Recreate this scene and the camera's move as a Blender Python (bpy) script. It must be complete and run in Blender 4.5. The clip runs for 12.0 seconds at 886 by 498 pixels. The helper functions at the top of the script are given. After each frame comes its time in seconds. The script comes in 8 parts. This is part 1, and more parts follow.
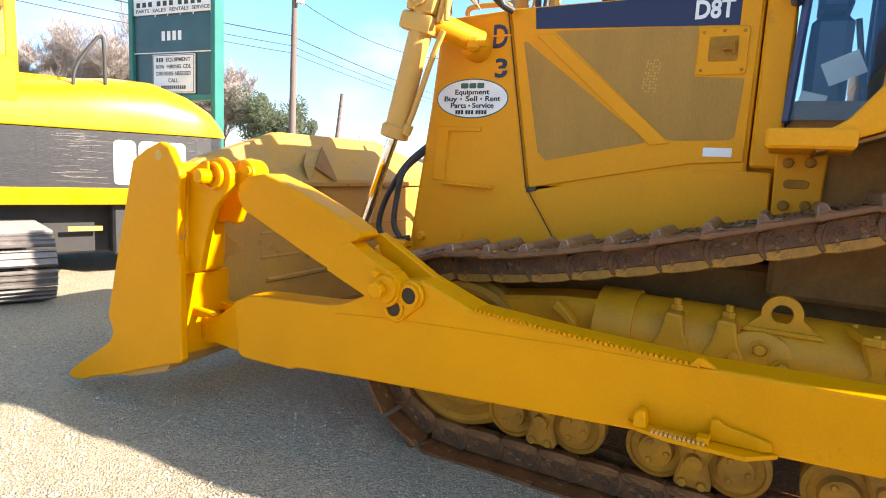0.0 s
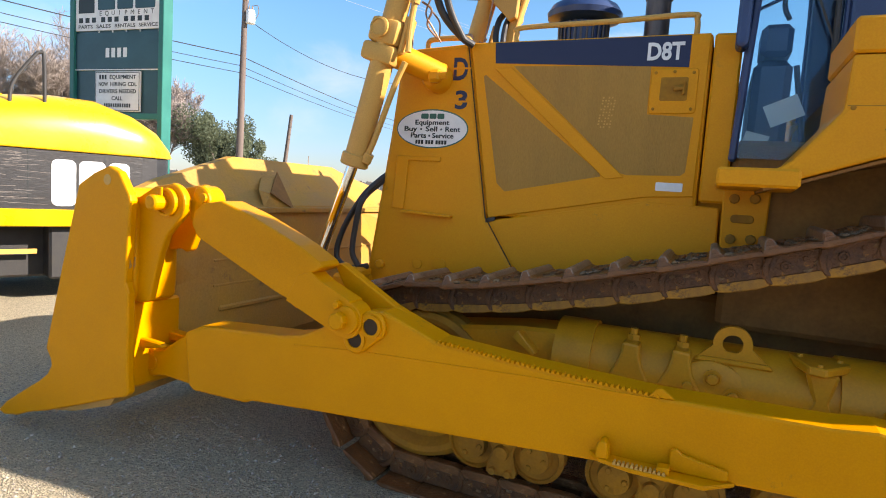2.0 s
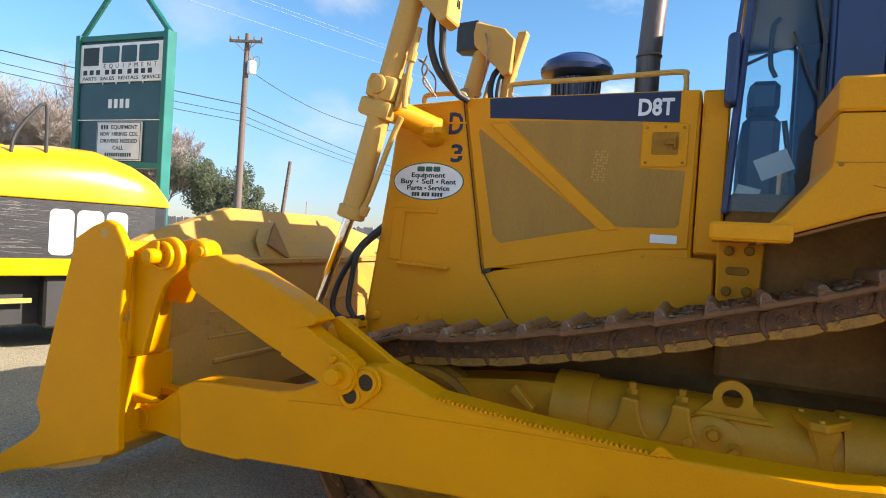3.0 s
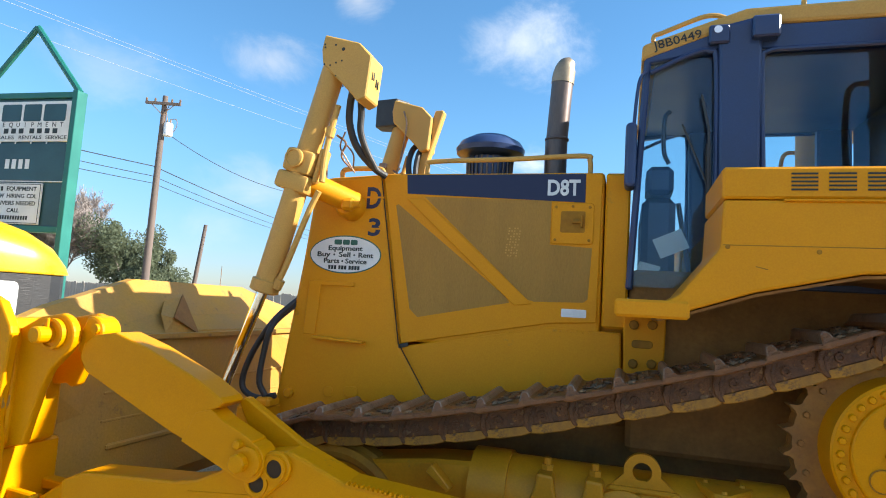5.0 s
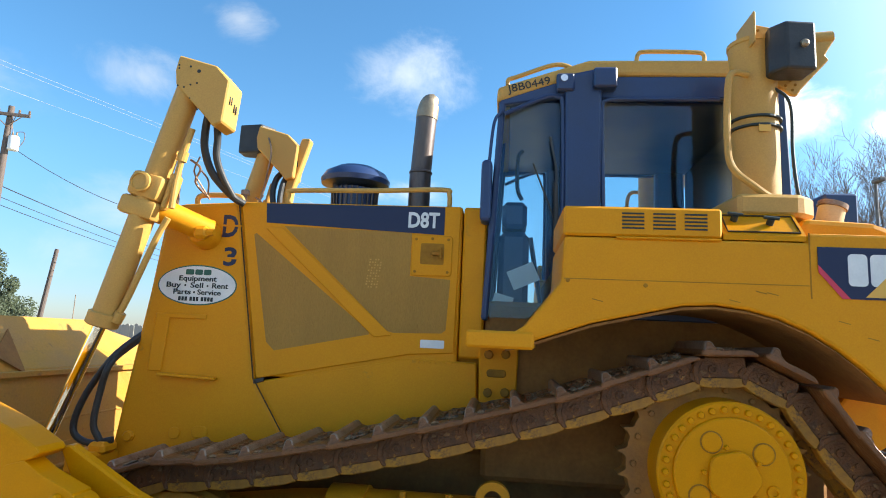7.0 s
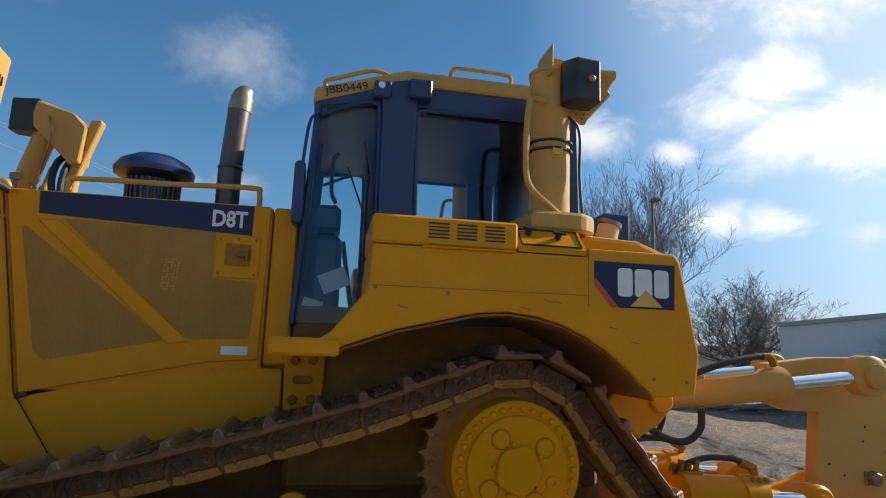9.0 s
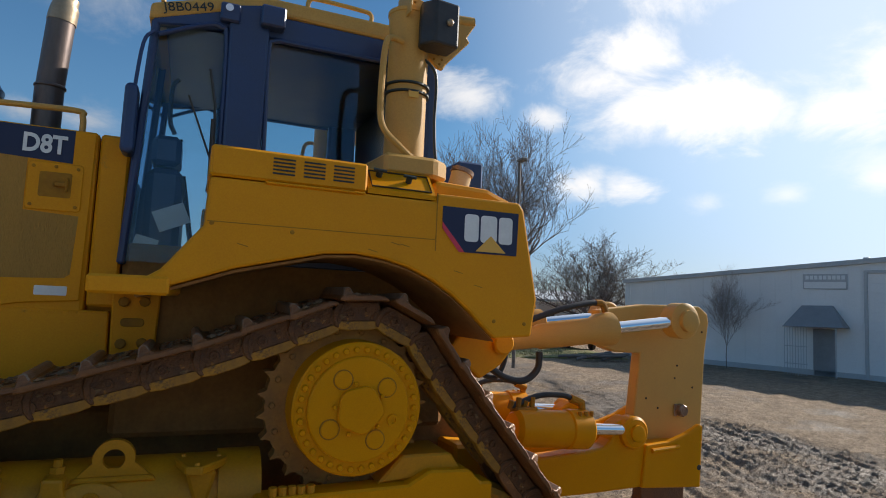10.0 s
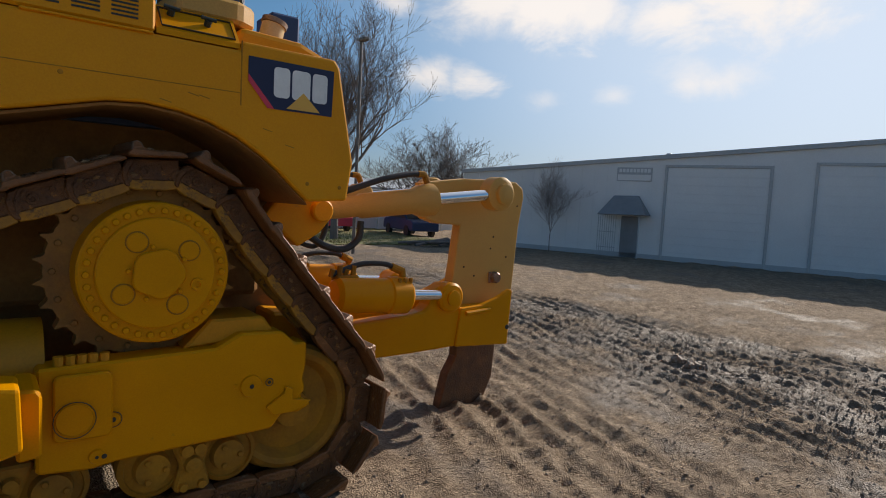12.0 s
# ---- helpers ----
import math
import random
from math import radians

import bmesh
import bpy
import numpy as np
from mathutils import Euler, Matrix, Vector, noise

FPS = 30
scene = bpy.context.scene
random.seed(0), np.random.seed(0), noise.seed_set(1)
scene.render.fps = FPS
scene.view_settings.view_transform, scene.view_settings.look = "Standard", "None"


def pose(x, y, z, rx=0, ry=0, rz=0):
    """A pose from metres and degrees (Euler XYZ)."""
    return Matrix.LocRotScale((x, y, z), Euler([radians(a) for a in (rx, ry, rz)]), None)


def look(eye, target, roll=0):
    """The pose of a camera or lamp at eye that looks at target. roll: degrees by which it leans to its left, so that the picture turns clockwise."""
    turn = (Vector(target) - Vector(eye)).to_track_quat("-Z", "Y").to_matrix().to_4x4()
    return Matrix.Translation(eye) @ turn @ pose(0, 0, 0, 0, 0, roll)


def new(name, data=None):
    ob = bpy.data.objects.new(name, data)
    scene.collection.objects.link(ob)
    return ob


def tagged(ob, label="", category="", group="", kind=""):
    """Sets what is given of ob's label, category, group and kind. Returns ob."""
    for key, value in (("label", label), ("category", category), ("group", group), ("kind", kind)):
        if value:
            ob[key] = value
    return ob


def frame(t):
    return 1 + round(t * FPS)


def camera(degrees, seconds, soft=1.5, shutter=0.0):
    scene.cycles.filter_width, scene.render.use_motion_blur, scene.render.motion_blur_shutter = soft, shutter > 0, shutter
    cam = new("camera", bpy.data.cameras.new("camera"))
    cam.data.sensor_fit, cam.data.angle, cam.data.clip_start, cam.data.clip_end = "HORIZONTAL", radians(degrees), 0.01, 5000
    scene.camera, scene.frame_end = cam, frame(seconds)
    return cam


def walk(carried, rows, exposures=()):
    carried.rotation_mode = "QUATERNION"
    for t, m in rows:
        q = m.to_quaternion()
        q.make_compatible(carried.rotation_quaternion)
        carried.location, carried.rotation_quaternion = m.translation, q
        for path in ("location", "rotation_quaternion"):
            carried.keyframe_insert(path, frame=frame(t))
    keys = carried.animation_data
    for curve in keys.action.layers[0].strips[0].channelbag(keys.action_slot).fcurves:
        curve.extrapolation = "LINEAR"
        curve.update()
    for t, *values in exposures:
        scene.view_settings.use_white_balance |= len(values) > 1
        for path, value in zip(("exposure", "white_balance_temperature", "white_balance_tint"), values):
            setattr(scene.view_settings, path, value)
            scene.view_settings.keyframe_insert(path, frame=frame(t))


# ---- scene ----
cam = camera(72.8, 12.0, 1.0)

PATH = [
    (0, (-0.846, -4.437, 1.72), (-1.804, -2.703, 1.444), 2.9),
    (0.5, (-0.919, -4.511, 1.735), (-1.92, -2.796, 1.496), 3.5),
    (1, (-0.915, -4.477, 1.753), (-1.819, -2.708, 1.525), 3.2),
    (1.5, (-0.893, -4.473, 1.746), (-1.758, -2.679, 1.558), 3.5),
    (2, (-0.914, -4.468, 1.758), (-1.727, -2.651, 1.566), 3.8),
    (2.5, (-0.908, -4.471, 1.792), (-1.728, -2.649, 1.717), 3.8),
    (3, (-0.91, -4.466, 1.808), (-1.727, -2.642, 1.762), 3.6),
    (3.2, (-0.911, -4.462, 1.822), (-1.725, -2.636, 1.817), 3.7),
    (4.8, (-0.889, -4.461, 1.864), (-1.529, -2.575, 2.049), 3.0),
    (5, (-0.88, -4.465, 1.867), (-1.466, -2.562, 2.052), 3.5),
    (5.5, (-0.831, -4.442, 1.877), (-1.374, -2.526, 2.057), 2.7),
    (6, (-0.752, -4.415, 1.877), (-1.289, -2.5, 2.085), 3.4),
    (6.5, (-0.751, -4.445, 1.886), (-1.165, -2.505, 2.142), 2.9),
    (7, (-0.74, -4.441, 1.896), (-0.953, -2.475, 2.193), 2.7),
    (7.2, (-0.707, -4.426, 1.906), (-0.88, -2.46, 2.226), 2.7),
    (8.8, (-0.67, -4.434, 1.933), (-0.366, -2.486, 2.268), 2.5),
    (9, (-0.657, -4.438, 1.935), (-0.298, -2.497, 2.252), 2.1),
    (9.5, (-0.577, -4.432, 1.913), (0.009, -2.539, 2.181), 2.4),
    (10, (-0.514, -4.44, 1.881), (0.252, -2.601, 2.064), 2.5),
    (10.5, (-0.441, -4.424, 1.858), (0.479, -2.649, 1.907), 2.4),
    (11, (-0.345, -4.427, 1.843), (0.731, -2.741, 1.828), 2.7),
    (11.5, (-0.309, -4.436, 1.795), (0.88, -2.83, 1.696), 3.4),
    (12, (-0.344, -4.483, 1.739), (0.875, -2.906, 1.585), 3.0),
]
walk(cam, [(t, look(eye, target, roll)) for t, eye, target, roll in PATH],
     [(0, 1.9, 7400, 17), (0.5, 1.38, 7400, 18), (1.2, 1.3, 7400, 18), (3.2, 1.27, 7100, 14), (7.2, 1.28, 6700, 7), (8.8, 0.26, 6700, 8), (9.5, 0.1, 6800, 10), (10.5, 0.12, 7000, 13), (12, -0.2, 7200, 14)])

# ---- light ----
SUN = Vector((0.855, 0.178, 0.475)).normalized()
world = bpy.data.worlds.new("sky")
scene.world = world
world.use_nodes = True
wn, wl = world.node_tree.nodes, world.node_tree.links
wn.clear()
wout = wn.new("ShaderNodeOutputWorld")
wbg = wn.new("ShaderNodeBackground")
sky = wn.new("ShaderNodeTexSky")
sky.sky_type = 'NISHITA'
sky.sun_disc = False
sky.sun_elevation = math.asin(SUN.z)
sky.sun_rotation = math.atan2(SUN.x, SUN.y)
sky.air_density, sky.dust_density, sky.ozone_density = 1.0, 0.15, 3.3
tc = wn.new("ShaderNodeTexCoord")


def wmath(op, a, b=None, c=None):
    m = wn.new("ShaderNodeMath")
    m.operation = op
    for i, v in enumerate((a, b, c)):
        if v is not None:
            if isinstance(v, (int, float)):
                m.inputs[i].default_value = v
            else:
                wl.new(v, m.inputs[i])
    return m.outputs[0]


def wvec(op, a, b):
    m = wn.new("ShaderNodeVectorMath")
    m.operation = op
    for i, v in enumerate((a, b)):
        if isinstance(v, tuple):
            m.inputs[i].default_value = v
        else:
            wl.new(v, m.inputs[i])
    return m


# clouds: soft heaps round these directions (x, y, z, angular size), broken up by noise
FLAT = 1.7
CLOUDS = [
    (-0.532, 0.770, 0.353, 0.055, 0.48), (-0.163, 0.893, 0.420, 0.067, 0.48), (-0.402, 0.795, 0.454, 0.040, 0.5),
    (-0.566, 0.809, 0.159, 0.067, 0.36), (-0.703, 0.644, 0.300, 0.080, 0.25), (-0.604, 0.790, 0.104, 0.054, 0.22),
    (-0.554, 0.817, 0.161, 0.045, 0.34), (-0.830, 0.528, 0.176, 0.080, 0.34), (-0.855, 0.490, 0.173, 0.071, 0.28),
    (0.562, 0.747, 0.355, 0.076, 1.00), (0.619, 0.722, 0.309, 0.080, 1.00), (0.684, 0.662, 0.306, 0.089, 1.00),
    (0.732, 0.610, 0.303, 0.062, 0.95), (0.586, 0.714, 0.383, 0.071, 1.00), (0.807, 0.513, 0.292, 0.071, 1.00),
    (0.831, 0.460, 0.313, 0.107, 1.00), (0.854, 0.417, 0.312, 0.107, 1.00), (0.393, 0.857, 0.333, 0.054, 0.85),
    (0.301, 0.894, 0.333, 0.045, 0.60), (0.504, 0.808, 0.307, 0.034, 0.85), (0.573, 0.795, 0.200, 0.045, 0.90),
    (0.621, 0.758, 0.200, 0.040, 0.90), (0.840, 0.507, 0.194, 0.040, 0.75), (0.856, 0.478, 0.195, 0.040, 0.75),
    (0.712, 0.682, 0.170, 0.027, 0.50), (0.782, 0.597, 0.179, 0.027, 0.50), (-0.162, 0.896, 0.413, 0.067, 0.50),
    (0.339, 0.925, 0.169, 0.036, 0.50), (0.842, 0.500, 0.204, 0.054, 0.60), (0.865, 0.458, 0.205, 0.036, 0.60),
    (-0.155, 0.959, 0.239, 0.045, 0.70), (-0.229, 0.944, 0.236, 0.027, 0.70), (0.55, 0.60, 0.55, 0.16, 1.00),
    # these two are unseen, behind the camera, added to whiten the fill light
    (0.1, -0.8, 0.5, 0.3, 0.60), (-0.7, -0.5, 0.4, 0.25, 0.50),
]
flat = wvec('MULTIPLY', tc.outputs["Generated"], (1, 1, FLAT)).outputs[0]
cloud = wn.new("ShaderNodeTexNoise")
cloud.inputs["Scale"].default_value, cloud.inputs["Detail"].default_value, cloud.inputs["Roughness"].default_value = 7.0, 9, 0.64
cloud.inputs["Distortion"].default_value = 0.35
wl.new(flat, cloud.inputs["Vector"])
ragged = wmath('MULTIPLY', wmath('SUBTRACT', cloud.outputs["Fac"], 0.5), 2.3)
cover = None
for x, y, z, r, o in CLOUDS:
    dist = wvec('DISTANCE', flat, (x, y, z * FLAT)).outputs["Value"]
    body = wmath('ADD', wmath('SUBTRACT', 1.0, wmath('DIVIDE', dist, r * 1.5)), ragged)
    m = wn.new("ShaderNodeMapRange")
    m.interpolation_type = 'SMOOTHSTEP'
    m.inputs["From Min"].default_value, m.inputs["From Max"].default_value, m.inputs["To Max"].default_value = 0.0, 1.5 - 0.6 * o, o
    wl.new(body, m.inputs["Value"])
    cover = m.outputs[0] if cover is None else wmath('MAXIMUM', cover, m.outputs[0])
# milky air towards the sun and along the horizon
near = wvec('DOT_PRODUCT', tc.outputs["Generated"], tuple(SUN)).outputs["Value"]
glow = wn.new("ShaderNodeMapRange")
glow.interpolation_type = 'SMOOTHSTEP'
glow.inputs["From Min"].default_value, glow.inputs["From Max"].default_value, glow.inputs["To Min"].default_value, glow.inputs["To Max"].default_value = 0.58, 1.0, 0.02, 0.62
wl.new(near, glow.inputs["Value"])
hue = wn.new("ShaderNodeHueSaturation")
hue.inputs["Hue"].default_value, hue.inputs["Saturation"].default_value = 0.496, 1.26
wl.new(sky.outputs[0], hue.inputs["Color"])
# the air low over the horizon stays blue
up = wn.new("ShaderNodeSeparateXYZ")
wl.new(tc.outputs["Generated"], up.inputs[0])
low = wn.new("ShaderNodeMapRange")
low.interpolation_type = 'SMOOTHSTEP'
low.inputs["From Min"].default_value, low.inputs["From Max"].default_value, low.inputs["To Min"].default_value, low.inputs["To Max"].default_value = -0.02, 0.30, 1.0, 0.0
wl.new(up.outputs["Z"], low.inputs["Value"])
blue = wn.new("ShaderNodeMixRGB")
blue.blend_type = 'MULTIPLY'
blue.inputs[2].default_value = (0.40, 0.48, 0.70, 1)
wl.new(low.outputs[0], blue.inputs[0])
wl.new(hue.outputs[0], blue.inputs[1])
milk = wn.new("ShaderNodeMixRGB")
milk.inputs[2].default_value = (9.2, 10.6, 12.2, 1)
wl.new(glow.outputs[0], milk.inputs[0])
wl.new(blue.outputs[0], milk.inputs[1])
cmix = wn.new("ShaderNodeMixRGB")
lit = wn.new("ShaderNodeMapRange")
lit.inputs["From Min"].default_value, lit.inputs["From Max"].default_value, lit.inputs["To Min"].default_value, lit.inputs["To Max"].default_value = 0.0, 0.85, 4.4, 9.8
wl.new(near, lit.inputs["Value"])
puff = wvec('SCALE', (1.0, 1.02, 1.05), (0, 0, 0))
wl.new(lit.outputs[0], puff.inputs["Scale"])
wl.new(puff.outputs[0], cmix.inputs[2])
wl.new(cover, cmix.inputs[0])
wl.new(milk.outputs[0], cmix.inputs[1])
wl.new(cmix.outputs[0], wbg.inputs[0])
wl.new(wbg.outputs[0], wout.inputs[0])
wbg.inputs[1].default_value = 0.105
sun = new("sun", bpy.data.lights.new("sun", 'SUN'))
sun.data.energy, sun.data.angle, sun.data.color = 5.0, radians(0.6), (1.0, 0.965, 0.90)
sun.matrix_basis = look((40, 20, 24), Vector((40, 20, 24)) - SUN)


# ---- materials ----
def shade(name, base, rough=0.5, metal=0.0, second=None, amount=0.5, scale=3.0, fine=60.0, bump=0.1, dirt=None, dirt_amount=0.0, rough_var=0.15, coat=0.0, stretch=(1, 1, 1), spec=0.5):
    """Base colour varied at two scales, with fine relief and optional dirt patches."""
    m = bpy.data.materials.new(name)
    m.use_nodes = True
    n, l = m.node_tree.nodes, m.node_tree.links
    b = n["Principled BSDF"]
    co = n.new("ShaderNodeTexCoord")
    mp = n.new("ShaderNodeMapping")
    mp.inputs["Scale"].default_value = stretch
    l.new(co.outputs["Object"], mp.inputs[0])
    big = n.new("ShaderNodeTexNoise")
    big.inputs["Scale"].default_value, big.inputs["Detail"].default_value, big.inputs["Roughness"].default_value = scale, 6, 0.6
    small = n.new("ShaderNodeTexNoise")
    small.inputs["Scale"].default_value, small.inputs["Detail"].default_value = fine, 4
    l.new(mp.outputs[0], big.inputs["Vector"])
    l.new(mp.outputs[0], small.inputs["Vector"])
    second = second or tuple(c * 0.75 for c in base)
    ramp = n.new("ShaderNodeValToRGB")
    ramp.color_ramp.elements[0].position, ramp.color_ramp.elements[1].position = 0.5 - 0.3 * amount, 0.5 + 0.4 * amount
    ramp.color_ramp.elements[0].color, ramp.color_ramp.elements[1].color = (*second, 1), (*base, 1)
    l.new(big.outputs["Fac"], ramp.inputs[0])
    fmix = n.new("ShaderNodeMixRGB")
    fmix.blend_type = 'OVERLAY'
    fmix.inputs[0].default_value = 0.25
    l.new(ramp.outputs[0], fmix.inputs[1])
    l.new(small.outputs["Color"], fmix.inputs[2])
    bw = n.new("ShaderNodeRGBToBW")
    l.new(small.outputs["Color"], bw.inputs[0])
    l.new(bw.outputs[0], fmix.inputs[2])
    last = fmix.outputs[0]
    if dirt:
        dn = n.new("ShaderNodeTexNoise")
        dn.inputs["Scale"].default_value, dn.inputs["Detail"].default_value, dn.inputs["Roughness"].default_value = scale * 2.3, 8, 0.7
        l.new(mp.outputs[0], dn.inputs["Vector"])
        dr = n.new("ShaderNodeValToRGB")
        dr.color_ramp.elements[0].position, dr.color_ramp.elements[1].position = 0.66 - 0.3 * dirt_amount, 0.74 - 0.2 * dirt_amount
        l.new(dn.outputs["Fac"], dr.inputs[0])
        dm = n.new("ShaderNodeMixRGB")
        dm.inputs[2].default_value = (*dirt, 1)
        l.new(dr.outputs[0], dm.inputs[0])
        l.new(last, dm.inputs[1])
        last = dm.outputs[0]
    l.new(last, b.inputs["Base Color"])
    rr = n.new("ShaderNodeMapRange")
    rr.inputs["To Min"].default_value, rr.inputs["To Max"].default_value = max(0.03, rough - rough_var), min(1.0, rough + rough_var)
    l.new(big.outputs["Fac"], rr.inputs["Value"])
    l.new(rr.outputs[0], b.inputs["Roughness"])
    b.inputs["Metallic"].default_value = metal
    b.inputs["Specular IOR Level"].default_value = spec
    b.inputs["Coat Weight"].default_value = coat
    if bump:
        bp = n.new("ShaderNodeBump")
        bp.inputs["Strength"].default_value, bp.inputs["Distance"].default_value = bump, 0.01
        l.new(small.outputs["Fac"], bp.inputs["Height"])
        l.new(bp.outputs[0], b.inputs["Normal"])
    return m


def plain(name, base, rough=0.5, metal=0.0, alpha=1.0, transmission=0.0, ior=1.45):
    m = bpy.data.materials.new(name)
    m.use_nodes = True
    b = m.node_tree.nodes["Principled BSDF"]
    b.inputs["Base Color"].default_value = (*base, 1)
    b.inputs["Roughness"].default_value, b.inputs["Metallic"].default_value = rough, metal
    b.inputs["Transmission Weight"].default_value, b.inputs["IOR"].default_value = transmission, ior
    return m


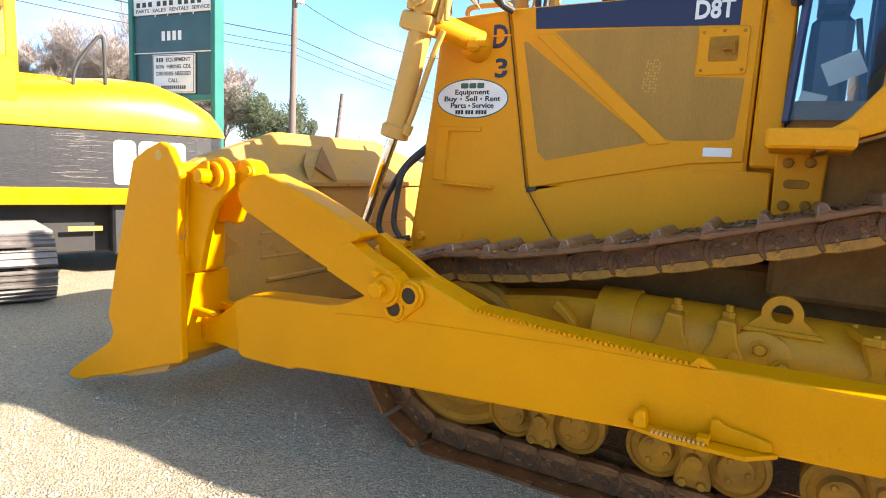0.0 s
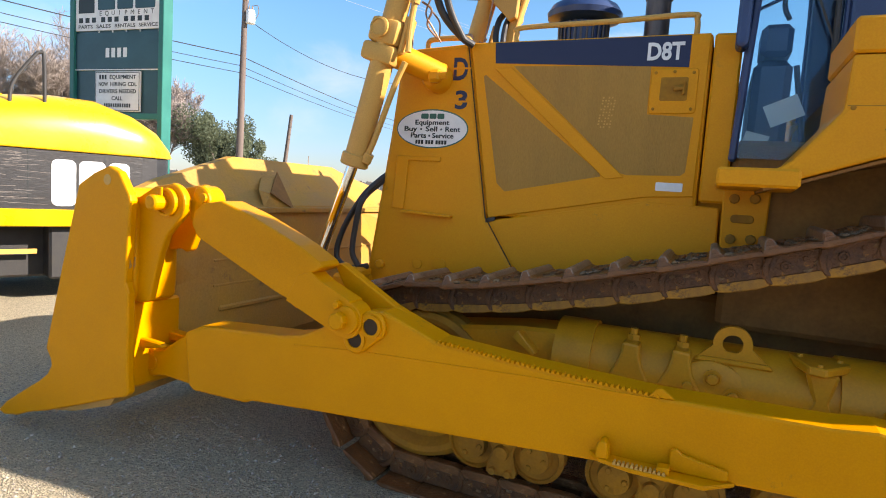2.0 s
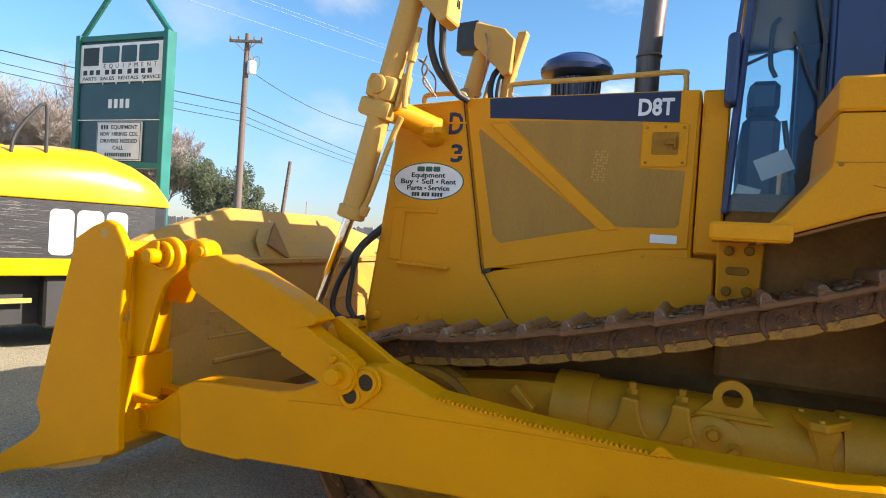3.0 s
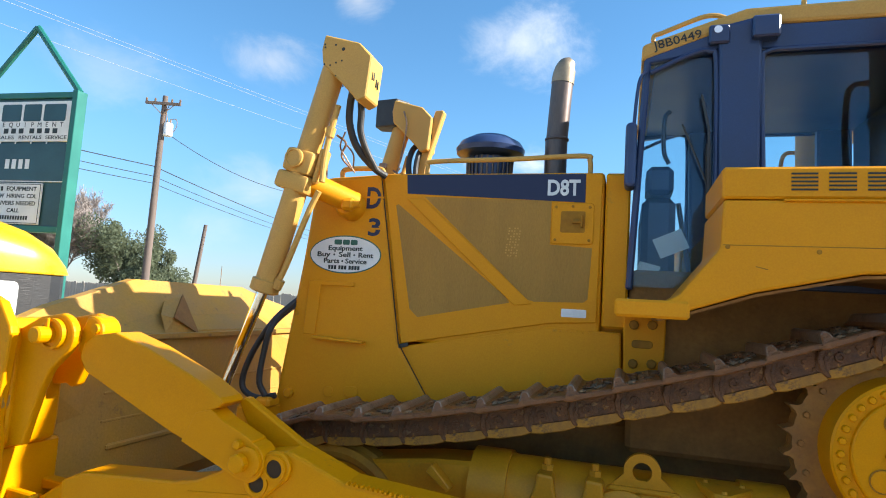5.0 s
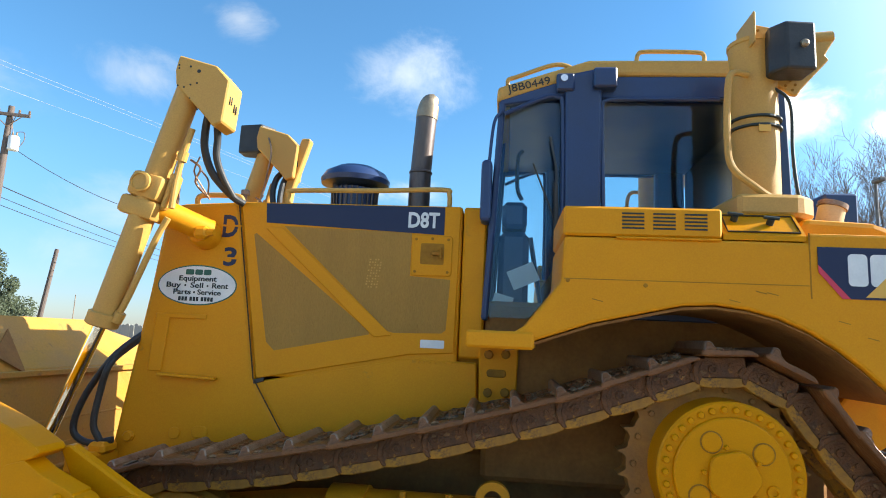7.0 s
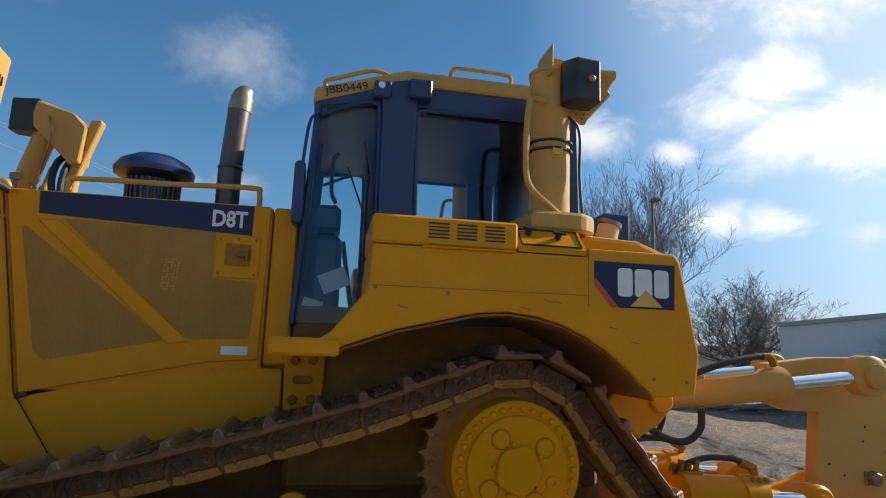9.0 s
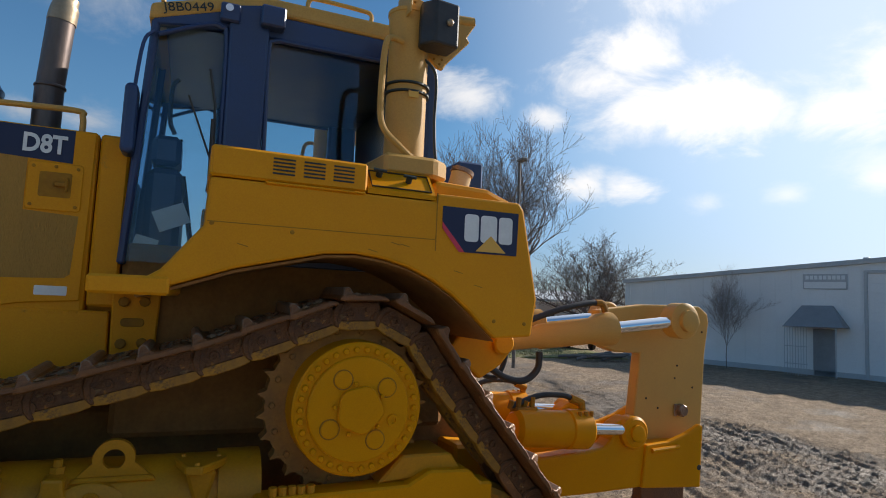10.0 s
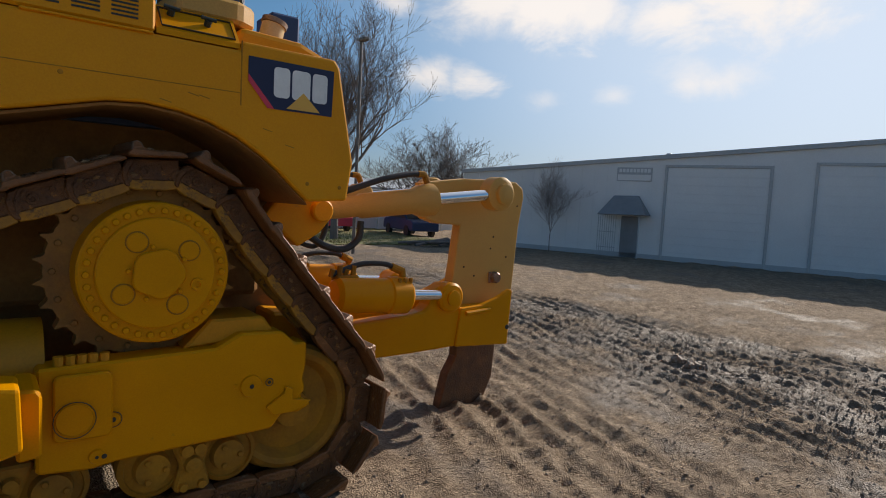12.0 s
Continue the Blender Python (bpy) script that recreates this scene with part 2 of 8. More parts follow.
M = dict(
    fresh=shade("fresh_yellow_paint", (0.72, 0.288, 0.001), 0.42, 0, (0.62, 0.240, 0.001), 0.7, 1.7, 140, 0.06, dirt=(0.36, 0.16, 0.02), dirt_amount=0.03, spec=0.14),
    dulled=shade("dust_dulled_yellow_paint", (0.66, 0.272, 0.006), 0.45, 0, (0.50, 0.205, 0.010), 0.7, 3.0, 80, 0.12, dirt=(0.32, 0.15, 0.03), dirt_amount=0.06, spec=0.3),
    faded=shade("faded_yellow_paint", (0.77, 0.312, 0.008), 0.5, 0, (0.68, 0.272, 0.007), 0.7, 1.3, 120, 0.06, dirt=(0.36, 0.19, 0.04), dirt_amount=0.03, spec=0.2),
    pale=shade("pale_yellow_paint", (0.62, 0.345, 0.080), 0.5, 0, (0.53, 0.295, 0.075), 0.7, 1.8, 120, 0.06, dirt=(0.40, 0.25, 0.10), dirt_amount=0.03, spec=0.3),
    cream=shade("sun_bleached_paint", (0.66, 0.48, 0.24), 0.5, 0, (0.56, 0.39, 0.18), 0.7, 4, 120, 0.06),
    ochre=shade("rusty_sprocket_paint", (0.46, 0.20, 0.025), 0.7, 0.1, (0.20, 0.09, 0.025), 0.8, 6, 60, 0.35, dirt=(0.12, 0.06, 0.03), dirt_amount=0.1),
    dusty=shade("dusty_and_shaded_yellow_paint", (0.50, 0.225, 0.018), 0.75, 0, (0.26, 0.12, 0.02), 0.6, 4, 50, 0.3, spec=0.2),
    bladeback=shade("scuffed_blade_paint", (0.52, 0.262, 0.028), 0.6, 0, (0.37, 0.205, 0.060), 0.7, 2.2, 60, 0.2, dirt=(0.22, 0.12, 0.05), dirt_amount=0.2, spec=0.25),
    # grime of the inner frame; also the shade colour of the blade's gusset plate
    shadowed=shade("grimy_and_shaded_brown", (0.34, 0.165, 0.05), 0.85, 0, (0.22, 0.105, 0.035), 0.6, 5, 40, 0.4, spec=0.15),
    rust=shade("muddy_track_steel", (0.27, 0.115, 0.040), 0.6, 0.1, (0.075, 0.034, 0.018), 0.8, 7, 70, 0.9, dirt=(0.40, 0.21, 0.06), dirt_amount=0.13),
    linksteel=shade("greasy_link_steel", (0.22, 0.082, 0.018), 0.55, 0.0, (0.050, 0.020, 0.008), 0.9, 9, 70, 0.8, dirt=(0.46, 0.20, 0.02), dirt_amount=0.22),
    shoesteel=shade("scraped_shoe_steel", (0.33, 0.130, 0.035), 0.45, 0.1, (0.095, 0.036, 0.012), 0.9, 6, 60, 0.9, dirt=(0.48, 0.27, 0.12), dirt_amount=0.24, stretch=(0.7, 1, 1)),
    caked=shade("dried_mud", (0.34, 0.19, 0.085), 0.9, 0, (0.10, 0.065, 0.04), 0.7, 20, 90, 0.8),
    overspray=shade("scraped_yellow_links", (0.60, 0.27, 0.010), 0.6, 0, (0.20, 0.095, 0.02), 0.8, 8, 70, 0.4, dirt=(0.10, 0.05, 0.025), dirt_amount=0.42),
    worn=shade("worn_bare_steel", (0.42, 0.29, 0.20), 0.42, 0.4, (0.13, 0.07, 0.04), 0.7, 14, 90, 0.4),
    chrome=plain("chrome_rod", (0.75, 0.76, 0.78), 0.08, 1.0),
    black=shade("black_rubber", (0.02, 0.02, 0.022), 0.5, 0, (0.035, 0.033, 0.03), 0.6, 6, 80, 0.15),
    navy=shade("dark_cab_paint", (0.022, 0.050, 0.145), 0.34, 0, (0.026, 0.046, 0.115), 0.5, 3, 120, 0.04),
    stripe=plain("navy_decal", (0.012, 0.018, 0.06), 0.4),
    white=shade("white_vinyl", (0.80, 0.81, 0.80), 0.45, 0, (0.70, 0.71, 0.70), 0.4, 5, 90, 0.02),
    seam=plain("dirty_panel_gap", (0.05, 0.03, 0.015), 0.9),
    ink=plain("dark_ink", (0.02, 0.03, 0.03), 0.5),
    green_ink=plain("green_ink", (0.03, 0.12, 0.09), 0.5),
    red=plain("red_vinyl", (0.65, 0.05, 0.09), 0.5),
    gold=plain("gold_vinyl", (0.75, 0.42, 0.08), 0.5),
    mesh=shade("punched_mesh_panel", (0.50, 0.27, 0.055), 0.65, 0.0, (0.34, 0.18, 0.04), 0.9, 3, 230, 0.8, stretch=(1, 1, 0.2), spec=0.3),
    tan=shade("heat_tanned_steel", (0.42, 0.33, 0.22), 0.4, 0.5, (0.30, 0.21, 0.13), 0.6, 6, 60, 0.1),
    steel=shade("brown_stack_steel", (0.20, 0.15, 0.12), 0.45, 0.7, (0.10, 0.08, 0.08), 0.6, 6, 60, 0.1, stretch=(1, 1, 0.3)),
    teal=shade("teal_sign_paint", (0.012, 0.16, 0.13), 0.45, 0, (0.01, 0.12, 0.10), 0.5, 2, 80, 0.05),
    darkboard=shade("dark_letter_board", (0.012, 0.05, 0.06), 0.35, 0, (0.02, 0.07, 0.08), 0.5, 2, 60, 0.1),
    wood=shade("weathered_pole_wood", (0.17, 0.13, 0.11), 0.85, 0, (0.10, 0.075, 0.065), 0.7, 4, 60, 0.4, stretch=(1, 1, 0.15)),
    bark=shade("grey_bark", (0.24, 0.20, 0.18), 0.9, 0, (0.14, 0.115, 0.10), 0.7, 3, 40, 0.3),
    twig=shade("bare_twigs", (0.34, 0.29, 0.26), 0.9, 0, (0.24, 0.20, 0.18), 0.6, 2, 30, 0.0),
    leaf=shade("evergreen_leaves", (0.105, 0.130, 0.070), 0.65, 0, (0.05, 0.066, 0.034), 0.7, 1.2, 20, 0.0),
    awning=shade("dark_awning_cloth", (0.28, 0.29, 0.30), 0.8, 0, (0.22, 0.23, 0.24), 0.6, 2, 30, 0.1),
    linewire=plain("pale_wire", (0.35, 0.36, 0.38), 0.6),
    wall=shade("painted_metal_siding", (0.78, 0.79, 0.78), 0.5, 0, (0.68, 0.69, 0.69), 0.6, 0.4, 20, 0.03),
    roof=shade("roof_trim", (0.46, 0.48, 0.49), 0.5, 0, (0.40, 0.42, 0.43), 0.5, 0.5, 20, 0.02),
    fence=shade("grey_fence_boards", (0.42, 0.38, 0.34), 0.85, 0, (0.30, 0.27, 0.24), 0.7, 2, 40, 0.2, stretch=(1, 1, 0.2)),
    exc=shade("glossy_excavator_yellow", (0.72, 0.42, 0.003), 0.3, 0, (0.64, 0.36, 0.003), 0.5, 1.5, 100, 0.03, coat=0.2),
    excband=shade("black_panel_band", (0.018, 0.018, 0.02), 0.35, 0, (0.035, 0.034, 0.034), 0.6, 2.5, 30, 0.25, stretch=(0.4, 0.4, 6)),
    excsteel=shade("grey_track_shoes", (0.22, 0.20, 0.18), 0.55, 0.4, (0.12, 0.10, 0.09), 0.6, 6, 60, 0.3),
    grass=shade("winter_grass", (0.22, 0.23, 0.06), 0.9, 0, (0.20, 0.16, 0.08), 0.6, 1.2, 20, 0.4),
    mudclod=shade("wet_mud", (0.40, 0.30, 0.205), 0.7, 0, (0.20, 0.14, 0.10), 0.8, 7, 60, 0.8),
    pebble=shade("pale_pebbles", (0.62, 0.54, 0.43), 0.85, 0, (0.24, 0.20, 0.15), 0.8, 40, 90, 0.2),
)


def glass(name, tint, rough=0.02, mixin=0.85):
    """Tinted pane: mostly clear to straight light, with a mirror sheen."""
    m = bpy.data.materials.new(name)
    m.use_nodes = True
    n, l = m.node_tree.nodes, m.node_tree.links
    out = n["Material Output"]
    tr = n.new("ShaderNodeBsdfTransparent")
    tr.inputs[0].default_value = (*tint, 1)
    gl = n.new("ShaderNodeBsdfGlossy")
    gl.inputs["Roughness"].default_value = rough
    gl.inputs["Color"].default_value = (0.60, 0.78, 1.0, 1)
    mx = n.new("ShaderNodeMixShader")
    fr = n.new("ShaderNodeFresnel")
    fr.inputs["IOR"].default_value = 1.48
    l.new(fr.outputs[0], mx.inputs[0])
    l.new(tr.outputs[0], mx.inputs[1])
    l.new(gl.outputs[0], mx.inputs[2])
    l.new(mx.outputs[0], out.inputs["Surface"])
    return m


M["glass"] = glass("tinted_cab_glass", (0.88, 0.94, 0.95))


def wz_zone(n, l, fac):
    """Coarse relief only where the yard is mud."""
    k = n.new("ShaderNodeMath")
    k.operation = 'MULTIPLY'
    k.inputs[1].default_value = 3.0
    l.new(fac, k.inputs[0])
    return k.outputs[0]


def ground_material():
    m = bpy.data.materials.new("gravel_and_mud")
    m.use_nodes = True
    n, l = m.node_tree.nodes, m.node_tree.links
    b = n["Principled BSDF"]
    geo = n.new("ShaderNodeNewGeometry")
    sep = n.new("ShaderNodeSeparateXYZ")
    l.new(geo.outputs["Position"], sep.inputs[0])

    def tex(scale, detail=6, rough=0.6):
        t = n.new("ShaderNodeTexNoise")
        t.inputs["Scale"].default_value, t.inputs["Detail"].default_value, t.inputs["Roughness"].default_value = scale, detail, rough
        l.new(geo.outputs["Position"], t.inputs["Vector"])
        return t

    def ramp(src, p0, c0, p1, c1):
        r = n.new("ShaderNodeValToRGB")
        r.color_ramp.elements[0].position, r.color_ramp.elements[1].position = p0, p1
        r.color_ramp.elements[0].color, r.color_ramp.elements[1].color = (*c0, 1), (*c1, 1)
        l.new(src, r.inputs[0])
        return r

    def mix(fac, a, c):
        x = n.new("ShaderNodeMixRGB")
        l.new(fac, x.inputs[0])
        l.new(a, x.inputs[1])
        l.new(c, x.inputs[2])
        return x

    patch, grain, lump = tex(0.6, 8, 0.65), tex(26, 6, 0.7), tex(5.0, 7, 0.7)
    vor = n.new("ShaderNodeTexVoronoi")
    vor.inputs["Scale"].default_value = 88
    l.new(geo.outputs["Position"], vor.inputs["Vector"])
    cell = n.new("ShaderNodeSeparateXYZ")
    l.new(vor.outputs["Color"], cell.inputs[0])
    gravel = ramp(cell.outputs[0], 0.1, (0.26, 0.215, 0.145), 0.95, (0.92, 0.80, 0.55))
    fines = ramp(grain.outputs["Fac"], 0.3, (0.42, 0.355, 0.24), 0.72, (0.80, 0.68, 0.46))
    stones = mix(ramp(vor.outputs["Distance"], 0.25, (0, 0, 0), 0.65, (1, 1, 1)).outputs[0], gravel.outputs[0], fines.outputs[0])
    soil = ramp(lump.outputs["Fac"], 0.34, (0.30, 0.210, 0.135), 0.66, (0.64, 0.475, 0.32))
    crumb = n.new("ShaderNodeMixRGB")
    crumb.blend_type = 'MULTIPLY'
    crumb.inputs[0].default_value = 0.8
    l.new(soil.outputs[0], crumb.inputs[1])
    l.new(ramp(grain.outputs["Fac"], 0.36, (0.42, 0.38, 0.34), 0.62, (1.25, 1.25, 1.25)).outputs[0], crumb.inputs[2])
    # the churned wet track across the lot
    across = n.new("ShaderNodeMath")
    across.operation = 'MULTIPLY_ADD'
    across.inputs[1].default_value = -0.2
    l.new(sep.outputs["Y"], across.inputs[0])
    l.new(sep.outputs["X"], across.inputs[2])
    off = n.new("ShaderNodeMath")
    off.operation = 'SUBTRACT'
    off.inputs[1].default_value = 7.4
    l.new(across.outputs[0], off.inputs[0])
    off2 = n.new("ShaderNodeMath")
    off2.operation = 'ABSOLUTE'
    l.new(off.outputs[0], off2.inputs[0])
    band = n.new("ShaderNodeMapRange")
    band.inputs["From Min"].default_value, band.inputs["From Max"].default_value, band.inputs["To Min"].default_value, band.inputs["To Max"].default_value = 0.3, 2.6, 0.14, 0.0
    l.new(off2.outputs[0], band.inputs["Value"])
    damp = n.new("ShaderNodeMath")
    damp.operation = 'ADD'
    l.new(patch.outputs["Fac"], damp.inputs[0])
    l.new(band.outputs[0], damp.inputs[1])
    wet = ramp(damp.outputs[0], 0.53, (0, 0, 0), 0.66, (1, 1, 1))
    mud = ramp(grain.outputs["Fac"], 0.3, (0.15, 0.108, 0.075), 0.8, (0.40, 0.295, 0.205))
    zone = n.new("ShaderNodeMapRange")
    zone.inputs["From Min"].default_value, zone.inputs["From Max"].default_value = -1.2, 0.8
    l.new(sep.outputs["X"], zone.inputs["Value"])
    soil2 = mix(wet.outputs[0], crumb.outputs[0], mud.outputs[0])
    final = mix(zone.outputs[0], stones.outputs[0], soil2.outputs[0])
    l.new(final.outputs[0], b.inputs["Base Color"])
    wz = n.new("ShaderNodeMath")
    wz.operation = 'MULTIPLY'
    l.new(wet.outputs[0], wz.inputs[0])
    l.new(zone.outputs[0], wz.inputs[1])
    rg = n.new("ShaderNodeMapRange")
    rg.inputs["To Min"].default_value, rg.inputs["To Max"].default_value = 0.95, 0.60
    l.new(wz.outputs[0], rg.inputs["Value"])
    l.new(rg.outputs[0], b.inputs["Roughness"])
    add = n.new("ShaderNodeMath")
    add.operation = 'ADD'
    both = n.new("ShaderNodeMath")
    both.operation = 'MULTIPLY_ADD'
    l.new(lump.outputs["Fac"], both.inputs[0])
    l.new(wz_zone(n, l, zone.outputs[0]), both.inputs[1])
    l.new(grain.outputs["Fac"], both.inputs[2])
    l.new(both.outputs[0], add.inputs[0])
    l.new(vor.outputs["Distance"], add.inputs[1])
    bp = n.new("ShaderNodeBump")
    bp.inputs["Strength"].default_value, bp.inputs["Distance"].default_value = 1.0, 0.05
    l.new(add.outputs[0], bp.inputs["Height"])
    l.new(bp.outputs[0], b.inputs["Normal"])
    return m


M["ground"] = ground_material()


# ---- mesh helpers ----
def part(name, bm, material, parent=None, label="", smooth=False):
    me = bpy.data.meshes.new(name)
    bm.normal_update()
    bm.to_mesh(me)
    bm.free()
    mats = material if isinstance(material, (list, tuple)) else [material]
    for x in mats:
        me.materials.append(x)
    if smooth:
        me.shade_smooth()
        me.set_sharp_from_angle(angle=radians(35))
    ob = new(name, me)
    ob.parent = parent
    if label:
        ob["label"] = label
    return ob


def pieces(name, bm, material, parent=None, label=""):
    """Every loose piece of bm as a part of its own."""
    left = set(bm.verts)
    while left:
        stack_v, isle = [left.pop()], []
        while stack_v:
            v = stack_v.pop()
            isle.append(v)
            for e in v.link_edges:
                w = e.other_vert(v)
                if w in left:
                    left.remove(w)
                    stack_v.append(w)
        at = {v: i for i, v in enumerate(isle)}
        faces = {f for v in isle for f in v.link_faces}
        me = bpy.data.meshes.new(name)
        me.from_pydata([tuple(v.co) for v in isle], [], [[at[v] for v in f.verts] for f in faces])
        me.materials.append(material)
        ob = new(name, me)
        ob.parent = parent
        if label:
            ob["label"] = label
    bm.free()


def ring(bm, at, r0, r1, y0, y1, seg=28):
    """A flat ring in x-z with a real hole."""
    rows = []
    for r, y in ((r0, y0), (r1, y0), (r1, y1), (r0, y1)):
        rows.append([bm.verts.new((at[0] + r * math.cos(2 * math.pi * i / seg), y, at[1] + r * math.sin(2 * math.pi * i / seg))) for i in range(seg)])
    fs = []
    for a, b in zip(rows, rows[1:] + rows[:1]):
        for i in range(seg):
            fs.append(bm.faces.new((a[i], a[(i + 1) % seg], b[(i + 1) % seg], b[i])))
    bmesh.ops.recalc_face_normals(bm, faces=fs)
    return bm


def bevelled(bm, verts, width, seg=2):
    if width > 0:
        edges = list({e for v in verts for e in v.link_edges if all(w in verts for w in e.verts)})
        sharp = [e for e in edges if len(e.link_faces) == 2 and e.calc_face_angle(0) > 0.5]
        bmesh.ops.bevel(bm, geom=sharp, offset=width, segments=seg, affect='EDGES', profile=0.5, clamp_overlap=True)


def box(bm, lo, hi, bevel=0.01, seg=1):
    c = [(a + b) / 2 for a, b in zip(lo, hi)]
    d = [abs(b - a) for a, b in zip(lo, hi)]
    r = bmesh.ops.create_cube(bm, size=1.0, matrix=Matrix.Translation(c) @ Matrix.Diagonal((*d, 1)))
    bevelled(bm, set(r["verts"]), min(bevel, min(d) * 0.4), seg)
    return bm


def prism(bm, pts, y0, y1, bevel=0.008, seg=1):
    """A slab with the outline pts in the x-z plane, from y0 to y1."""
    a = [bm.verts.new((x, y0, z)) for x, z in pts]
    b = [bm.verts.new((x, y1, z)) for x, z in pts]
    n = len(pts)
    fs = [bm.faces.new(a), bm.faces.new(b[::-1])]
    for i in range(n):
        fs.append(bm.faces.new((a[i], b[i], b[(i + 1) % n], a[(i + 1) % n])))
    bmesh.ops.recalc_face_normals(bm, faces=fs)
    bevelled(bm, set(a + b), bevel, seg)
    return bm


def slab(bm, pts, z0, z1, bevel=0.008, seg=1):
    """A slab with the outline pts in the x-y plane, from z0 to z1."""
    a = [bm.verts.new((x, y, z0)) for x, y in pts]
    b = [bm.verts.new((x, y, z1)) for x, y in pts]
    n = len(pts)
    fs = [bm.faces.new(a), bm.faces.new(b[::-1])]
    for i in range(n):
        fs.append(bm.faces.new((a[i], b[i], b[(i + 1) % n], a[(i + 1) % n])))
    bmesh.ops.recalc_face_normals(bm, faces=fs)
    bevelled(bm, set(a + b), bevel, seg)
    return bm


def rod(bm, p0, p1, r0, r1=None, seg=20, caps=True):
    p0, p1 = Vector(p0), Vector(p1)
    d = p1 - p0
    m = Matrix.Translation((p0 + p1) / 2) @ d.to_track_quat('Z', 'Y').to_matrix().to_4x4()
    bmesh.ops.create_cone(bm, cap_ends=caps, segments=seg, radius1=r0, radius2=r0 if r1 is None else r1, depth=d.length, matrix=m)
    return bm


def lathe(bm, prof, at, axis='y', seg=40, sign=1):
    """Turn a profile of (radius, offset) round an axis through at; offsets run along sign*axis."""
    rings = []
    for r, o in prof:
        ring = []
        for i in range(seg):
            a = 2 * math.pi * i / seg
            if axis == 'y':
                p = (at[0] + r * math.cos(a), at[1] + sign * o, at[2] + r * math.sin(a))
            elif axis == 'z':
                p = (at[0] + r * math.cos(a), at[1] + r * math.sin(a), at[2] + sign * o)
            else:
                p = (at[0] + sign * o, at[1] + r * math.cos(a), at[2] + r * math.sin(a))
            ring.append(bm.verts.new(p))
        rings.append(ring)
    fs = []
    for a, b in zip(rings, rings[1:]):
        for i in range(seg):
            fs.append(bm.faces.new((a[i], a[(i + 1) % seg], b[(i + 1) % seg], b[i])))
    fs.append(bm.faces.new(rings[0]))
    fs.append(bm.faces.new(rings[-1]))
    bmesh.ops.recalc_face_normals(bm, faces=fs)
    return bm


def smooth_path(pts, n=8):
    """Points of a Catmull-Rom curve through pts."""
    p = [Vector(q) for q in pts]
    p = [2 * p[0] - p[1]] + p + [2 * p[-1] - p[-2]]
    out = []
    for i in range(1, len(p) - 2):
        for k in range(n):
            t = k / n
            a, b, c, d = p[i - 1:i + 3]
            out.append(0.5 * (2 * b + (c - a) * t + (2 * a - 5 * b + 4 * c - d) * t * t + (3 * b - a - 3 * c + d) * t ** 3))
    out.append(p[-2])
    return out


def tube(bm, pts, r, seg=10, radii=None):
    """A round tube along pts."""
    pts = [Vector(p) for p in pts]
    rings, up = [], Vector((0.13, 0.31, 0.94))
    for i, p in enumerate(pts):
        d = (pts[min(i + 1, len(pts) - 1)] - pts[max(i - 1, 0)]).normalized()
        u = (up - d * up.dot(d)).normalized()
        up = u
        v = d.cross(u)
        rr = radii[i] if radii else r
        rings.append([bm.verts.new(p + rr * (math.cos(2 * math.pi * k / seg) * u + math.sin(2 * math.pi * k / seg) * v)) for k in range(seg)])
    for a, b in zip(rings, rings[1:]):
        for k in range(seg):
            bm.faces.new((a[k], a[(k + 1) % seg], b[(k + 1) % seg], b[k]))
    bm.faces.new(rings[0][::-1])
    bm.faces.new(rings[-1])
    return bm


def B():
    return bmesh.new()


def arc(cx, cz, r, a0, a1, n=8):
    return [(cx + r * math.cos(radians(a0 + (a1 - a0) * i / n)), cz + r * math.sin(radians(a0 + (a1 - a0) * i / n))) for i in range(n + 1)]


def rounded(x0, z0, x1, z1, r, n=4):
    """A rounded rectangle's outline in x-z."""
    return (arc(x1 - r, z1 - r, r, 0, 90, n) + arc(x0 + r, z1 - r, r, 90, 180, n) + arc(x0 + r, z0 + r, r, 180, 270, n) + arc(x1 - r, z0 + r, r, 270, 360, n))


def letters(text, size, material, parent, m, name="lettering", bold=0.0, width=None, align='CENTER'):
    """Raised lettering as a mesh; m places it, reading along its x, rising along its y."""
    cu = bpy.data.curves.new(name, 'FONT')
    cu.body, cu.size, cu.extrude, cu.offset = text, size, 0.0015, bold
    cu.align_x, cu.align_y = align, 'CENTER'
    cu.resolution_u = 3
    tmp = bpy.data.objects.new("tmp", cu)
    scene.collection.objects.link(tmp)
    bpy.context.view_layer.update()
    me = bpy.data.meshes.new_from_object(tmp.evaluated_get(bpy.context.evaluated_depsgraph_get()))
    bpy.data.objects.remove(tmp)
    if width:
        xs = [v.co.x for v in me.vertices]
        k = width / max(1e-6, max(xs) - min(xs))
        for v in me.vertices:
            v.co.x *= k
    me.materials.clear()
    me.materials.append(material)
    ob = new(name, me)
    ob.matrix_basis = m
    ob.parent = parent
    return ob


def on_side(x, y, z, lean=0.0):
    """A pose for writing on a side that faces -y."""
    return pose(x, y, z, 90, 0, 0) @ pose(0, 0, 0, 0, 0, lean)


# ---- bulldozer ----
dozer = tagged(new("bulldozer"), "large yellow crawler bulldozer with a wide blade, parked on gravel", "bulldozer")
dozer.empty_display_size = 0.5
HOOD_Y = 0.80


def bolt(bm, p, r=0.016, h=0.012, axis='y', sign=-1):
    lathe(bm, [(r, 0), (r, h * 0.6), (r * 0.75, h)], p, axis, 8, sign)


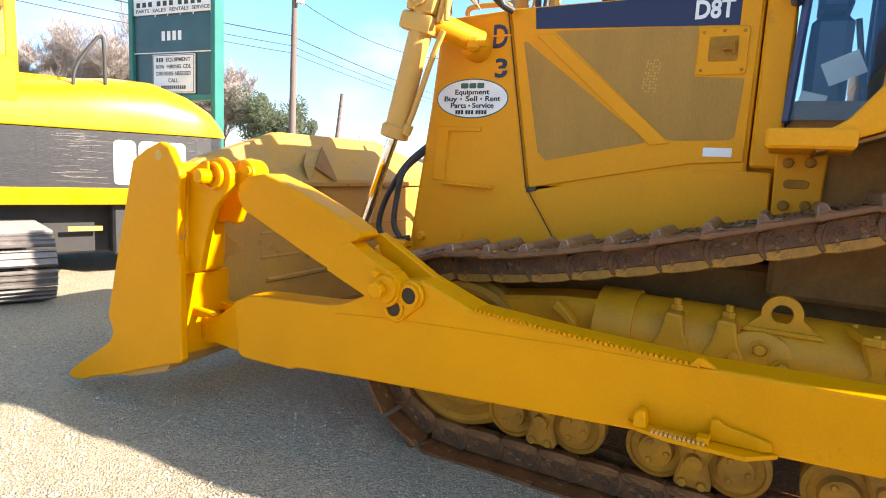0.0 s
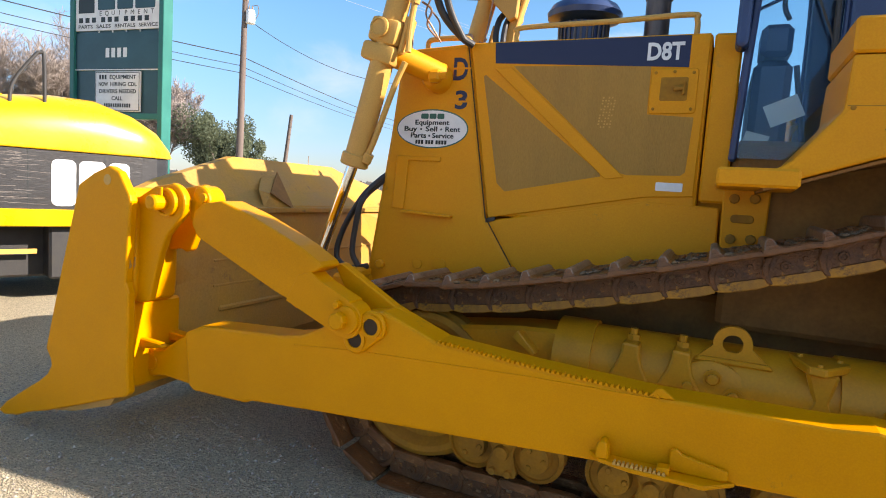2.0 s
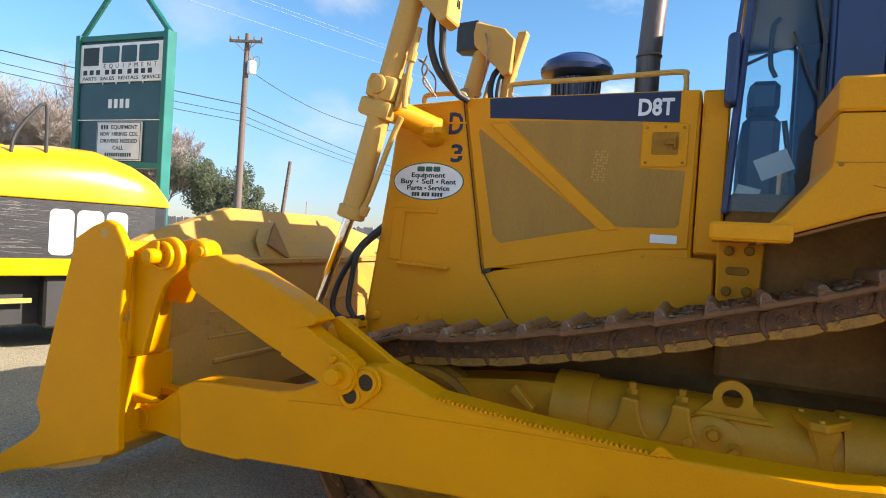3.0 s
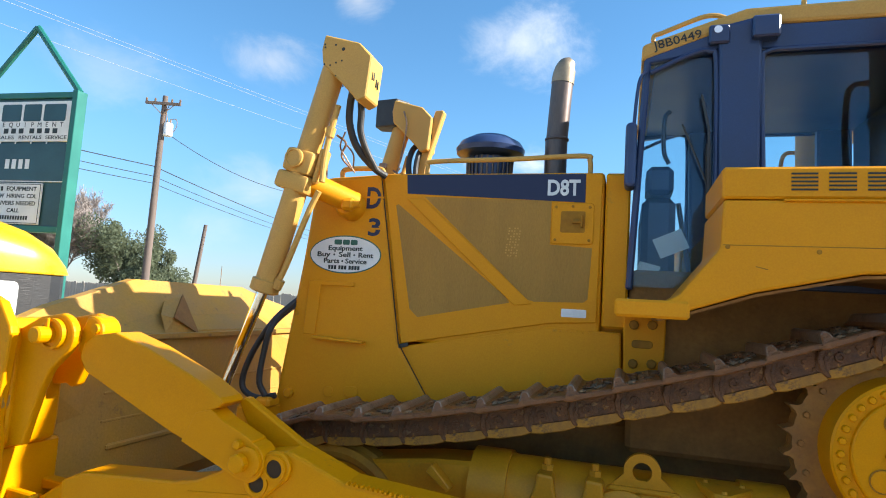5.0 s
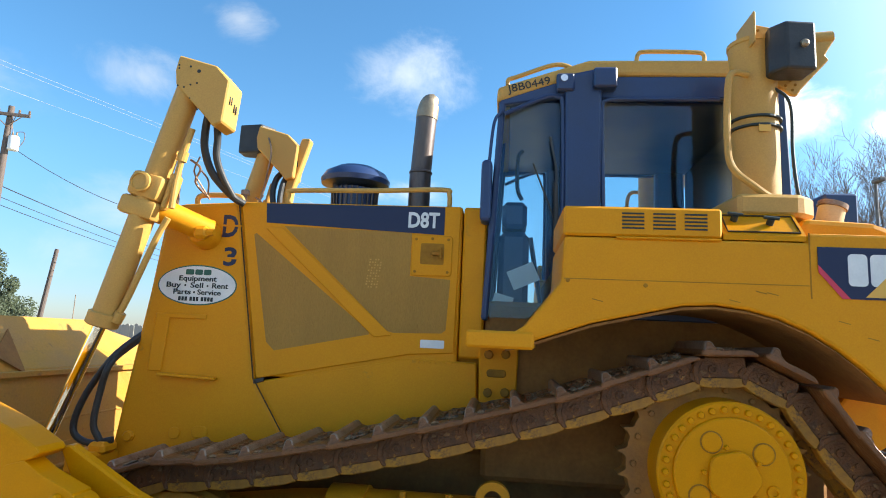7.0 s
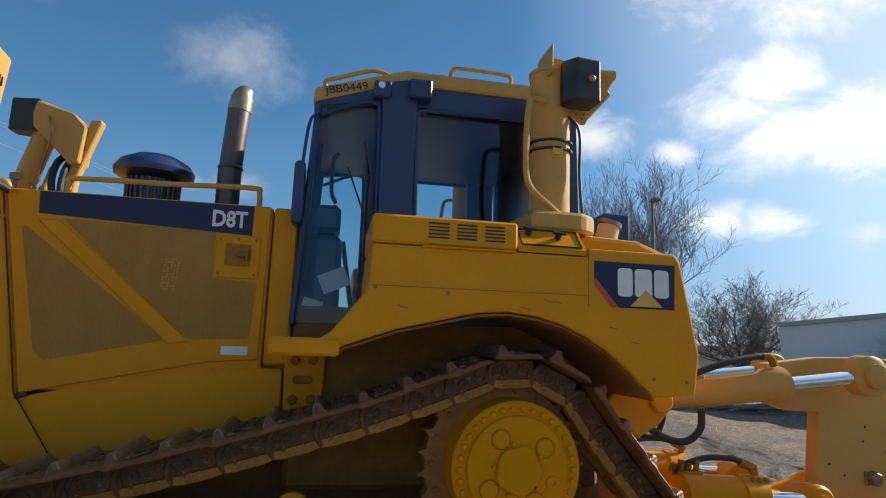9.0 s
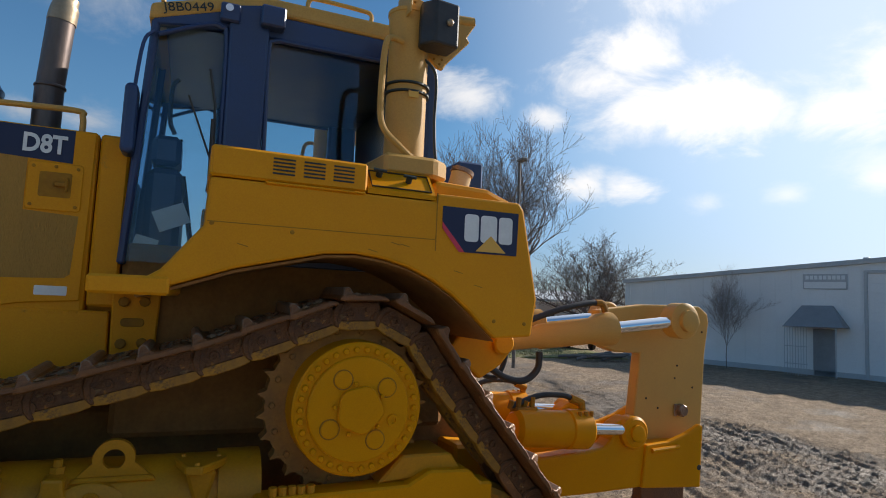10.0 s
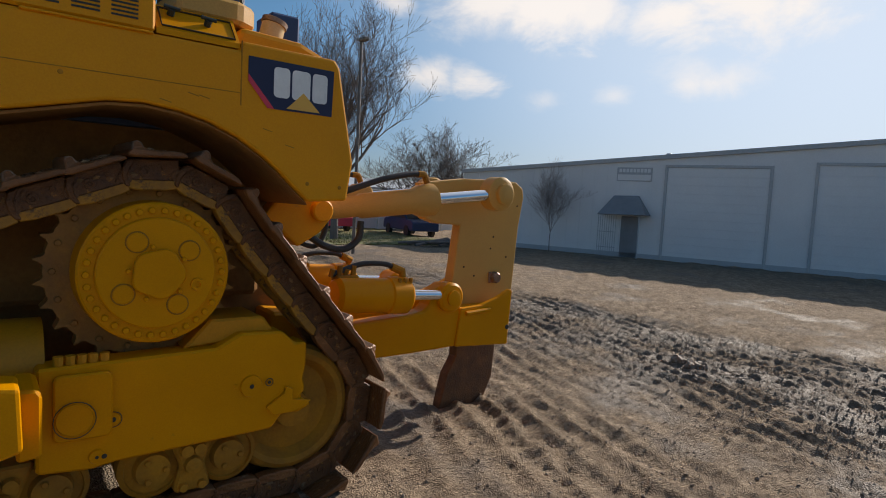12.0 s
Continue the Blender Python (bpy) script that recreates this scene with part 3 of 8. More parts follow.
# engine enclosure
hood = part("engine_hood", slab(B(), [(-2.46, -HOOD_Y), (-1.02, -HOOD_Y), (-1.02, HOOD_Y), (-2.46, HOOD_Y)], 1.62, 2.715, 0.02, 2), M["faded"], dozer, "faded yellow engine hood")
strip = part("hood_rear_panel", box(B(), (-1.012, -HOOD_Y - 0.004, 1.79), (-0.87, HOOD_Y + 0.004, 2.712), 0.012), M["faded"], dozer)
for s in (-1, 1):
    # side door with two mesh windows between diagonal bars
    y0, y1 = s * HOOD_Y, s * (HOOD_Y + 0.012)
    door = part("engine_door", prism(B(), [(-2.45, 2.712), (-1.03, 2.712), (-1.04, 1.815), (-1.31, 1.795), (-2.25, 1.605)], y0, y1, 0.006), M["faded"], dozer, "faded yellow engine door with diagonal brace")
    ym = s * (HOOD_Y + 0.0135)
    for tri in ([(-2.345, 2.50), (-2.205, 1.83), (-2.15, 1.78), (-1.56, 1.905), (-1.57, 1.93), (-2.33, 2.51)],
                [(-2.15, 2.56), (-1.33, 2.54), (-1.33, 2.27), (-1.08, 2.255), (-1.095, 1.95), (-1.12, 1.93), (-1.41, 1.92), (-1.45, 1.93)]):
        part("mesh_panel", prism(B(), tri, s * (HOOD_Y + 0.011), ym, 0.0), M["mesh"], door, "fine punched metal mesh")
    bar = B()
    prism(bar, [(-2.27, 2.545), (-2.16, 2.55), (-1.42, 1.905), (-1.53, 1.89)], y1, s * (HOOD_Y + 0.022), 0.004)
    part("diagonal_brace", bar, M["faded"], door)
    part("decal_stripe", prism(B(), [(-2.28, 2.705), (-1.13, 2.705), (-1.13, 2.53), (-2.27, 2.58)], y1, s * (HOOD_Y + 0.0145), 0), M["stripe"], door, "dark navy decal stripe")
    plate = part("latch_plate", prism(B(), rounded(-1.325, 2.275, -1.075, 2.525, 0.02), y1, s * (HOOD_Y + 0.02), 0.004), M["faded"], door)
    part("latch_recess", prism(B(), rounded(-1.27, 2.345, -1.125, 2.475, 0.01), s * (HOOD_Y + 0.019), s * (HOOD_Y + 0.0225), 0), M["dusty"], plate)
    lt = B()
    box(lt, (-1.20, s * (HOOD_Y + 0.022), 2.40), (-1.135, s * (HOOD_Y + 0.04), 2.425), 0.004)
    box(lt, (-1.15, s * (HOOD_Y + 0.022), 2.375), (-1.138, s * (HOOD_Y + 0.045), 2.45), 0.004)
    part("latch_handle", lt, M["dusty"], plate, "dull grey latch handle")
    bs = B()
    for bx, bz in ((-1.30, 2.50), (-1.10, 2.50), (-1.30, 2.30), (-1.10, 2.30), (-1.2, 2.505)):
        bolt(bs, (bx, s * (HOOD_Y + 0.02), bz), 0.009, 0.006, 'y', s)
    pieces("latch_bolt", bs, M["dusty"], plate)
    part("white_label", prism(B(), rounded(-1.245, 1.84, -1.10, 1.888, 0.006), y1, s * (HOOD_Y + 0.0145), 0), M["white"], door, "small worn white sticker")
    # highlight in the mesh, painted as small pale dots
    wp = B()
    for i in range(5):
        for k in range(11):
            if (i * 5 + k * 3) % 7 > 1:
                x = -1.605 + i * 0.017 + k * 0.002
                box(wp, (x, s * (HOOD_Y + 0.0135), 2.19 + k * 0.017), (x + 0.009, s * (HOOD_Y + 0.0148), 2.199 + k * 0.017), 0)
    pieces("mesh_highlight", wp, M["pale"], door, "pale dots painted as a highlight on the punched mesh")
    # lower side sheet
    low = part("lower_side_panel", prism(B(), [(-2.26, 1.585), (-1.31, 1.778), (-0.90, 1.765), (-0.89, 1.37), (-1.95, 1.10), (-2.03, 1.26), (-2.22, 1.50)], s * 0.76, s * (HOOD_Y + 0.004), 0.008), M["faded"], dozer)
    pb = B()
    for k in range(12):
        bolt(pb, (-1.28 + k * 0.033, s * (HOOD_Y + 0.004), 1.755), 0.006, 0.005, 'y', s)
    pieces("rivet", pb, M["faded"], low)
    part("rubber_wedge", prism(B(), [(-2.265, 1.60), (-2.20, 1.615), (-2.20, 1.592), (-2.262, 1.572)], s * HOOD_Y, s * (HOOD_Y + 0.016), 0.002), M["black"], low)

# hood lettering and stencil
letters("D8T", 0.132, M["white"], dozer, on_side(-1.262, -HOOD_Y - 0.0175, 2.615), "hood_letters", 0.004, 0.195)

# radiator guard
guard_pts = [(-2.86, 2.69), (-2.455, 2.712), (-2.255, 1.60), (-2.03, 1.27), (-1.97, 1.10), (-3.10, 1.04), (-3.13, 1.16), (-3.0, 2.12), (-2.95, 2.60)]
rg = part("radiator_guard", prism(B(), guard_pts, -0.82, 0.82, 0.03, 2), M["faded"], dozer, "faded yellow radiator guard housing")
for s in (-1, 1):
    ys = s * 0.82
    rb = B()
    pl = [(-2.93, 1.98), (-2.60, 1.98), (-2.60, 1.95), (-2.84, 1.95), (-2.86, 1.62), (-2.95, 1.62)]
    prism(rb, pl, ys, s * 0.832, 0.004)
    prism(rb, [(-2.86, 1.615), (-2.49, 1.60), (-2.49, 1.585), (-2.86, 1.595)], ys, s * 0.875, 0.004)
    for px, pz, w in ((-2.57, 1.27, 0.05), (-2.73, 1.255, 0.035)):
        prism(rb, rounded(px - w, pz - 0.035, px + w, pz + 0.035, 0.03), ys, s * 0.83, 0.003)
    bolt(rb, (-3.02, ys, 1.22), 0.035, 0.03, 'y', s)
    pieces("guard_rib", rb, M["faded"], rg)
    seam = B()
    prism(seam, [(-2.466, 2.71), (-2.458, 2.71), (-2.258, 1.60), (-2.266, 1.60)], ys, s * 0.823, 0)
    prism(seam, [(-2.262, 1.60), (-2.254, 1.60), (-2.029, 1.262), (-2.037, 1.262)], ys, s * 0.823, 0)
    pieces("panel_seam", seam, M["seam"], rg)
# oval dealer sticker
ov = B()
prism(ov, [(-2.685 + 0.262 * math.cos(a * math.pi / 24), 2.163 + 0.128 * math.sin(a * math.pi / 24)) for a in range(48)], -0.82, -0.8225, 0)
oval = part("oval_sticker", ov, M["green_ink"], rg, "white oval dealer sticker with green and black print")
ov = B()
prism(ov, [(-2.685 + 0.254 * math.cos(a * math.pi / 24), 2.163 + 0.120 * math.sin(a * math.pi / 24)) for a in range(48)], -0.8225, -0.824, 0)
part("oval_face", ov, M["white"], oval)
lb = B()
for k, w in ((-0.055, 0.055), (0.005, 0.05), (0.062, 0.05)):
    prism(lb, rounded(-2.685 + k - w / 2, 2.228, -2.685 + k + w / 2, 2.262, 0.008), -0.824, -0.8255, 0)
pieces("brand_bar", lb, M["green_ink"], oval, "green bars in place of the brand name")
letters("Equipment", 0.046, M["ink"], oval, on_side(-2.685, -0.8255, 2.203), "sticker_line", 0.0008, 0.25)
for word, dx, wd in (("Buy", -0.157, 0.096), ("Sell", 0.0, 0.085), ("Rent", 0.152, 0.106)):
    letters(word, 0.046, M["ink"], oval, on_side(-2.685 + dx, -0.8255, 2.160), "sticker_word", 0.0008, wd)
for word, dx, wd in (("Parts", -0.095, 0.115), ("Service", 0.085, 0.155)):
    letters(word, 0.046, M["ink"], oval, on_side(-2.685 + dx, -0.8255, 2.117), "sticker_word", 0.0008, wd)
for dx, zz in ((-0.078, 2.160), (0.07, 2.160), (-0.015, 2.117)):
    part("sticker_dot", lathe(B(), [(0.007, 0), (0.006, 0.001)], (-2.685 + dx, -0.8242, zz), 'y', 10, -1), M["ink"], oval)
lb = B()
x = -2.80
for n in (3, 3, 4):
    for k in range(n):
        box(lb, (x, -0.8255, 2.062), (x + 0.016, -0.824, 2.088), 0)
        x += 0.021
    x += 0.012
pieces("number_bar", lb, M["ink"], oval)
letters("D", 0.20, M["stripe"], rg, on_side(-2.505, -0.8225, 2.54), "stencil_letter", 0.004, 0.10)
letters("3", 0.16, M["stripe"], rg, on_side(-2.485, -0.8225, 2.345), "stencil_letter", 0.004, 0.085)
br = B()
for zz in (2.545, 2.335):
    prism(br, [(-2.57, zz), (-2.43, zz), (-2.43, zz + 0.012), (-2.57, zz + 0.012)], -0.8225, -0.8245, 0)
pieces("stencil_bridge", br, M["faded"], rg)

# hand rails on the hood
for s in (-1, 1):
    r = B()
    tube(r, smooth_path([(-2.16, s * 0.76, 2.70), (-2.16, s * 0.76, 2.77), (-2.12, s * 0.76, 2.805), (-1.6, s * 0.76, 2.815), (-1.16, s * 0.76, 2.83), (-1.115, s * 0.76, 2.80), (-1.11, s * 0.76, 2.71)], 6), 0.016, 10)
    part("hood_handrail", r, M["pale"], dozer, "", True)
    r = B()
    tube(r, smooth_path([(-2.80, s * 0.70, 2.69), (-2.81, s * 0.70, 2.75), (-2.76, s * 0.70, 2.775), (-2.55, s * 0.70, 2.775), (-2.50, s * 0.70, 2.75), (-2.50, s * 0.70, 2.70)], 6), 0.018, 10)
    part("guard_handrail", r, M["pale"], dozer, "", True)

# air precleaner and exhaust stack
pc = B()
lathe(pc, [(0.15, 0), (0.16, 0.24)], (-1.86, -0.25, 2.70), 'z', 32)
can = part("air_precleaner", pc, M["navy"], dozer, "round black air precleaner", True)
pc = B()
lathe(pc, [(0.19, 0.235), (0.245, 0.255), (0.252, 0.29), (0.22, 0.34), (0.14, 0.385), (0.05, 0.40)], (-1.86, -0.25, 2.72), 'z', 40)
part("precleaner_cap", pc, M["navy"], can, "domed black cap", True)
pc = B()
for k in range(26):
    a = 2 * math.pi * k / 26
    rod(pc, (-1.86 + 0.158 * math.cos(a), -0.25 + 0.158 * math.sin(a), 2.74), (-1.86 + 0.166 * math.cos(a), -0.25 + 0.166 * math.sin(a), 2.94), 0.008, seg=6)
pieces("precleaner_fin", pc, M["steel"], can)
ex = B()
tube(ex, [(-1.385, -0.25, 2.70), (-1.385, -0.25, 3.08)], 0.078, 24)
tube(ex, [(-1.383, -0.25, 3.08), (-1.36, -0.25, 3.50)], 0.076, 24)
stack = part("exhaust_pipe", ex, M["steel"], dozer, "brown steel exhaust stack", True)
ex = B()
tube(ex, smooth_path([(-1.36, -0.25, 3.49), (-1.352, -0.25, 3.56), (-1.335, -0.25, 3.62), (-1.30, -0.25, 3.66)], 4), 0.078, 24, radii=[0.08, 0.08, 0.08, 0.079, 0.078, 0.077, 0.075, 0.072, 0.068, 0.062, 0.054, 0.045, 0.034])
part("stack_elbow", ex, M["tan"], stack, "tan curved stack tip", True)
ex = B()
lathe(ex, [(0.08, 0), (0.085, 0.006), (0.085, 0.016), (0.08, 0.022)], (-1.383, -0.25, 3.07), 'z', 24)
part("stack_clamp", ex, M["steel"], stack)

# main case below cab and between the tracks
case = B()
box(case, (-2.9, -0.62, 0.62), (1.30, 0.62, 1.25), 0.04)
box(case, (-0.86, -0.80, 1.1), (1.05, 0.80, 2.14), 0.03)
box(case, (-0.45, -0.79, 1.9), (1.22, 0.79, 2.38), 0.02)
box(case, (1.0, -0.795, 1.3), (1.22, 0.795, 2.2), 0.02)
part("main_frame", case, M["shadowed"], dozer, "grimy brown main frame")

for s in (-1, 1):
    part("side_filler", box(B(), (-1.02, s * 0.55, 1.50), (-0.84, s * 0.715, 1.95), 0.01), M["faded"], dozer)
    # frame bracket with four bolts
    brk = part("frame_bracket", prism(B(), [(-0.89, 1.885), (-0.655, 1.90), (-0.665, 1.545), (-0.88, 1.53)], s * 0.78, s * 0.83, 0.008), M["faded"], dozer)
    bb = B()
    for bx, bz in ((-0.83, 1.82), (-0.73, 1.825), (-0.83, 1.60), (-0.73, 1.605)):
        bolt(bb, (bx, s * 0.83, bz), 0.028, 0.018, 'y', s)
    prism(bb, rounded(-0.84, 1.69, -0.725, 1.735, 0.02), s * 0.83, s * 0.838, 0.003)
    # the darker colour on these bolts paints the shade of their recesses
    pieces("bracket_bolt", bb, M["dusty"], brk)

# fenders, tanks
fender_pts = [(-0.79, 1.885), (-0.64, 1.985), (-0.475, 2.20), (-0.465, 2.425), (0.66, 2.425), (0.665, 2.47), (1.17, 2.47), (1.20, 2.43), (1.30, 1.93), (1.27, 1.72), (1.04, 1.705),
              (0.96, 1.775), (0.88, 1.85), (0.78, 1.93), (0.66, 2.005), (0.52, 2.065), (0.39, 2.098), (0.24, 2.115), (0.09, 2.105), (-0.33, 2.005), (-0.61, 1.905)]
for s in (-1, 1):
    f = part("fender", prism(B(), fender_pts, s * 0.80, s * 1.5, 0.015, 2), M["faded"], dozer, "faded yellow track fender with small dents")
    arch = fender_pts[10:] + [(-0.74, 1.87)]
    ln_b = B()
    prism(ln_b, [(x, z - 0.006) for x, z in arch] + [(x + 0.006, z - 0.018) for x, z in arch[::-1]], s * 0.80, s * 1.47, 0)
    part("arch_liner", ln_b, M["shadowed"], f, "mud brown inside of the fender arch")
    st = B()
    slab(st, [(-0.93, s * 0.86), (-0.56, s * 0.86), (-0.60, s * 1.52), (-0.93, s * 1.47)], 1.865, 1.95, 0.012)
    part("cab_step", st, M["faded"], f)
    con = part("side_console", box(B(), (-0.47, s * 0.86, 2.43), (0.28, s * 1.50, 2.578), 0.012), M["faded"], f)
    vn = B()
    for k in range(3):
        for j in range(5):
            x = -0.19 + k * 0.147
            box(vn, (x, s * 1.495, 2.468 + j * 0.018), (x + 0.105, s * 1.5035, 2.476 + j * 0.018), 0)
    pieces("vent_slot", vn, M["ink"], con)
    dr = B()
    prism(dr, [(-0.22, 2.418), (0.27, 2.418), (0.27, 2.428), (-0.22, 2.428)], s * 1.48, s * 1.512, 0.003)
    part("console_lip", dr, M["faded"], con)
    seam = B()
    prism(seam, [(-0.465, 2.214), (0.66, 2.218), (0.66, 2.222), (-0.465, 2.218)], s * 1.498, s * 1.5015, 0)
    prism(seam, [(0.664, 2.16), (0.67, 2.16), (0.67, 2.47), (0.664, 2.47)], s * 1.498, s * 1.5015, 0)
    pieces("panel_seam", seam, M["dusty"], f)
    hl = B()
    for hx, hz in ((-0.445, 2.208), (-0.08, 2.195), (1.03, 1.80), (1.22, 1.79)):
        bolt(hl, (hx, s * 1.4995, hz), 0.011, 0.004, 'y', s)
    for k, (hx, hz) in enumerate(((0.42, 2.185), (0.47, 2.18), (0.30, 2.14), (-0.33, 2.12), (0.9, 1.99), (0.78, 2.06))):
        prism(hl, [(hx, hz), (hx + 0.05, hz - 0.012), (hx + 0.052, hz - 0.008), (hx + 0.002, hz + 0.004)], s * 1.4995, s * 1.5012, 0)
    pieces("scratch", hl, M["dusty"], f, "dark scratches and holes")
    # service box and filler behind the cab
    sv = B()
    box(sv, (0.285, s * 1.37, 2.43), (0.66, s * 1.492, 2.585), 0)
    for v in sv.verts:
        if v.co.z > 2.5 and abs(v.co.y) > 1.4:
            v.co.z = 2.455
    box(sv, (0.285, s * 0.88, 2.43), (0.66, s * 1.37, 2.585), 0)
    sb = part("service_hatch", sv, M["fresh"], f)
    slope = lambda x, k: Vector((x, s * (1.373 + 0.122 * k), 2.587 - 0.13 * k))
    hk = B()
    loop = [slope(0.31, 0.12), slope(0.64, 0.12), slope(0.64, 0.88), slope(0.31, 0.88), slope(0.31, 0.12)]
    tube(hk, loop, 0.005, 5)
    part("hatch_gap", hk, M["seam"], sb)
    hk = B()
    for x, k in ((0.36, 0.35), (0.52, 0.5)):
        p = slope(x, k)
        rod(hk, p, p + Vector((0, s * 0.024, 0.022)), 0.017, seg=12)
        q = p + Vector((0, s * 0.026, 0.024))
        tube(hk, [q + Vector((-0.035, 0, 0.004)), q + Vector((0.035, 0, -0.002))], 0.009, 8)
    pieces("hatch_latch", hk, M["ink"], sb)
tank = B()
prism(tank, [(0.66, 2.06), (0.66, 2.50), (0.70, 2.565), (1.02, 2.55), (1.22, 2.475), (1.31, 1.93), (1.27, 1.745), (1.07, 1.745), (0.92, 1.87), (0.78, 1.98)], -1.40, 1.40, 0.03, 2)
tank = part("fuel_tank", tank, M["faded"], dozer, "faded yellow rear fuel tank")
fc = B()
tube(fc, [(0.93, -1.12, 2.52), (0.97, -1.12, 2.68)], 0.065, 24)
neck = part("filler_neck", fc, M["cream"], tank, "", True)
fc = B()
tube(fc, [(0.97, -1.12, 2.68), (0.978, -1.12, 2.705)], 0.073, 24)
box(fc, (0.945, -1.13, 2.70), (1.015, -1.10, 2.722), 0.005)
part("filler_cap", fc, M["worn"], neck, "scuffed steel filler cap", True)
part("black_box", box(B(), (1.02, -0.95, 2.55), (1.20, -0.70, 2.81), 0.012), M["navy"], tank, "small black work lamp box")

# side logo plate, drawn as plain shapes
lg = part("logo_plate", prism(B(), [(0.70, 2.405), (1.162, 2.405), (1.155, 2.165), (0.835, 2.165), (0.70, 2.32)], -1.4995, -1.504, 0), M["stripe"], dozer, "dark logo plate with white bars and a gold triangle")
x = 0.83
for w in (0.085, 0.10, 0.085):
    part("logo_bar", prism(B(), rounded(x, 2.225, x + w, 2.375, 0.02), -1.504, -1.5055, 0), M["white"], lg)
    x += w + 0.012
part("logo_triangle", prism(B(), [(0.90, 2.175), (1.085, 2.175), (0.99, 2.265)], -1.5055, -1.507, 0), M["gold"], lg)
part("logo_corner", prism(B(), [(0.70, 2.32), (0.835, 2.165), (0.80, 2.165), (0.70, 2.285)], -1.504, -1.5052, 0), M["red"], lg)

# ---- cab ----
CY = 0.85
cab = part("cab", box(B(), (-0.86, -0.70, 2.02), (0.92, 0.70, 2.10), 0.02), M["navy"], dozer, "dark navy operator cab with tinted windows")
part("headliner", box(B(), (-0.76, -0.80, 3.40), (0.82, 0.80, 3.44), 0.01), M["navy"], cab)
part("rear_wall", box(B(), (0.76, -0.78, 2.80), (0.80, 0.78, 3.42), 0.01), M["navy"], cab)
for s in (-1, 1):
    sl = B()
    ys = s * (CY + 0.004)
    for x0, z0, x1, z1 in ((-0.185, 2.60, 0.665, 3.40),):
        loop = rounded(x0, z0, x1, z1, 0.06, 5)
        tube(sl, [(x, ys, z) for x, z in loop + loop[:1]], 0.009, 6)
    part("window_seal", sl, M["black"], cab, "", True)
    pw = B()
    prism(pw, [(-0.885, 2.02), (-0.845, 2.02), (-0.775, 3.46), (-0.815, 3.46)], s * (CY - 0.06), s * CY, 0.012)
    part("front_pillar", pw, M["navy"], cab)
    pw = B()
    prism(pw, [(-0.40, 2.05), (-0.20, 2.05), (-0.19, 3.60), (-0.42, 3.55)], s * (CY - 0.12), s * (CY + 0.03), 0.02, 2)
    part("middle_pillar", pw, M["navy"], cab)
    pw = B()
    x0 = 0.66 if s < 0 else 0.51
    prism(pw, [(x0, 2.05), (0.76, 2.05), (0.75, 3.56), (x0 + 0.005, 3.56)], s * (CY - 0.10), s * CY, 0.02)
    prism(pw, [(0.86, 2.05), (0.92, 2.05), (0.88, 3.56), (0.82, 3.56)], s * (CY - 0.10), s * CY, 0.01)
    part("rear_pillar", pw, M["navy"], cab)
    pw = B()
    box(pw, (-0.20, s * (CY - 0.05), 2.06), (0.67, s * CY, 2.70), 0.005)
    part("lower_wall", pw, M["navy"], cab)
    pw = B()
    prism(pw, [(-0.80, 3.36), (-0.41, 3.42), (-0.41, 3.54), (-0.80, 3.46)], s * (CY - 0.06), s * CY, 0.008)
    prism(pw, [(-0.21, 3.41), (0.67, 3.41), (0.67, 3.55), (-0.21, 3.55)], s * (CY - 0.06), s * CY, 0.008)
    pieces("window_header", pw, M["navy"], cab)
    part("door_glass", prism(B(), [(-0.86, 2.04), (-0.41, 2.04), (-0.42, 3.44), (-0.79, 3.38)], s * (CY - 0.035), s * (CY - 0.029), 0), M["glass"], cab, "tinted door window")
    part("side_glass", prism(B(), [(-0.20, 2.69), (0.67, 2.69), (0.67, 3.42), (-0.20, 3.42)], s * (CY - 0.035), s * (CY - 0.029), 0), M["glass"], cab, "tinted side window")
    # rubber door and window surrounds
    fr = B()
    tube(fr, smooth_path([(-0.42, s * (CY + 0.005), 2.45), (-0.425, s * (CY + 0.005), 3.30), (-0.46, s * (CY + 0.005), 3.41), (-0.56, s * (CY + 0.005), 3.40), (-0.78, s * (CY + 0.005), 3.30)], 5), 0.014, 8)
    tube(fr, smooth_path([(-0.18, s * (CY + 0.005), 2.72), (-0.19, s * (CY + 0.005), 3.30), (-0.16, s * (CY + 0.005), 3.39), (0.0, s * (CY + 0.005), 3.40), (0.50, s * (CY + 0.005), 3.40)], 5), 0.014, 8)
    pieces("window_surround", fr, M["navy"], cab)
    gr = B()
    tube(gr, smooth_path([(-0.66, s * 0.74, 2.78), (-0.69, s * 0.74, 2.86), (-0.69, s * 0.74, 3.05), (-0.66, s * 0.74, 3.1)], 5), 0.013, 8)
    part("grab_handle", gr, M["black"], cab, "", True)
wi = B()
for s in (-1,):
    tube(wi, [(-0.47, -CY - 0.01, 2.45), (-0.45, -CY - 0.02, 2.62), (-0.46, -CY - 0.02, 2.95), (-0.50, -CY - 0.015, 3.15)], 0.008, 6)
    tube(wi, [(-0.46, -CY - 0.02, 2.52), (-0.465, -CY - 0.03, 2.86)], 0.012, 6)
    tube(wi, [(-0.46, -CY - 0.02, 2.62), (-0.60, -CY - 0.015, 2.98)], 0.006, 6)
part("wiper", wi, M["black"], cab)
fw = B()
for y in (-0.8, -0.02, 0.76):
    prism(fw, [(-0.885, 2.02), (-0.845, 2.02), (-0.775, 3.46), (-0.815, 3.46)], y, y + 0.04, 0.006)
part("windscreen_frame", fw, M["navy"], cab)
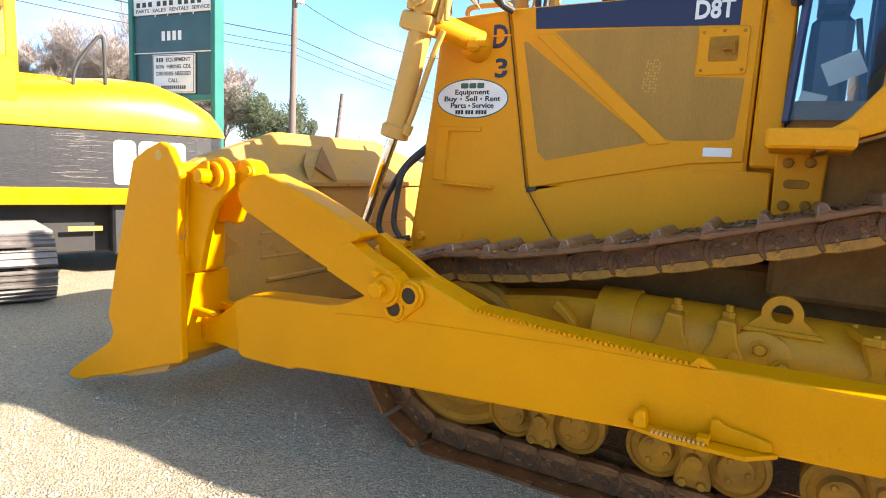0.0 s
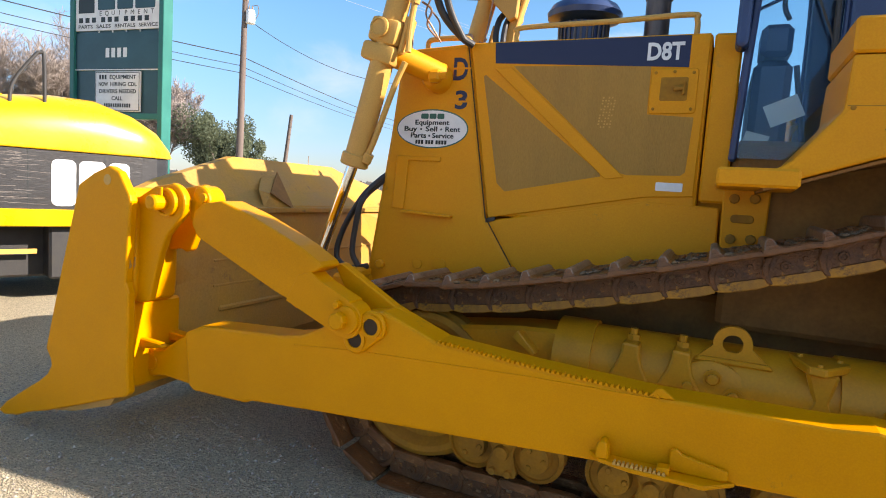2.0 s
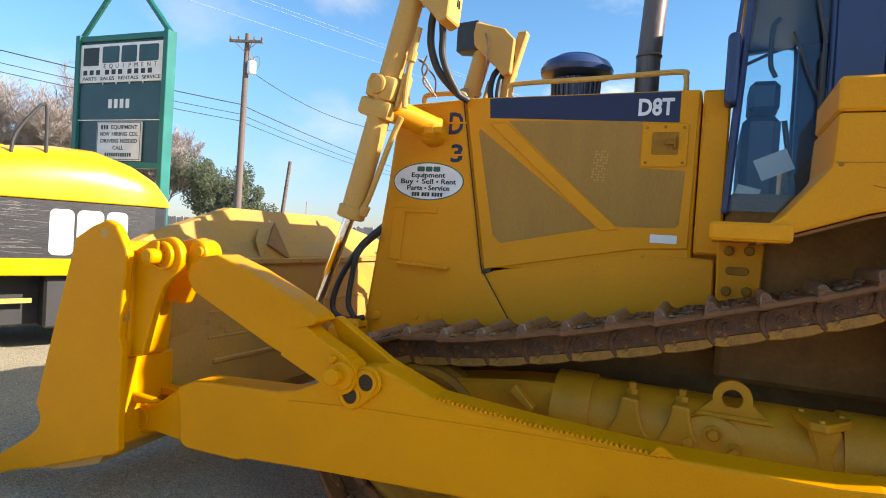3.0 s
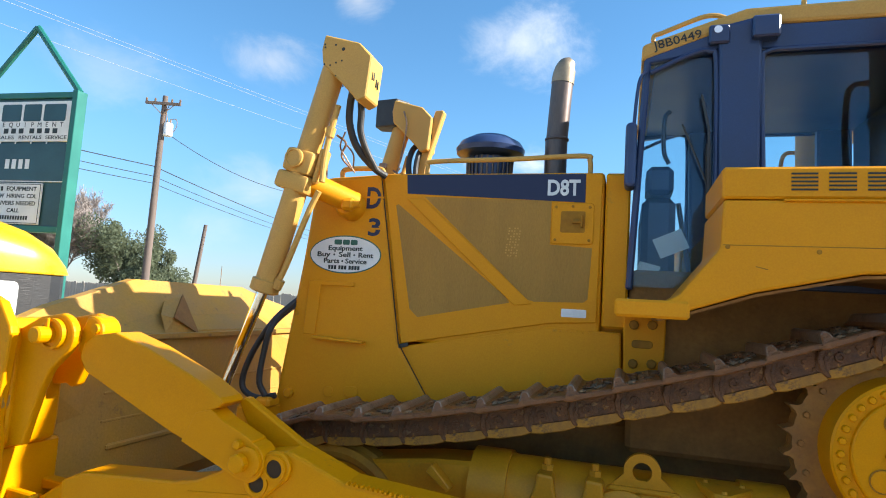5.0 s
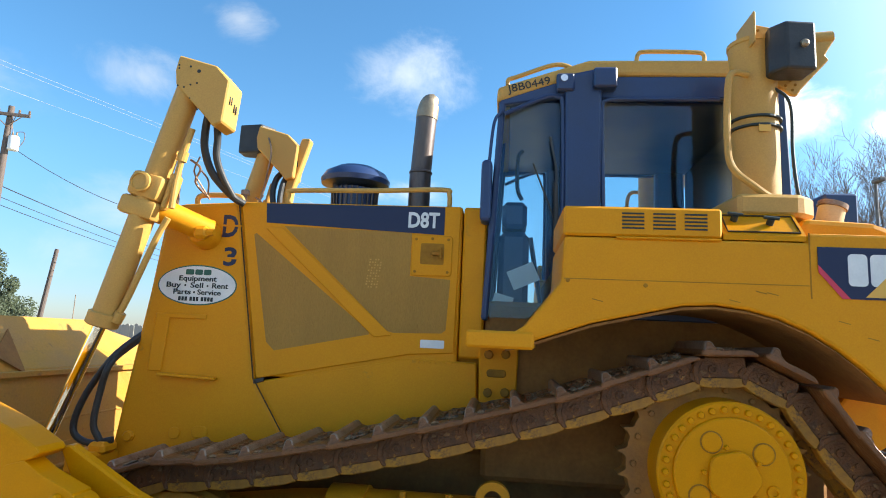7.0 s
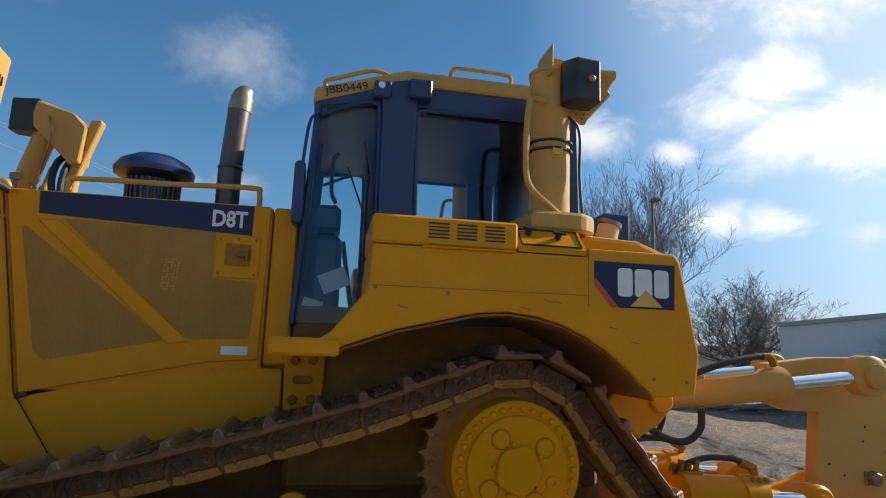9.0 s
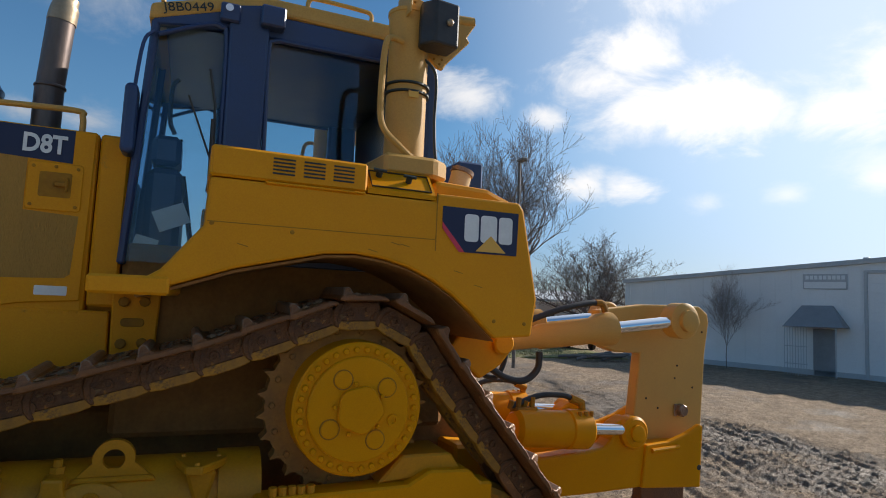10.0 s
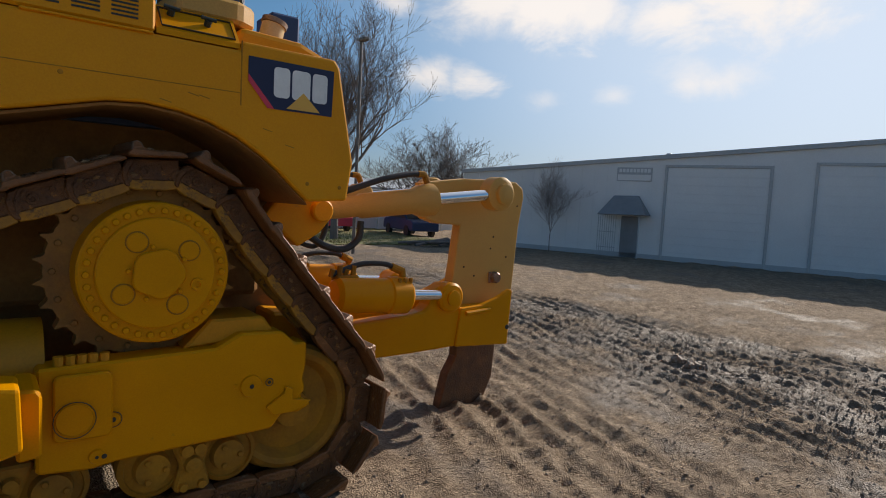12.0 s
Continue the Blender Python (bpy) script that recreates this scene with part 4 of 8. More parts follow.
part("windscreen", prism(B(), [(-0.872, 2.04), (-0.866, 2.04), (-0.798, 3.42), (-0.804, 3.42)], -0.80, 0.80, 0), M["glass"], cab, "tinted windscreen")
part("rear_window_wall", box(B(), (0.84, -0.75, 2.05), (0.90, 0.75, 2.75), 0.01), M["navy"], cab)
roof = B()
prism(roof, [(-0.835, 3.375), (-0.83, 3.475), (-0.49, 3.585), (-0.27, 3.655), (0.60, 3.655), (0.90, 3.62), (0.90, 3.54), (-0.27, 3.555), (-0.47, 3.50)], -0.86, 0.86, 0.02, 2)
roof = part("cab_roof", roof, M["pale"], cab, "pale yellow cab roof")
part("roof_lining", box(B(), (-0.40, -0.80, 3.47), (0.84, 0.80, 3.55), 0.01), M["black"], cab)
letters("J8B0449", 0.072, M["ink"], roof, on_side(-0.635, -0.8625, 3.487, 13), "roof_serial", 0.0, 0.27)
for s in (-1, 1):
    rr = B()
    tube(rr, smooth_path([(-0.77, s * 0.83, 3.50), (-0.765, s * 0.83, 3.535), (-0.71, s * 0.83, 3.555), (-0.52, s * 0.83, 3.625), (-0.44, s * 0.83, 3.635), (-0.39, s * 0.83, 3.62), (-0.36, s * 0.83, 3.60)], 5), 0.014, 8)
    part("roof_rail", rr, M["pale"], roof, "", True)
    rr = B()
    tube(rr, smooth_path([(0.02, s * 0.83, 3.65), (0.03, s * 0.83, 3.70), (0.08, s * 0.83, 3.72), (0.36, s * 0.83, 3.715), (0.42, s * 0.83, 3.70), (0.425, s * 0.83, 3.65)], 5), 0.014, 8)
    part("roof_rail", rr, M["pale"], roof, "", True)
    lb = B()
    box(lb, (-0.47, s * 0.84, 3.44), (-0.36, s * 0.90, 3.55), 0.01)
    box(lb, (-0.25, s * 0.84, 3.45), (-0.11, s * 0.93, 3.575), 0.01)
    pieces("roof_lamp_housing", lb, M["navy"], roof)
    lamp = B()
    lathe(lamp, [(0.025, 0), (0.022, 0.01)], (-0.425, s * 0.90, 3.515), 'y', 16, s)
    part("roof_lamp_lens", lamp, M["chrome"], roof)
mr = B()
tube(mr, smooth_path([(-0.80, -0.84, 3.32), (-0.845, -0.9, 3.22), (-0.87, -0.92, 2.9)], 5), 0.01, 8)
prism(mr, rounded(-0.91, 2.60, -0.845, 2.98, 0.03), -0.95, -0.80, 0.02, 2)
part("side_mirror", mr, M["navy"], cab, "black side mirror")
# inside: seat, console, levers, white sheets painted as reflections in the door glass
st = B()
box(st, (-0.25, -0.28, 2.20), (0.28, 0.28, 2.36), 0.05, 2)
prism(st, [(0.18, 2.30), (0.32, 2.30), (0.38, 2.60), (0.28, 2.62)], -0.27, 0.27, 0.04, 2)
seat = part("operator_seat", st, M["black"], cab, "black operator seat")
prism_h = B()
prism(prism_h, [(0.29, 2.61), (0.38, 2.60), (0.40, 2.69), (0.32, 2.70)], -0.12, 0.12, 0.03, 2)
part("headrest", prism_h, M["black"], seat)
da = B()
box(da, (-0.80, -0.55, 2.08), (-0.60, 0.55, 2.62), 0.04)
box(da, (-0.78, -0.62, 2.62), (-0.62, -0.30, 2.80), 0.03)
part("dashboard", da, M["navy"], cab, "dark dashboard with a monitor")
da = B()
tube(da, smooth_path([(0.30, -0.55, 2.50), (0.33, -0.58, 2.68), (0.38, -0.58, 2.72), (0.42, -0.55, 2.62)], 4), 0.025, 8)
tube(da, [(-0.52, -0.66, 2.10), (-0.60, -0.70, 2.55)], 0.015, 8)
part("control_lever", da, M["black"], cab, "", True)
pp = B()
for (x, z, w, h, a) in ((-0.64, 2.30, 0.17, 0.12, 24), (-0.76, 2.14, 0.12, 0.08, -14)):
    c, sn = math.cos(radians(a)), math.sin(radians(a))
    prism(pp, [(x + c * u - sn * v, z + sn * u + c * v) for u, v in ((-w / 2, -h / 2), (w / 2, -h / 2), (w / 2, h / 2), (-w / 2, h / 2))], -0.77, -0.768, 0)
pieces("glass_reflection", pp, M["white"], cab, "white sheets standing for reflections in the door glass")

# ---- post behind the cab with work lamp ----
for s in (-1, 1):
    post = B()
    lathe(post, [(0.118, 0), (0.118, 0.80), (0.122, 0.82), (0.124, 0.88), (0.130, 0.885), (0.130, 0.905), (0.105, 0.905), (0.10, 0.88)], (0.575, s * 1.16, 2.68), 'z', 32)
    post = part("rear_post", post, M["pale"], dozer, "pale yellow cylinder post behind the cab", True)
    bs = B()
    slab(bs, [(0.36, s * 0.90), (0.80, s * 0.90), (0.80, s * 1.30), (0.70, s * 1.38), (0.40, s * 1.38)], 2.575, 2.69, 0.02)
    part("post_base", bs, M["pale"], post)
    # lamp bracket: upright sheet, gusset and a channel arm with drilled foot
    pl = B()
    prism(pl, [(0.66, 3.35), (0.70, 3.60), (0.89, 3.62), (0.97, 3.63), (0.99, 3.605), (0.95, 3.54), (0.93, 3.505), (0.95, 3.48), (0.80, 3.31), (0.78, 3.275), (0.75, 3.28)], s * 1.18, s * 1.21, 0.006)
    bracket = part("lamp_bracket", pl, M["pale"], post)
    part("bracket_gusset", prism(B(), [(0.53, 3.66), (0.66, 3.63), (0.64, 3.37), (0.54, 3.30)], s * 1.245, s * 1.265, 0.004), M["pale"], post)
    part("bracket_sheet", box(B(), (0.515, s * 1.10, 3.52), (0.525, s * 1.34, 3.69), 0.002), M["pale"], post)
    arm_t = B()
    tube(arm_t, [(0.78, s * 1.19, 3.60), (0.975, s * 1.19, 3.615)], 0.035, 14)
    part("bracket_arm", arm_t, M["pale"], post, "", True)
    hb = B()
    for hx, hz in ((0.755, 3.305), (0.77, 3.335), (0.785, 3.365), (0.72, 3.33), (0.745, 3.36), (0.565, 3.62)):
        bolt(hb, (hx, s * 1.21 if hx > 0.6 else s * 1.265, hz), 0.008, 0.004, 'y', s)
    pieces("bracket_hole", hb, M["dusty"], bracket)
    lm = B()
    slab(lm, [(0.60, s * 1.24), (0.79, s * 1.24), (0.80, s * 1.39), (0.645, s * 1.41), (0.585, s * 1.33)], 3.34, 3.60, 0.014, 2)
    lamp_ob = part("work_lamp", lm, M["black"], post, "square black work lamp")
    ln = B()
    lathe(ln, [(0.022, 0), (0.02, 0.012), (0.01, 0.02)], (0.735, s * 1.40, 3.475), 'y', 12, s)
    part("lamp_knob", ln, M["tan"], post)
    pipe = B()
    tube(pipe, smooth_path([(0.60, s * 1.33, 2.66), (0.50, s * 1.34, 2.73), (0.395, s * 1.32, 2.84), (0.375, s * 1.32, 3.0), (0.385, s * 1.32, 3.28), (0.42, s * 1.30, 3.36), (0.50, s * 1.28, 3.36)], 6), 0.018, 10)
    part("post_pipe", pipe, M["pale"], post, "", True)
    for zz in (3.10, 3.15):
        cl = B()
        lathe(cl, [(0.129, 0), (0.134, 0.002), (0.134, 0.012), (0.129, 0.014)], (0.575, s * 1.16, zz - 0.02), 'z', 32)
        part("post_strap", cl, M["ink"], post)
    part("post_label", prism(B(), [(0.545, 3.045), (0.605, 3.045), (0.605, 3.085), (0.545, 3.085)], s * 1.288, s * 1.2915, 0), M["gold"], post, "small yellow warning label")
    cb = B()
    tube(cb, smooth_path([(0.62, s * 1.24, 3.32), (0.72, s * 1.25, 3.22), (0.725, s * 1.25, 2.95), (0.73, s * 1.27, 2.75), (0.76, s * 1.25, 2.66)], 6), 0.009, 8)
    part("lamp_cable", cb, M["ink"], post, "", True)

# ---- tracks ----
TRACK_Y, DRIVE_Y = 1.20, 1.12
SPROCKET, REAR, FRONT = (0.290, 1.335), (1.07, 0.515), (-2.42, 0.605)


def track_loop():
    pts = [(REAR[0] - i * (REAR[0] - FRONT[0]) / 30, 0.105) for i in range(31)]
    pts += arc(FRONT[0], FRONT[1], 0.50, 270, 100, 24)[1:]
    run = smooth_path([(-2.50, 0, 1.10), (-2.1, 0, 1.145), (-1.8, 0, 1.195), (-1.25, 0, 1.315), (-0.79, 0, 1.437), (-0.46, 0, 1.53), (-0.10, 0, 1.655), (0.17, 0, 1.757)], 8)
    pts += [(p.x, p.z) for p in run[1:]]
    pts += arc(0.33, 1.325, 0.46, 106, 28, 12)[1:]
    pts += arc(REAR[0], REAR[1], 0.41, 28, -90, 16)
    return [Vector((x, 0, z)) for x, z in pts]


LOOP = track_loop()
LENGTH = sum((b - a).length for a, b in zip(LOOP, LOOP[1:] + LOOP[:1]))
COUNT = round(LENGTH / 0.227)


def along(d):
    d %= LENGTH
    for a, b in zip(LOOP, LOOP[1:] + LOOP[:1]):
        k = (b - a).length
        if d <= k and k > 0:
            return a + (b - a) * (d / k)
        d -= k
    return LOOP[0]


def shoe_mesh(seed):
    """Worn plate that laps over its neighbour, a low rounded grouser with worn ends, and clots of dried mud."""
    rnd = random.Random(seed)
    bm = B()
    prism(bm, [(-0.150, -0.096), (-0.146, -0.108), (-0.120, -0.121), (-0.06, -0.126), (0.030, -0.124), (0.050, -0.128), (0.060, -0.140), (0.068, -0.160), (0.076, -0.169), (0.094, -0.170), (0.104, -0.160), (0.114, -0.126), (0.126, -0.112), (0.130, -0.100), (0.10, -0.093)], -0.275, 0.265, 0.006)
    for v in bm.verts:
        if v.co.z < -0.135 and abs(v.co.y) > 0.24:
            v.co.y -= math.copysign(0.012 + 0.5 * (-0.135 - v.co.z), v.co.y)
        if v.co.x < -0.10 and abs(v.co.y) > 0.24:
            v.co.x += 0.02
        v.co.z += 0.004 * math.sin(31 * v.co.y + seed)
    for y in (-0.11, -0.05, 0.05, 0.11):
        for x in (-0.05, 0.015):
            lathe(bm, [(0.017, 0), (0.017, 0.012)], (x, y, -0.125), 'z', 6, -1)
    for _ in range(20):
        r = rnd.uniform(0.007, 0.020)
        c = Vector((rnd.uniform(-0.11, 0.04), rnd.uniform(-0.25, 0.24), -0.127))
        g = bmesh.ops.create_icosphere(bm, subdivisions=1, radius=r)
        for v in g["verts"]:
            v.co = c + Vector((v.co.x * rnd.uniform(0.8, 2.0), v.co.y * rnd.uniform(0.8, 1.8), v.co.z * rnd.uniform(0.3, 0.7)))
            for f in v.link_faces:
                f.material_index = 1
    for f in bm.faces:
        if f.material_index == 0 and f.calc_center_median().z < -0.140:
            f.material_index = 2
    me = bpy.data.meshes.new("track_shoe")
    bm.to_mesh(me)
    bm.free()
    for k in ("shoesteel", "caked", "worn"):
        me.materials.append(M[k])
    return me


def link_mesh(seed, painted=True):
    """Two tall side bars with lapped, curved ends; the rail along the inner edge keeps yellow paint."""
    rnd = random.Random(seed)
    bm = B()
    for s in (-1, 1):
        prism(bm, [(-0.118, -0.090), (0.096, -0.090), (0.118, -0.075), (0.126, -0.03), (0.120, 0.012), (0.112, 0.032), (-0.120, 0.032), (-0.128, 0.0), (-0.124, -0.05)], s * 0.075, s * 0.130, 0.006)
        # raised lap over the next link
        prism(bm, [(0.070, -0.086), (0.112, -0.082), (0.134, -0.045), (0.136, 0.0), (0.122, 0.040), (0.100, 0.046), (0.108, 0.0), (0.100, -0.04)], s * 0.128, s * 0.146, 0.006)
        lathe(bm, [(0.024, 0), (0.022, 0.008), (0.012, 0.009), (0.010, 0.003), (0.003, 0.003)], (0.035, s * 0.130, -0.028), 'y', 14, s)
        lathe(bm, [(0.013, 0), (0.011, 0.006)], (-0.050, s * 0.130, -0.050), 'y', 8, s)
        lathe(bm, [(0.011, 0), (0.010, 0.006)], (-0.078, s * 0.130, -0.005), 'y', 8, s)
    rod(bm, (-0.113, -0.14, -0.01), (-0.113, 0.14, -0.01), 0.030, seg=12)
    for s in (-1, 1):
        prism(bm, [(-0.122, 0.008), (0.118, 0.008), (0.112, 0.050), (0.06, 0.060), (-0.06, 0.060), (-0.114, 0.052)], s * 0.070, s * 0.136, 0.005)
    for f in bm.faces:
        c = f.calc_center_median()
        f.material_index = 1 if c.z > 0.0145 and abs(c.y) < 0.1365 else 0
    for _ in range(rnd.randint(4, 9)):
        r = rnd.uniform(0.006, 0.014)
        c = Vector((rnd.uniform(-0.11, 0.11), rnd.choice((-0.132, 0.132)), rnd.uniform(-0.08, 0.02)))
        g = bmesh.ops.create_icosphere(bm, subdivisions=1, radius=r)
        for v in g["verts"]:
            v.co = c + Vector((v.co.x * rnd.uniform(0.8, 2.2), v.co.y * 0.5, v.co.z * rnd.uniform(0.6, 1.4)))
            for f in v.link_faces:
                f.material_index = 2
    me = bpy.data.meshes.new("track_link")
    bm.to_mesh(me)
    bm.free()
    for k in ("linksteel", "overspray" if painted else "shoesteel", "caked"):
        me.materials.append(M[k])
    return me


SHOES, LINKS = [shoe_mesh(k) for k in range(5)], [link_mesh(k) for k in range(5)]
BARE_LINKS = [link_mesh(k, False) for k in range(3)]


def idler(parent, at, r, s):
    bm = B()
    y = s * TRACK_Y
    lathe(bm, [(0.05, -0.13), (0.10, -0.13), (0.11, -0.07), (r - 0.10, -0.05), (r - 0.06, -0.11), (r - 0.03, -0.12), (r, -0.10), (r, -0.06), (r + 0.02, -0.04),
               (r + 0.02, 0.04), (r, 0.06), (r, 0.10), (r - 0.03, 0.12), (r - 0.06, 0.11), (r - 0.10, 0.05), (0.11, 0.07), (0.10, 0.13), (0.05, 0.13)], (at[0], y, at[1]), 'y', 48, s)
    return part("idler_wheel", bm, M["dusty"], parent, "dusty yellow idler wheel", True)


for s in (-1, 1):
    y = s * TRACK_Y
    # track roller frame
    fr = B()
    prism(fr, [(-0.16, 0.93), (0.60, 0.945), (0.72, 1.01), (0.95, 1.0), (1.02, 0.93), (1.09, 0.93), (1.09, 0.80), (1.075, 0.72), (1.09, 0.66), (1.06, 0.62), (1.13, 0.57), (1.05, 0.53), (0.98, 0.57), (0.90, 0.47), (0.15, 0.455), (0.05, 0.44), (-0.16, 0.46)], s * 1.28, s * 1.44, 0.012)
    frame_ob = part("track_frame", fr, M["fresh"], dozer, "yellow track roller frame")
    fr = B()
    box(fr, (-2.2, s * 1.0, 0.46), (1.0, s * 1.28, 0.80), 0.02)
    part("frame_beam", fr, M["dusty"], frame_ob)
    # recoil cylinder housing
    rc = B()
    tube(rc, [(-1.62, s * DRIVE_Y, 0.88), (-0.30, s * DRIVE_Y, 0.88)], 0.205, 32)
    tube(rc, [(-0.32, s * DRIVE_Y, 0.88), (-0.12, s * DRIVE_Y, 0.88)], 0.22, 32)
    tube(rc, [(-1.64, s * DRIVE_Y, 0.88), (-1.44, s * DRIVE_Y, 0.88)], 0.222, 32)
    part("recoil_housing", rc, M["dulled"], frame_ob, "", True)
    rc = B()
    prism(rc, [(-2.72, 0.72), (-2.72, 0.92), (-1.86, 1.035), (-1.62, 1.05), (-1.62, 0.72)], s * 0.98, s * 1.28, 0.02)
    prism(rc, [(-1.86, 0.99), (-1.74, 0.90), (-1.72, 0.92), (-1.83, 1.03)], s * 1.28, s * 1.36, 0.005)
    part("front_frame", rc, M["dulled"], frame_ob)
    rc = B()
    for x in (-1.24, -1.0):
        prism(rc, [(x - 0.105, 0.86), (x - 0.062, 0.95), (x - 0.045, 1.01), (x - 0.042, 1.055), (x + 0.042, 1.05), (x + 0.046, 1.0), (x + 0.062, 0.94), (x + 0.105, 0.86)], s * 1.12, s * 1.335, 0.014, 2)
    pieces("saddle_clamp", rc, M["dulled"], frame_ob)
    rc = B()
    for x in (-1.24, -1.0):
        rod(rc, (x, s * 1.22, 1.050), (x, s * 1.22, 1.080), 0.032, seg=6)
        rod(rc, (x, s * 1.22, 1.07), (x, s * 1.22, 1.112), 0.019, seg=10)
    pieces("clamp_stud", rc, M["dulled"], frame_ob)
    # three cornered cap plate on its flared stem
    rc = B()
    prism(rc, [(-0.47, 0.80), (-0.43, 0.92), (-0.47, 1.05), (-0.33, 1.05), (-0.36, 0.92), (-0.31, 0.80)], s * 1.12, s * 1.33, 0.015)
    stem = part("cap_stem", rc, M["dulled"], frame_ob)
    rc = B()
    slab(rc, [(-0.53, s * 1.15), (-0.41, s * 1.12), (-0.27, s * 1.20), (-0.29, s * 1.25), (-0.40, s * 1.40), (-0.47, s * 1.38)], 1.045, 1.085, 0.008)
    part("cap_plate", rc, M["dulled"], stem)
    rc = B()
    for bx, by in ((-0.48, 1.18), (-0.32, 1.20), (-0.42, 1.36)):
        lathe(rc, [(0.013, 0), (0.011, 0.012)], (bx, s * by, 1.085), 'z', 8)
    pieces("cap_bolt", rc, M["dulled"], stem)
    # round inspection boss with recessed bolts
    rc = B()
    lathe(rc, [(0.20, -0.10), (0.19, 0.006), (0.17, 0.020), (0.01, 0.024)], (-0.86, s * 1.30, 0.83), 'y', 36, s)
    boss = part("inspection_boss", rc, M["dulled"], frame_ob, "", True)
    rc = B()
    for a0 in (20, 85, 150):
        a = radians(a0)
        lathe(rc, [(0.044, -0.004), (0.044, 0.004), (0.034, 0.004), (0.032, 0.0), (0.024, 0.0), (0.024, 0.022), (0.018, 0.024)], (-0.86 + 0.112 * math.cos(a), s * 1.328, 0.83 + 0.112 * math.sin(a)), 'y', 14, s)
    pieces("boss_bolt", rc, M["dulled"], boss)
    # lifting eye on a flared foot
    le = B()
    ring(le, (-0.775, 1.108), 0.046, 0.088, s * 1.22, s * 1.26)
    prism(le, [(-0.93, 1.025), (-0.861, 1.093), (-0.805, 1.068), (-0.745, 1.068), (-0.689, 1.093), (-0.61, 1.025)], s * 1.2205, s * 1.2595, 0)
    prism(le, [(-0.95, 1.01), (-0.93, 1.035), (-0.61, 1.035), (-0.59, 1.01)], s * 1.18, s * 1.29, 0.008)
    part("lifting_eye", le, M["dulled"], frame_ob)
    # pivot cover and bolts on the frame side
    pc = B()
    prism(pc, rounded(-0.10, 0.60, 0.13, 0.90, 0.03), s * 1.44, s * 1.475, 0.008)
    lathe(pc, [(0.075, 0), (0.07, 0.008)], (-0.02, s * 1.475, 0.70), 'y', 24, s)
    for bx, bz in ((0.07, 0.50), (0.135, 0.665)):
        lathe(pc, [(0.035, 0), (0.03, 0.012), (0.012, 0.012)], (bx, s * 1.44, bz), 'y', 12, s)
    lathe(pc, [(0.06, 0), (0.055, 0.012)], (0.78, s * 1.44, 0.725), 'y', 20, s)
    for bx in (0.70, 0.87):
        bolt(pc, (bx, s * 1.44, 0.735), 0.012, 0.006, 'y', s)
    prism(pc, [(0.86, 0.60), (0.96, 0.66), (0.97, 0.70), (1.01, 0.68), (1.01, 0.62), (1.12, 0.60), (1.02, 0.55), (0.90, 0.55)], s * 1.44, s * 1.46, 0.004)
    pieces("pivot_cover", pc, M["fresh"], frame_ob)
    pc = B()
    for k in range(5):
        rod(pc, (-0.075 + k * 0.045, s * 1.40, 0.93), (-0.075 + k * 0.045, s * 1.40, 0.972), 0.022, seg=8)
    pieces("cover_stud", pc, M["dulled"], frame_ob)
    dots = B()
    for bx, bz, r in ((0.78, 0.725, 0.012), (0.10, 0.50, 0.012), (0.135, 0.665, 0.012), (0.875, 0.735, 0.009), (0.07, 0.50, 0.008)):
        lathe(dots, [(r, 0), (r * 0.8, 0.004)], (bx, s * 1.455, bz), 'y', 10, s)
    for bx, bz, r in ((0.135, 0.665, 0.036), (0.875, 0.735, 0.020), (-0.02, 0.70, 0.082)):
        yy = s * (1.486 if r > 0.05 else 1.452)
        tube(dots, [(bx + r * math.cos(k * math.pi / 12), yy, bz + r * math.sin(k * math.pi / 12)) for k in range(25)], 0.0022, 5)
    pieces("plug_mark", dots, M["black"], frame_ob)
    hump = B()
    prism(hump, [(0.45, 0.94), (0.58, 1.08), (0.86, 1.08), (0.93, 0.98)], s * 1.06, s * 1.38, 0.012)
    part("frame_hump", hump, M["dulled"], frame_ob)
    idler(frame_ob, FRONT, 0.44, s)
    idler(frame_ob, REAR, 0.35, s)
    # track rollers with their carriers
    for c in (-1.86, -1.07, -0.28, 0.51):
        for x in (c - 0.185, c + 0.185):
            rl = B()
            lathe(rl, [(0.06, -0.16), (0.09, -0.16), (0.14, -0.12), (0.15, -0.06), (0.10, -0.05), (0.10, 0.05), (0.155, 0.06), (0.155, 0.13), (0.13, 0.15), (0.125, 0.135), (0.09, 0.135), (0.08, 0.18), (0.03, 0.19)], (x, y, 0.345), 'y', 28, s)
            roller = part("track_roller", rl, M["dusty"], frame_ob, "", True)
            for k in range(3):
                bt = B()
                bolt(bt, (x + 0.055 * math.cos(2.1 * k), s * (TRACK_Y + 0.186), 0.345 + 0.055 * math.sin(2.1 * k)), 0.016, 0.014, 'y', s)
                part("roller_bolt", bt, M["dusty"], roller)
        cr = B()
        prism(cr, [(c - 0.12, 0.50), (c - 0.06, 0.34), (c - 0.085, 0.24), (c - 0.085, 0.20), (c + 0.085, 0.20), (c + 0.085, 0.24), (c + 0.06, 0.34), (c + 0.12, 0.50)], s * 1.26, s * 1.38, 0.012)
        carrier = part("roller_carrier", cr, M["dusty"], frame_ob)
        cr = B()
        for bx in (-0.045, 0.045):
            lathe(cr, [(0.024, 0), (0.02, 0.02)], (c + bx, s * 1.38, 0.228), 'y', 10, s)
            lathe(cr, [(0.035, 0), (0.03, 0.03)], (c + bx * 0.7, s * 1.38, 0.42), 'y', 12, s)
        lathe(cr, [(0.045, 0), (0.04, 0.03), (0.02, 0.035)], (c, s * 1.38, 0.34), 'y', 16, s)
        pieces("carrier_bolt", cr, M["dusty"], carrier)
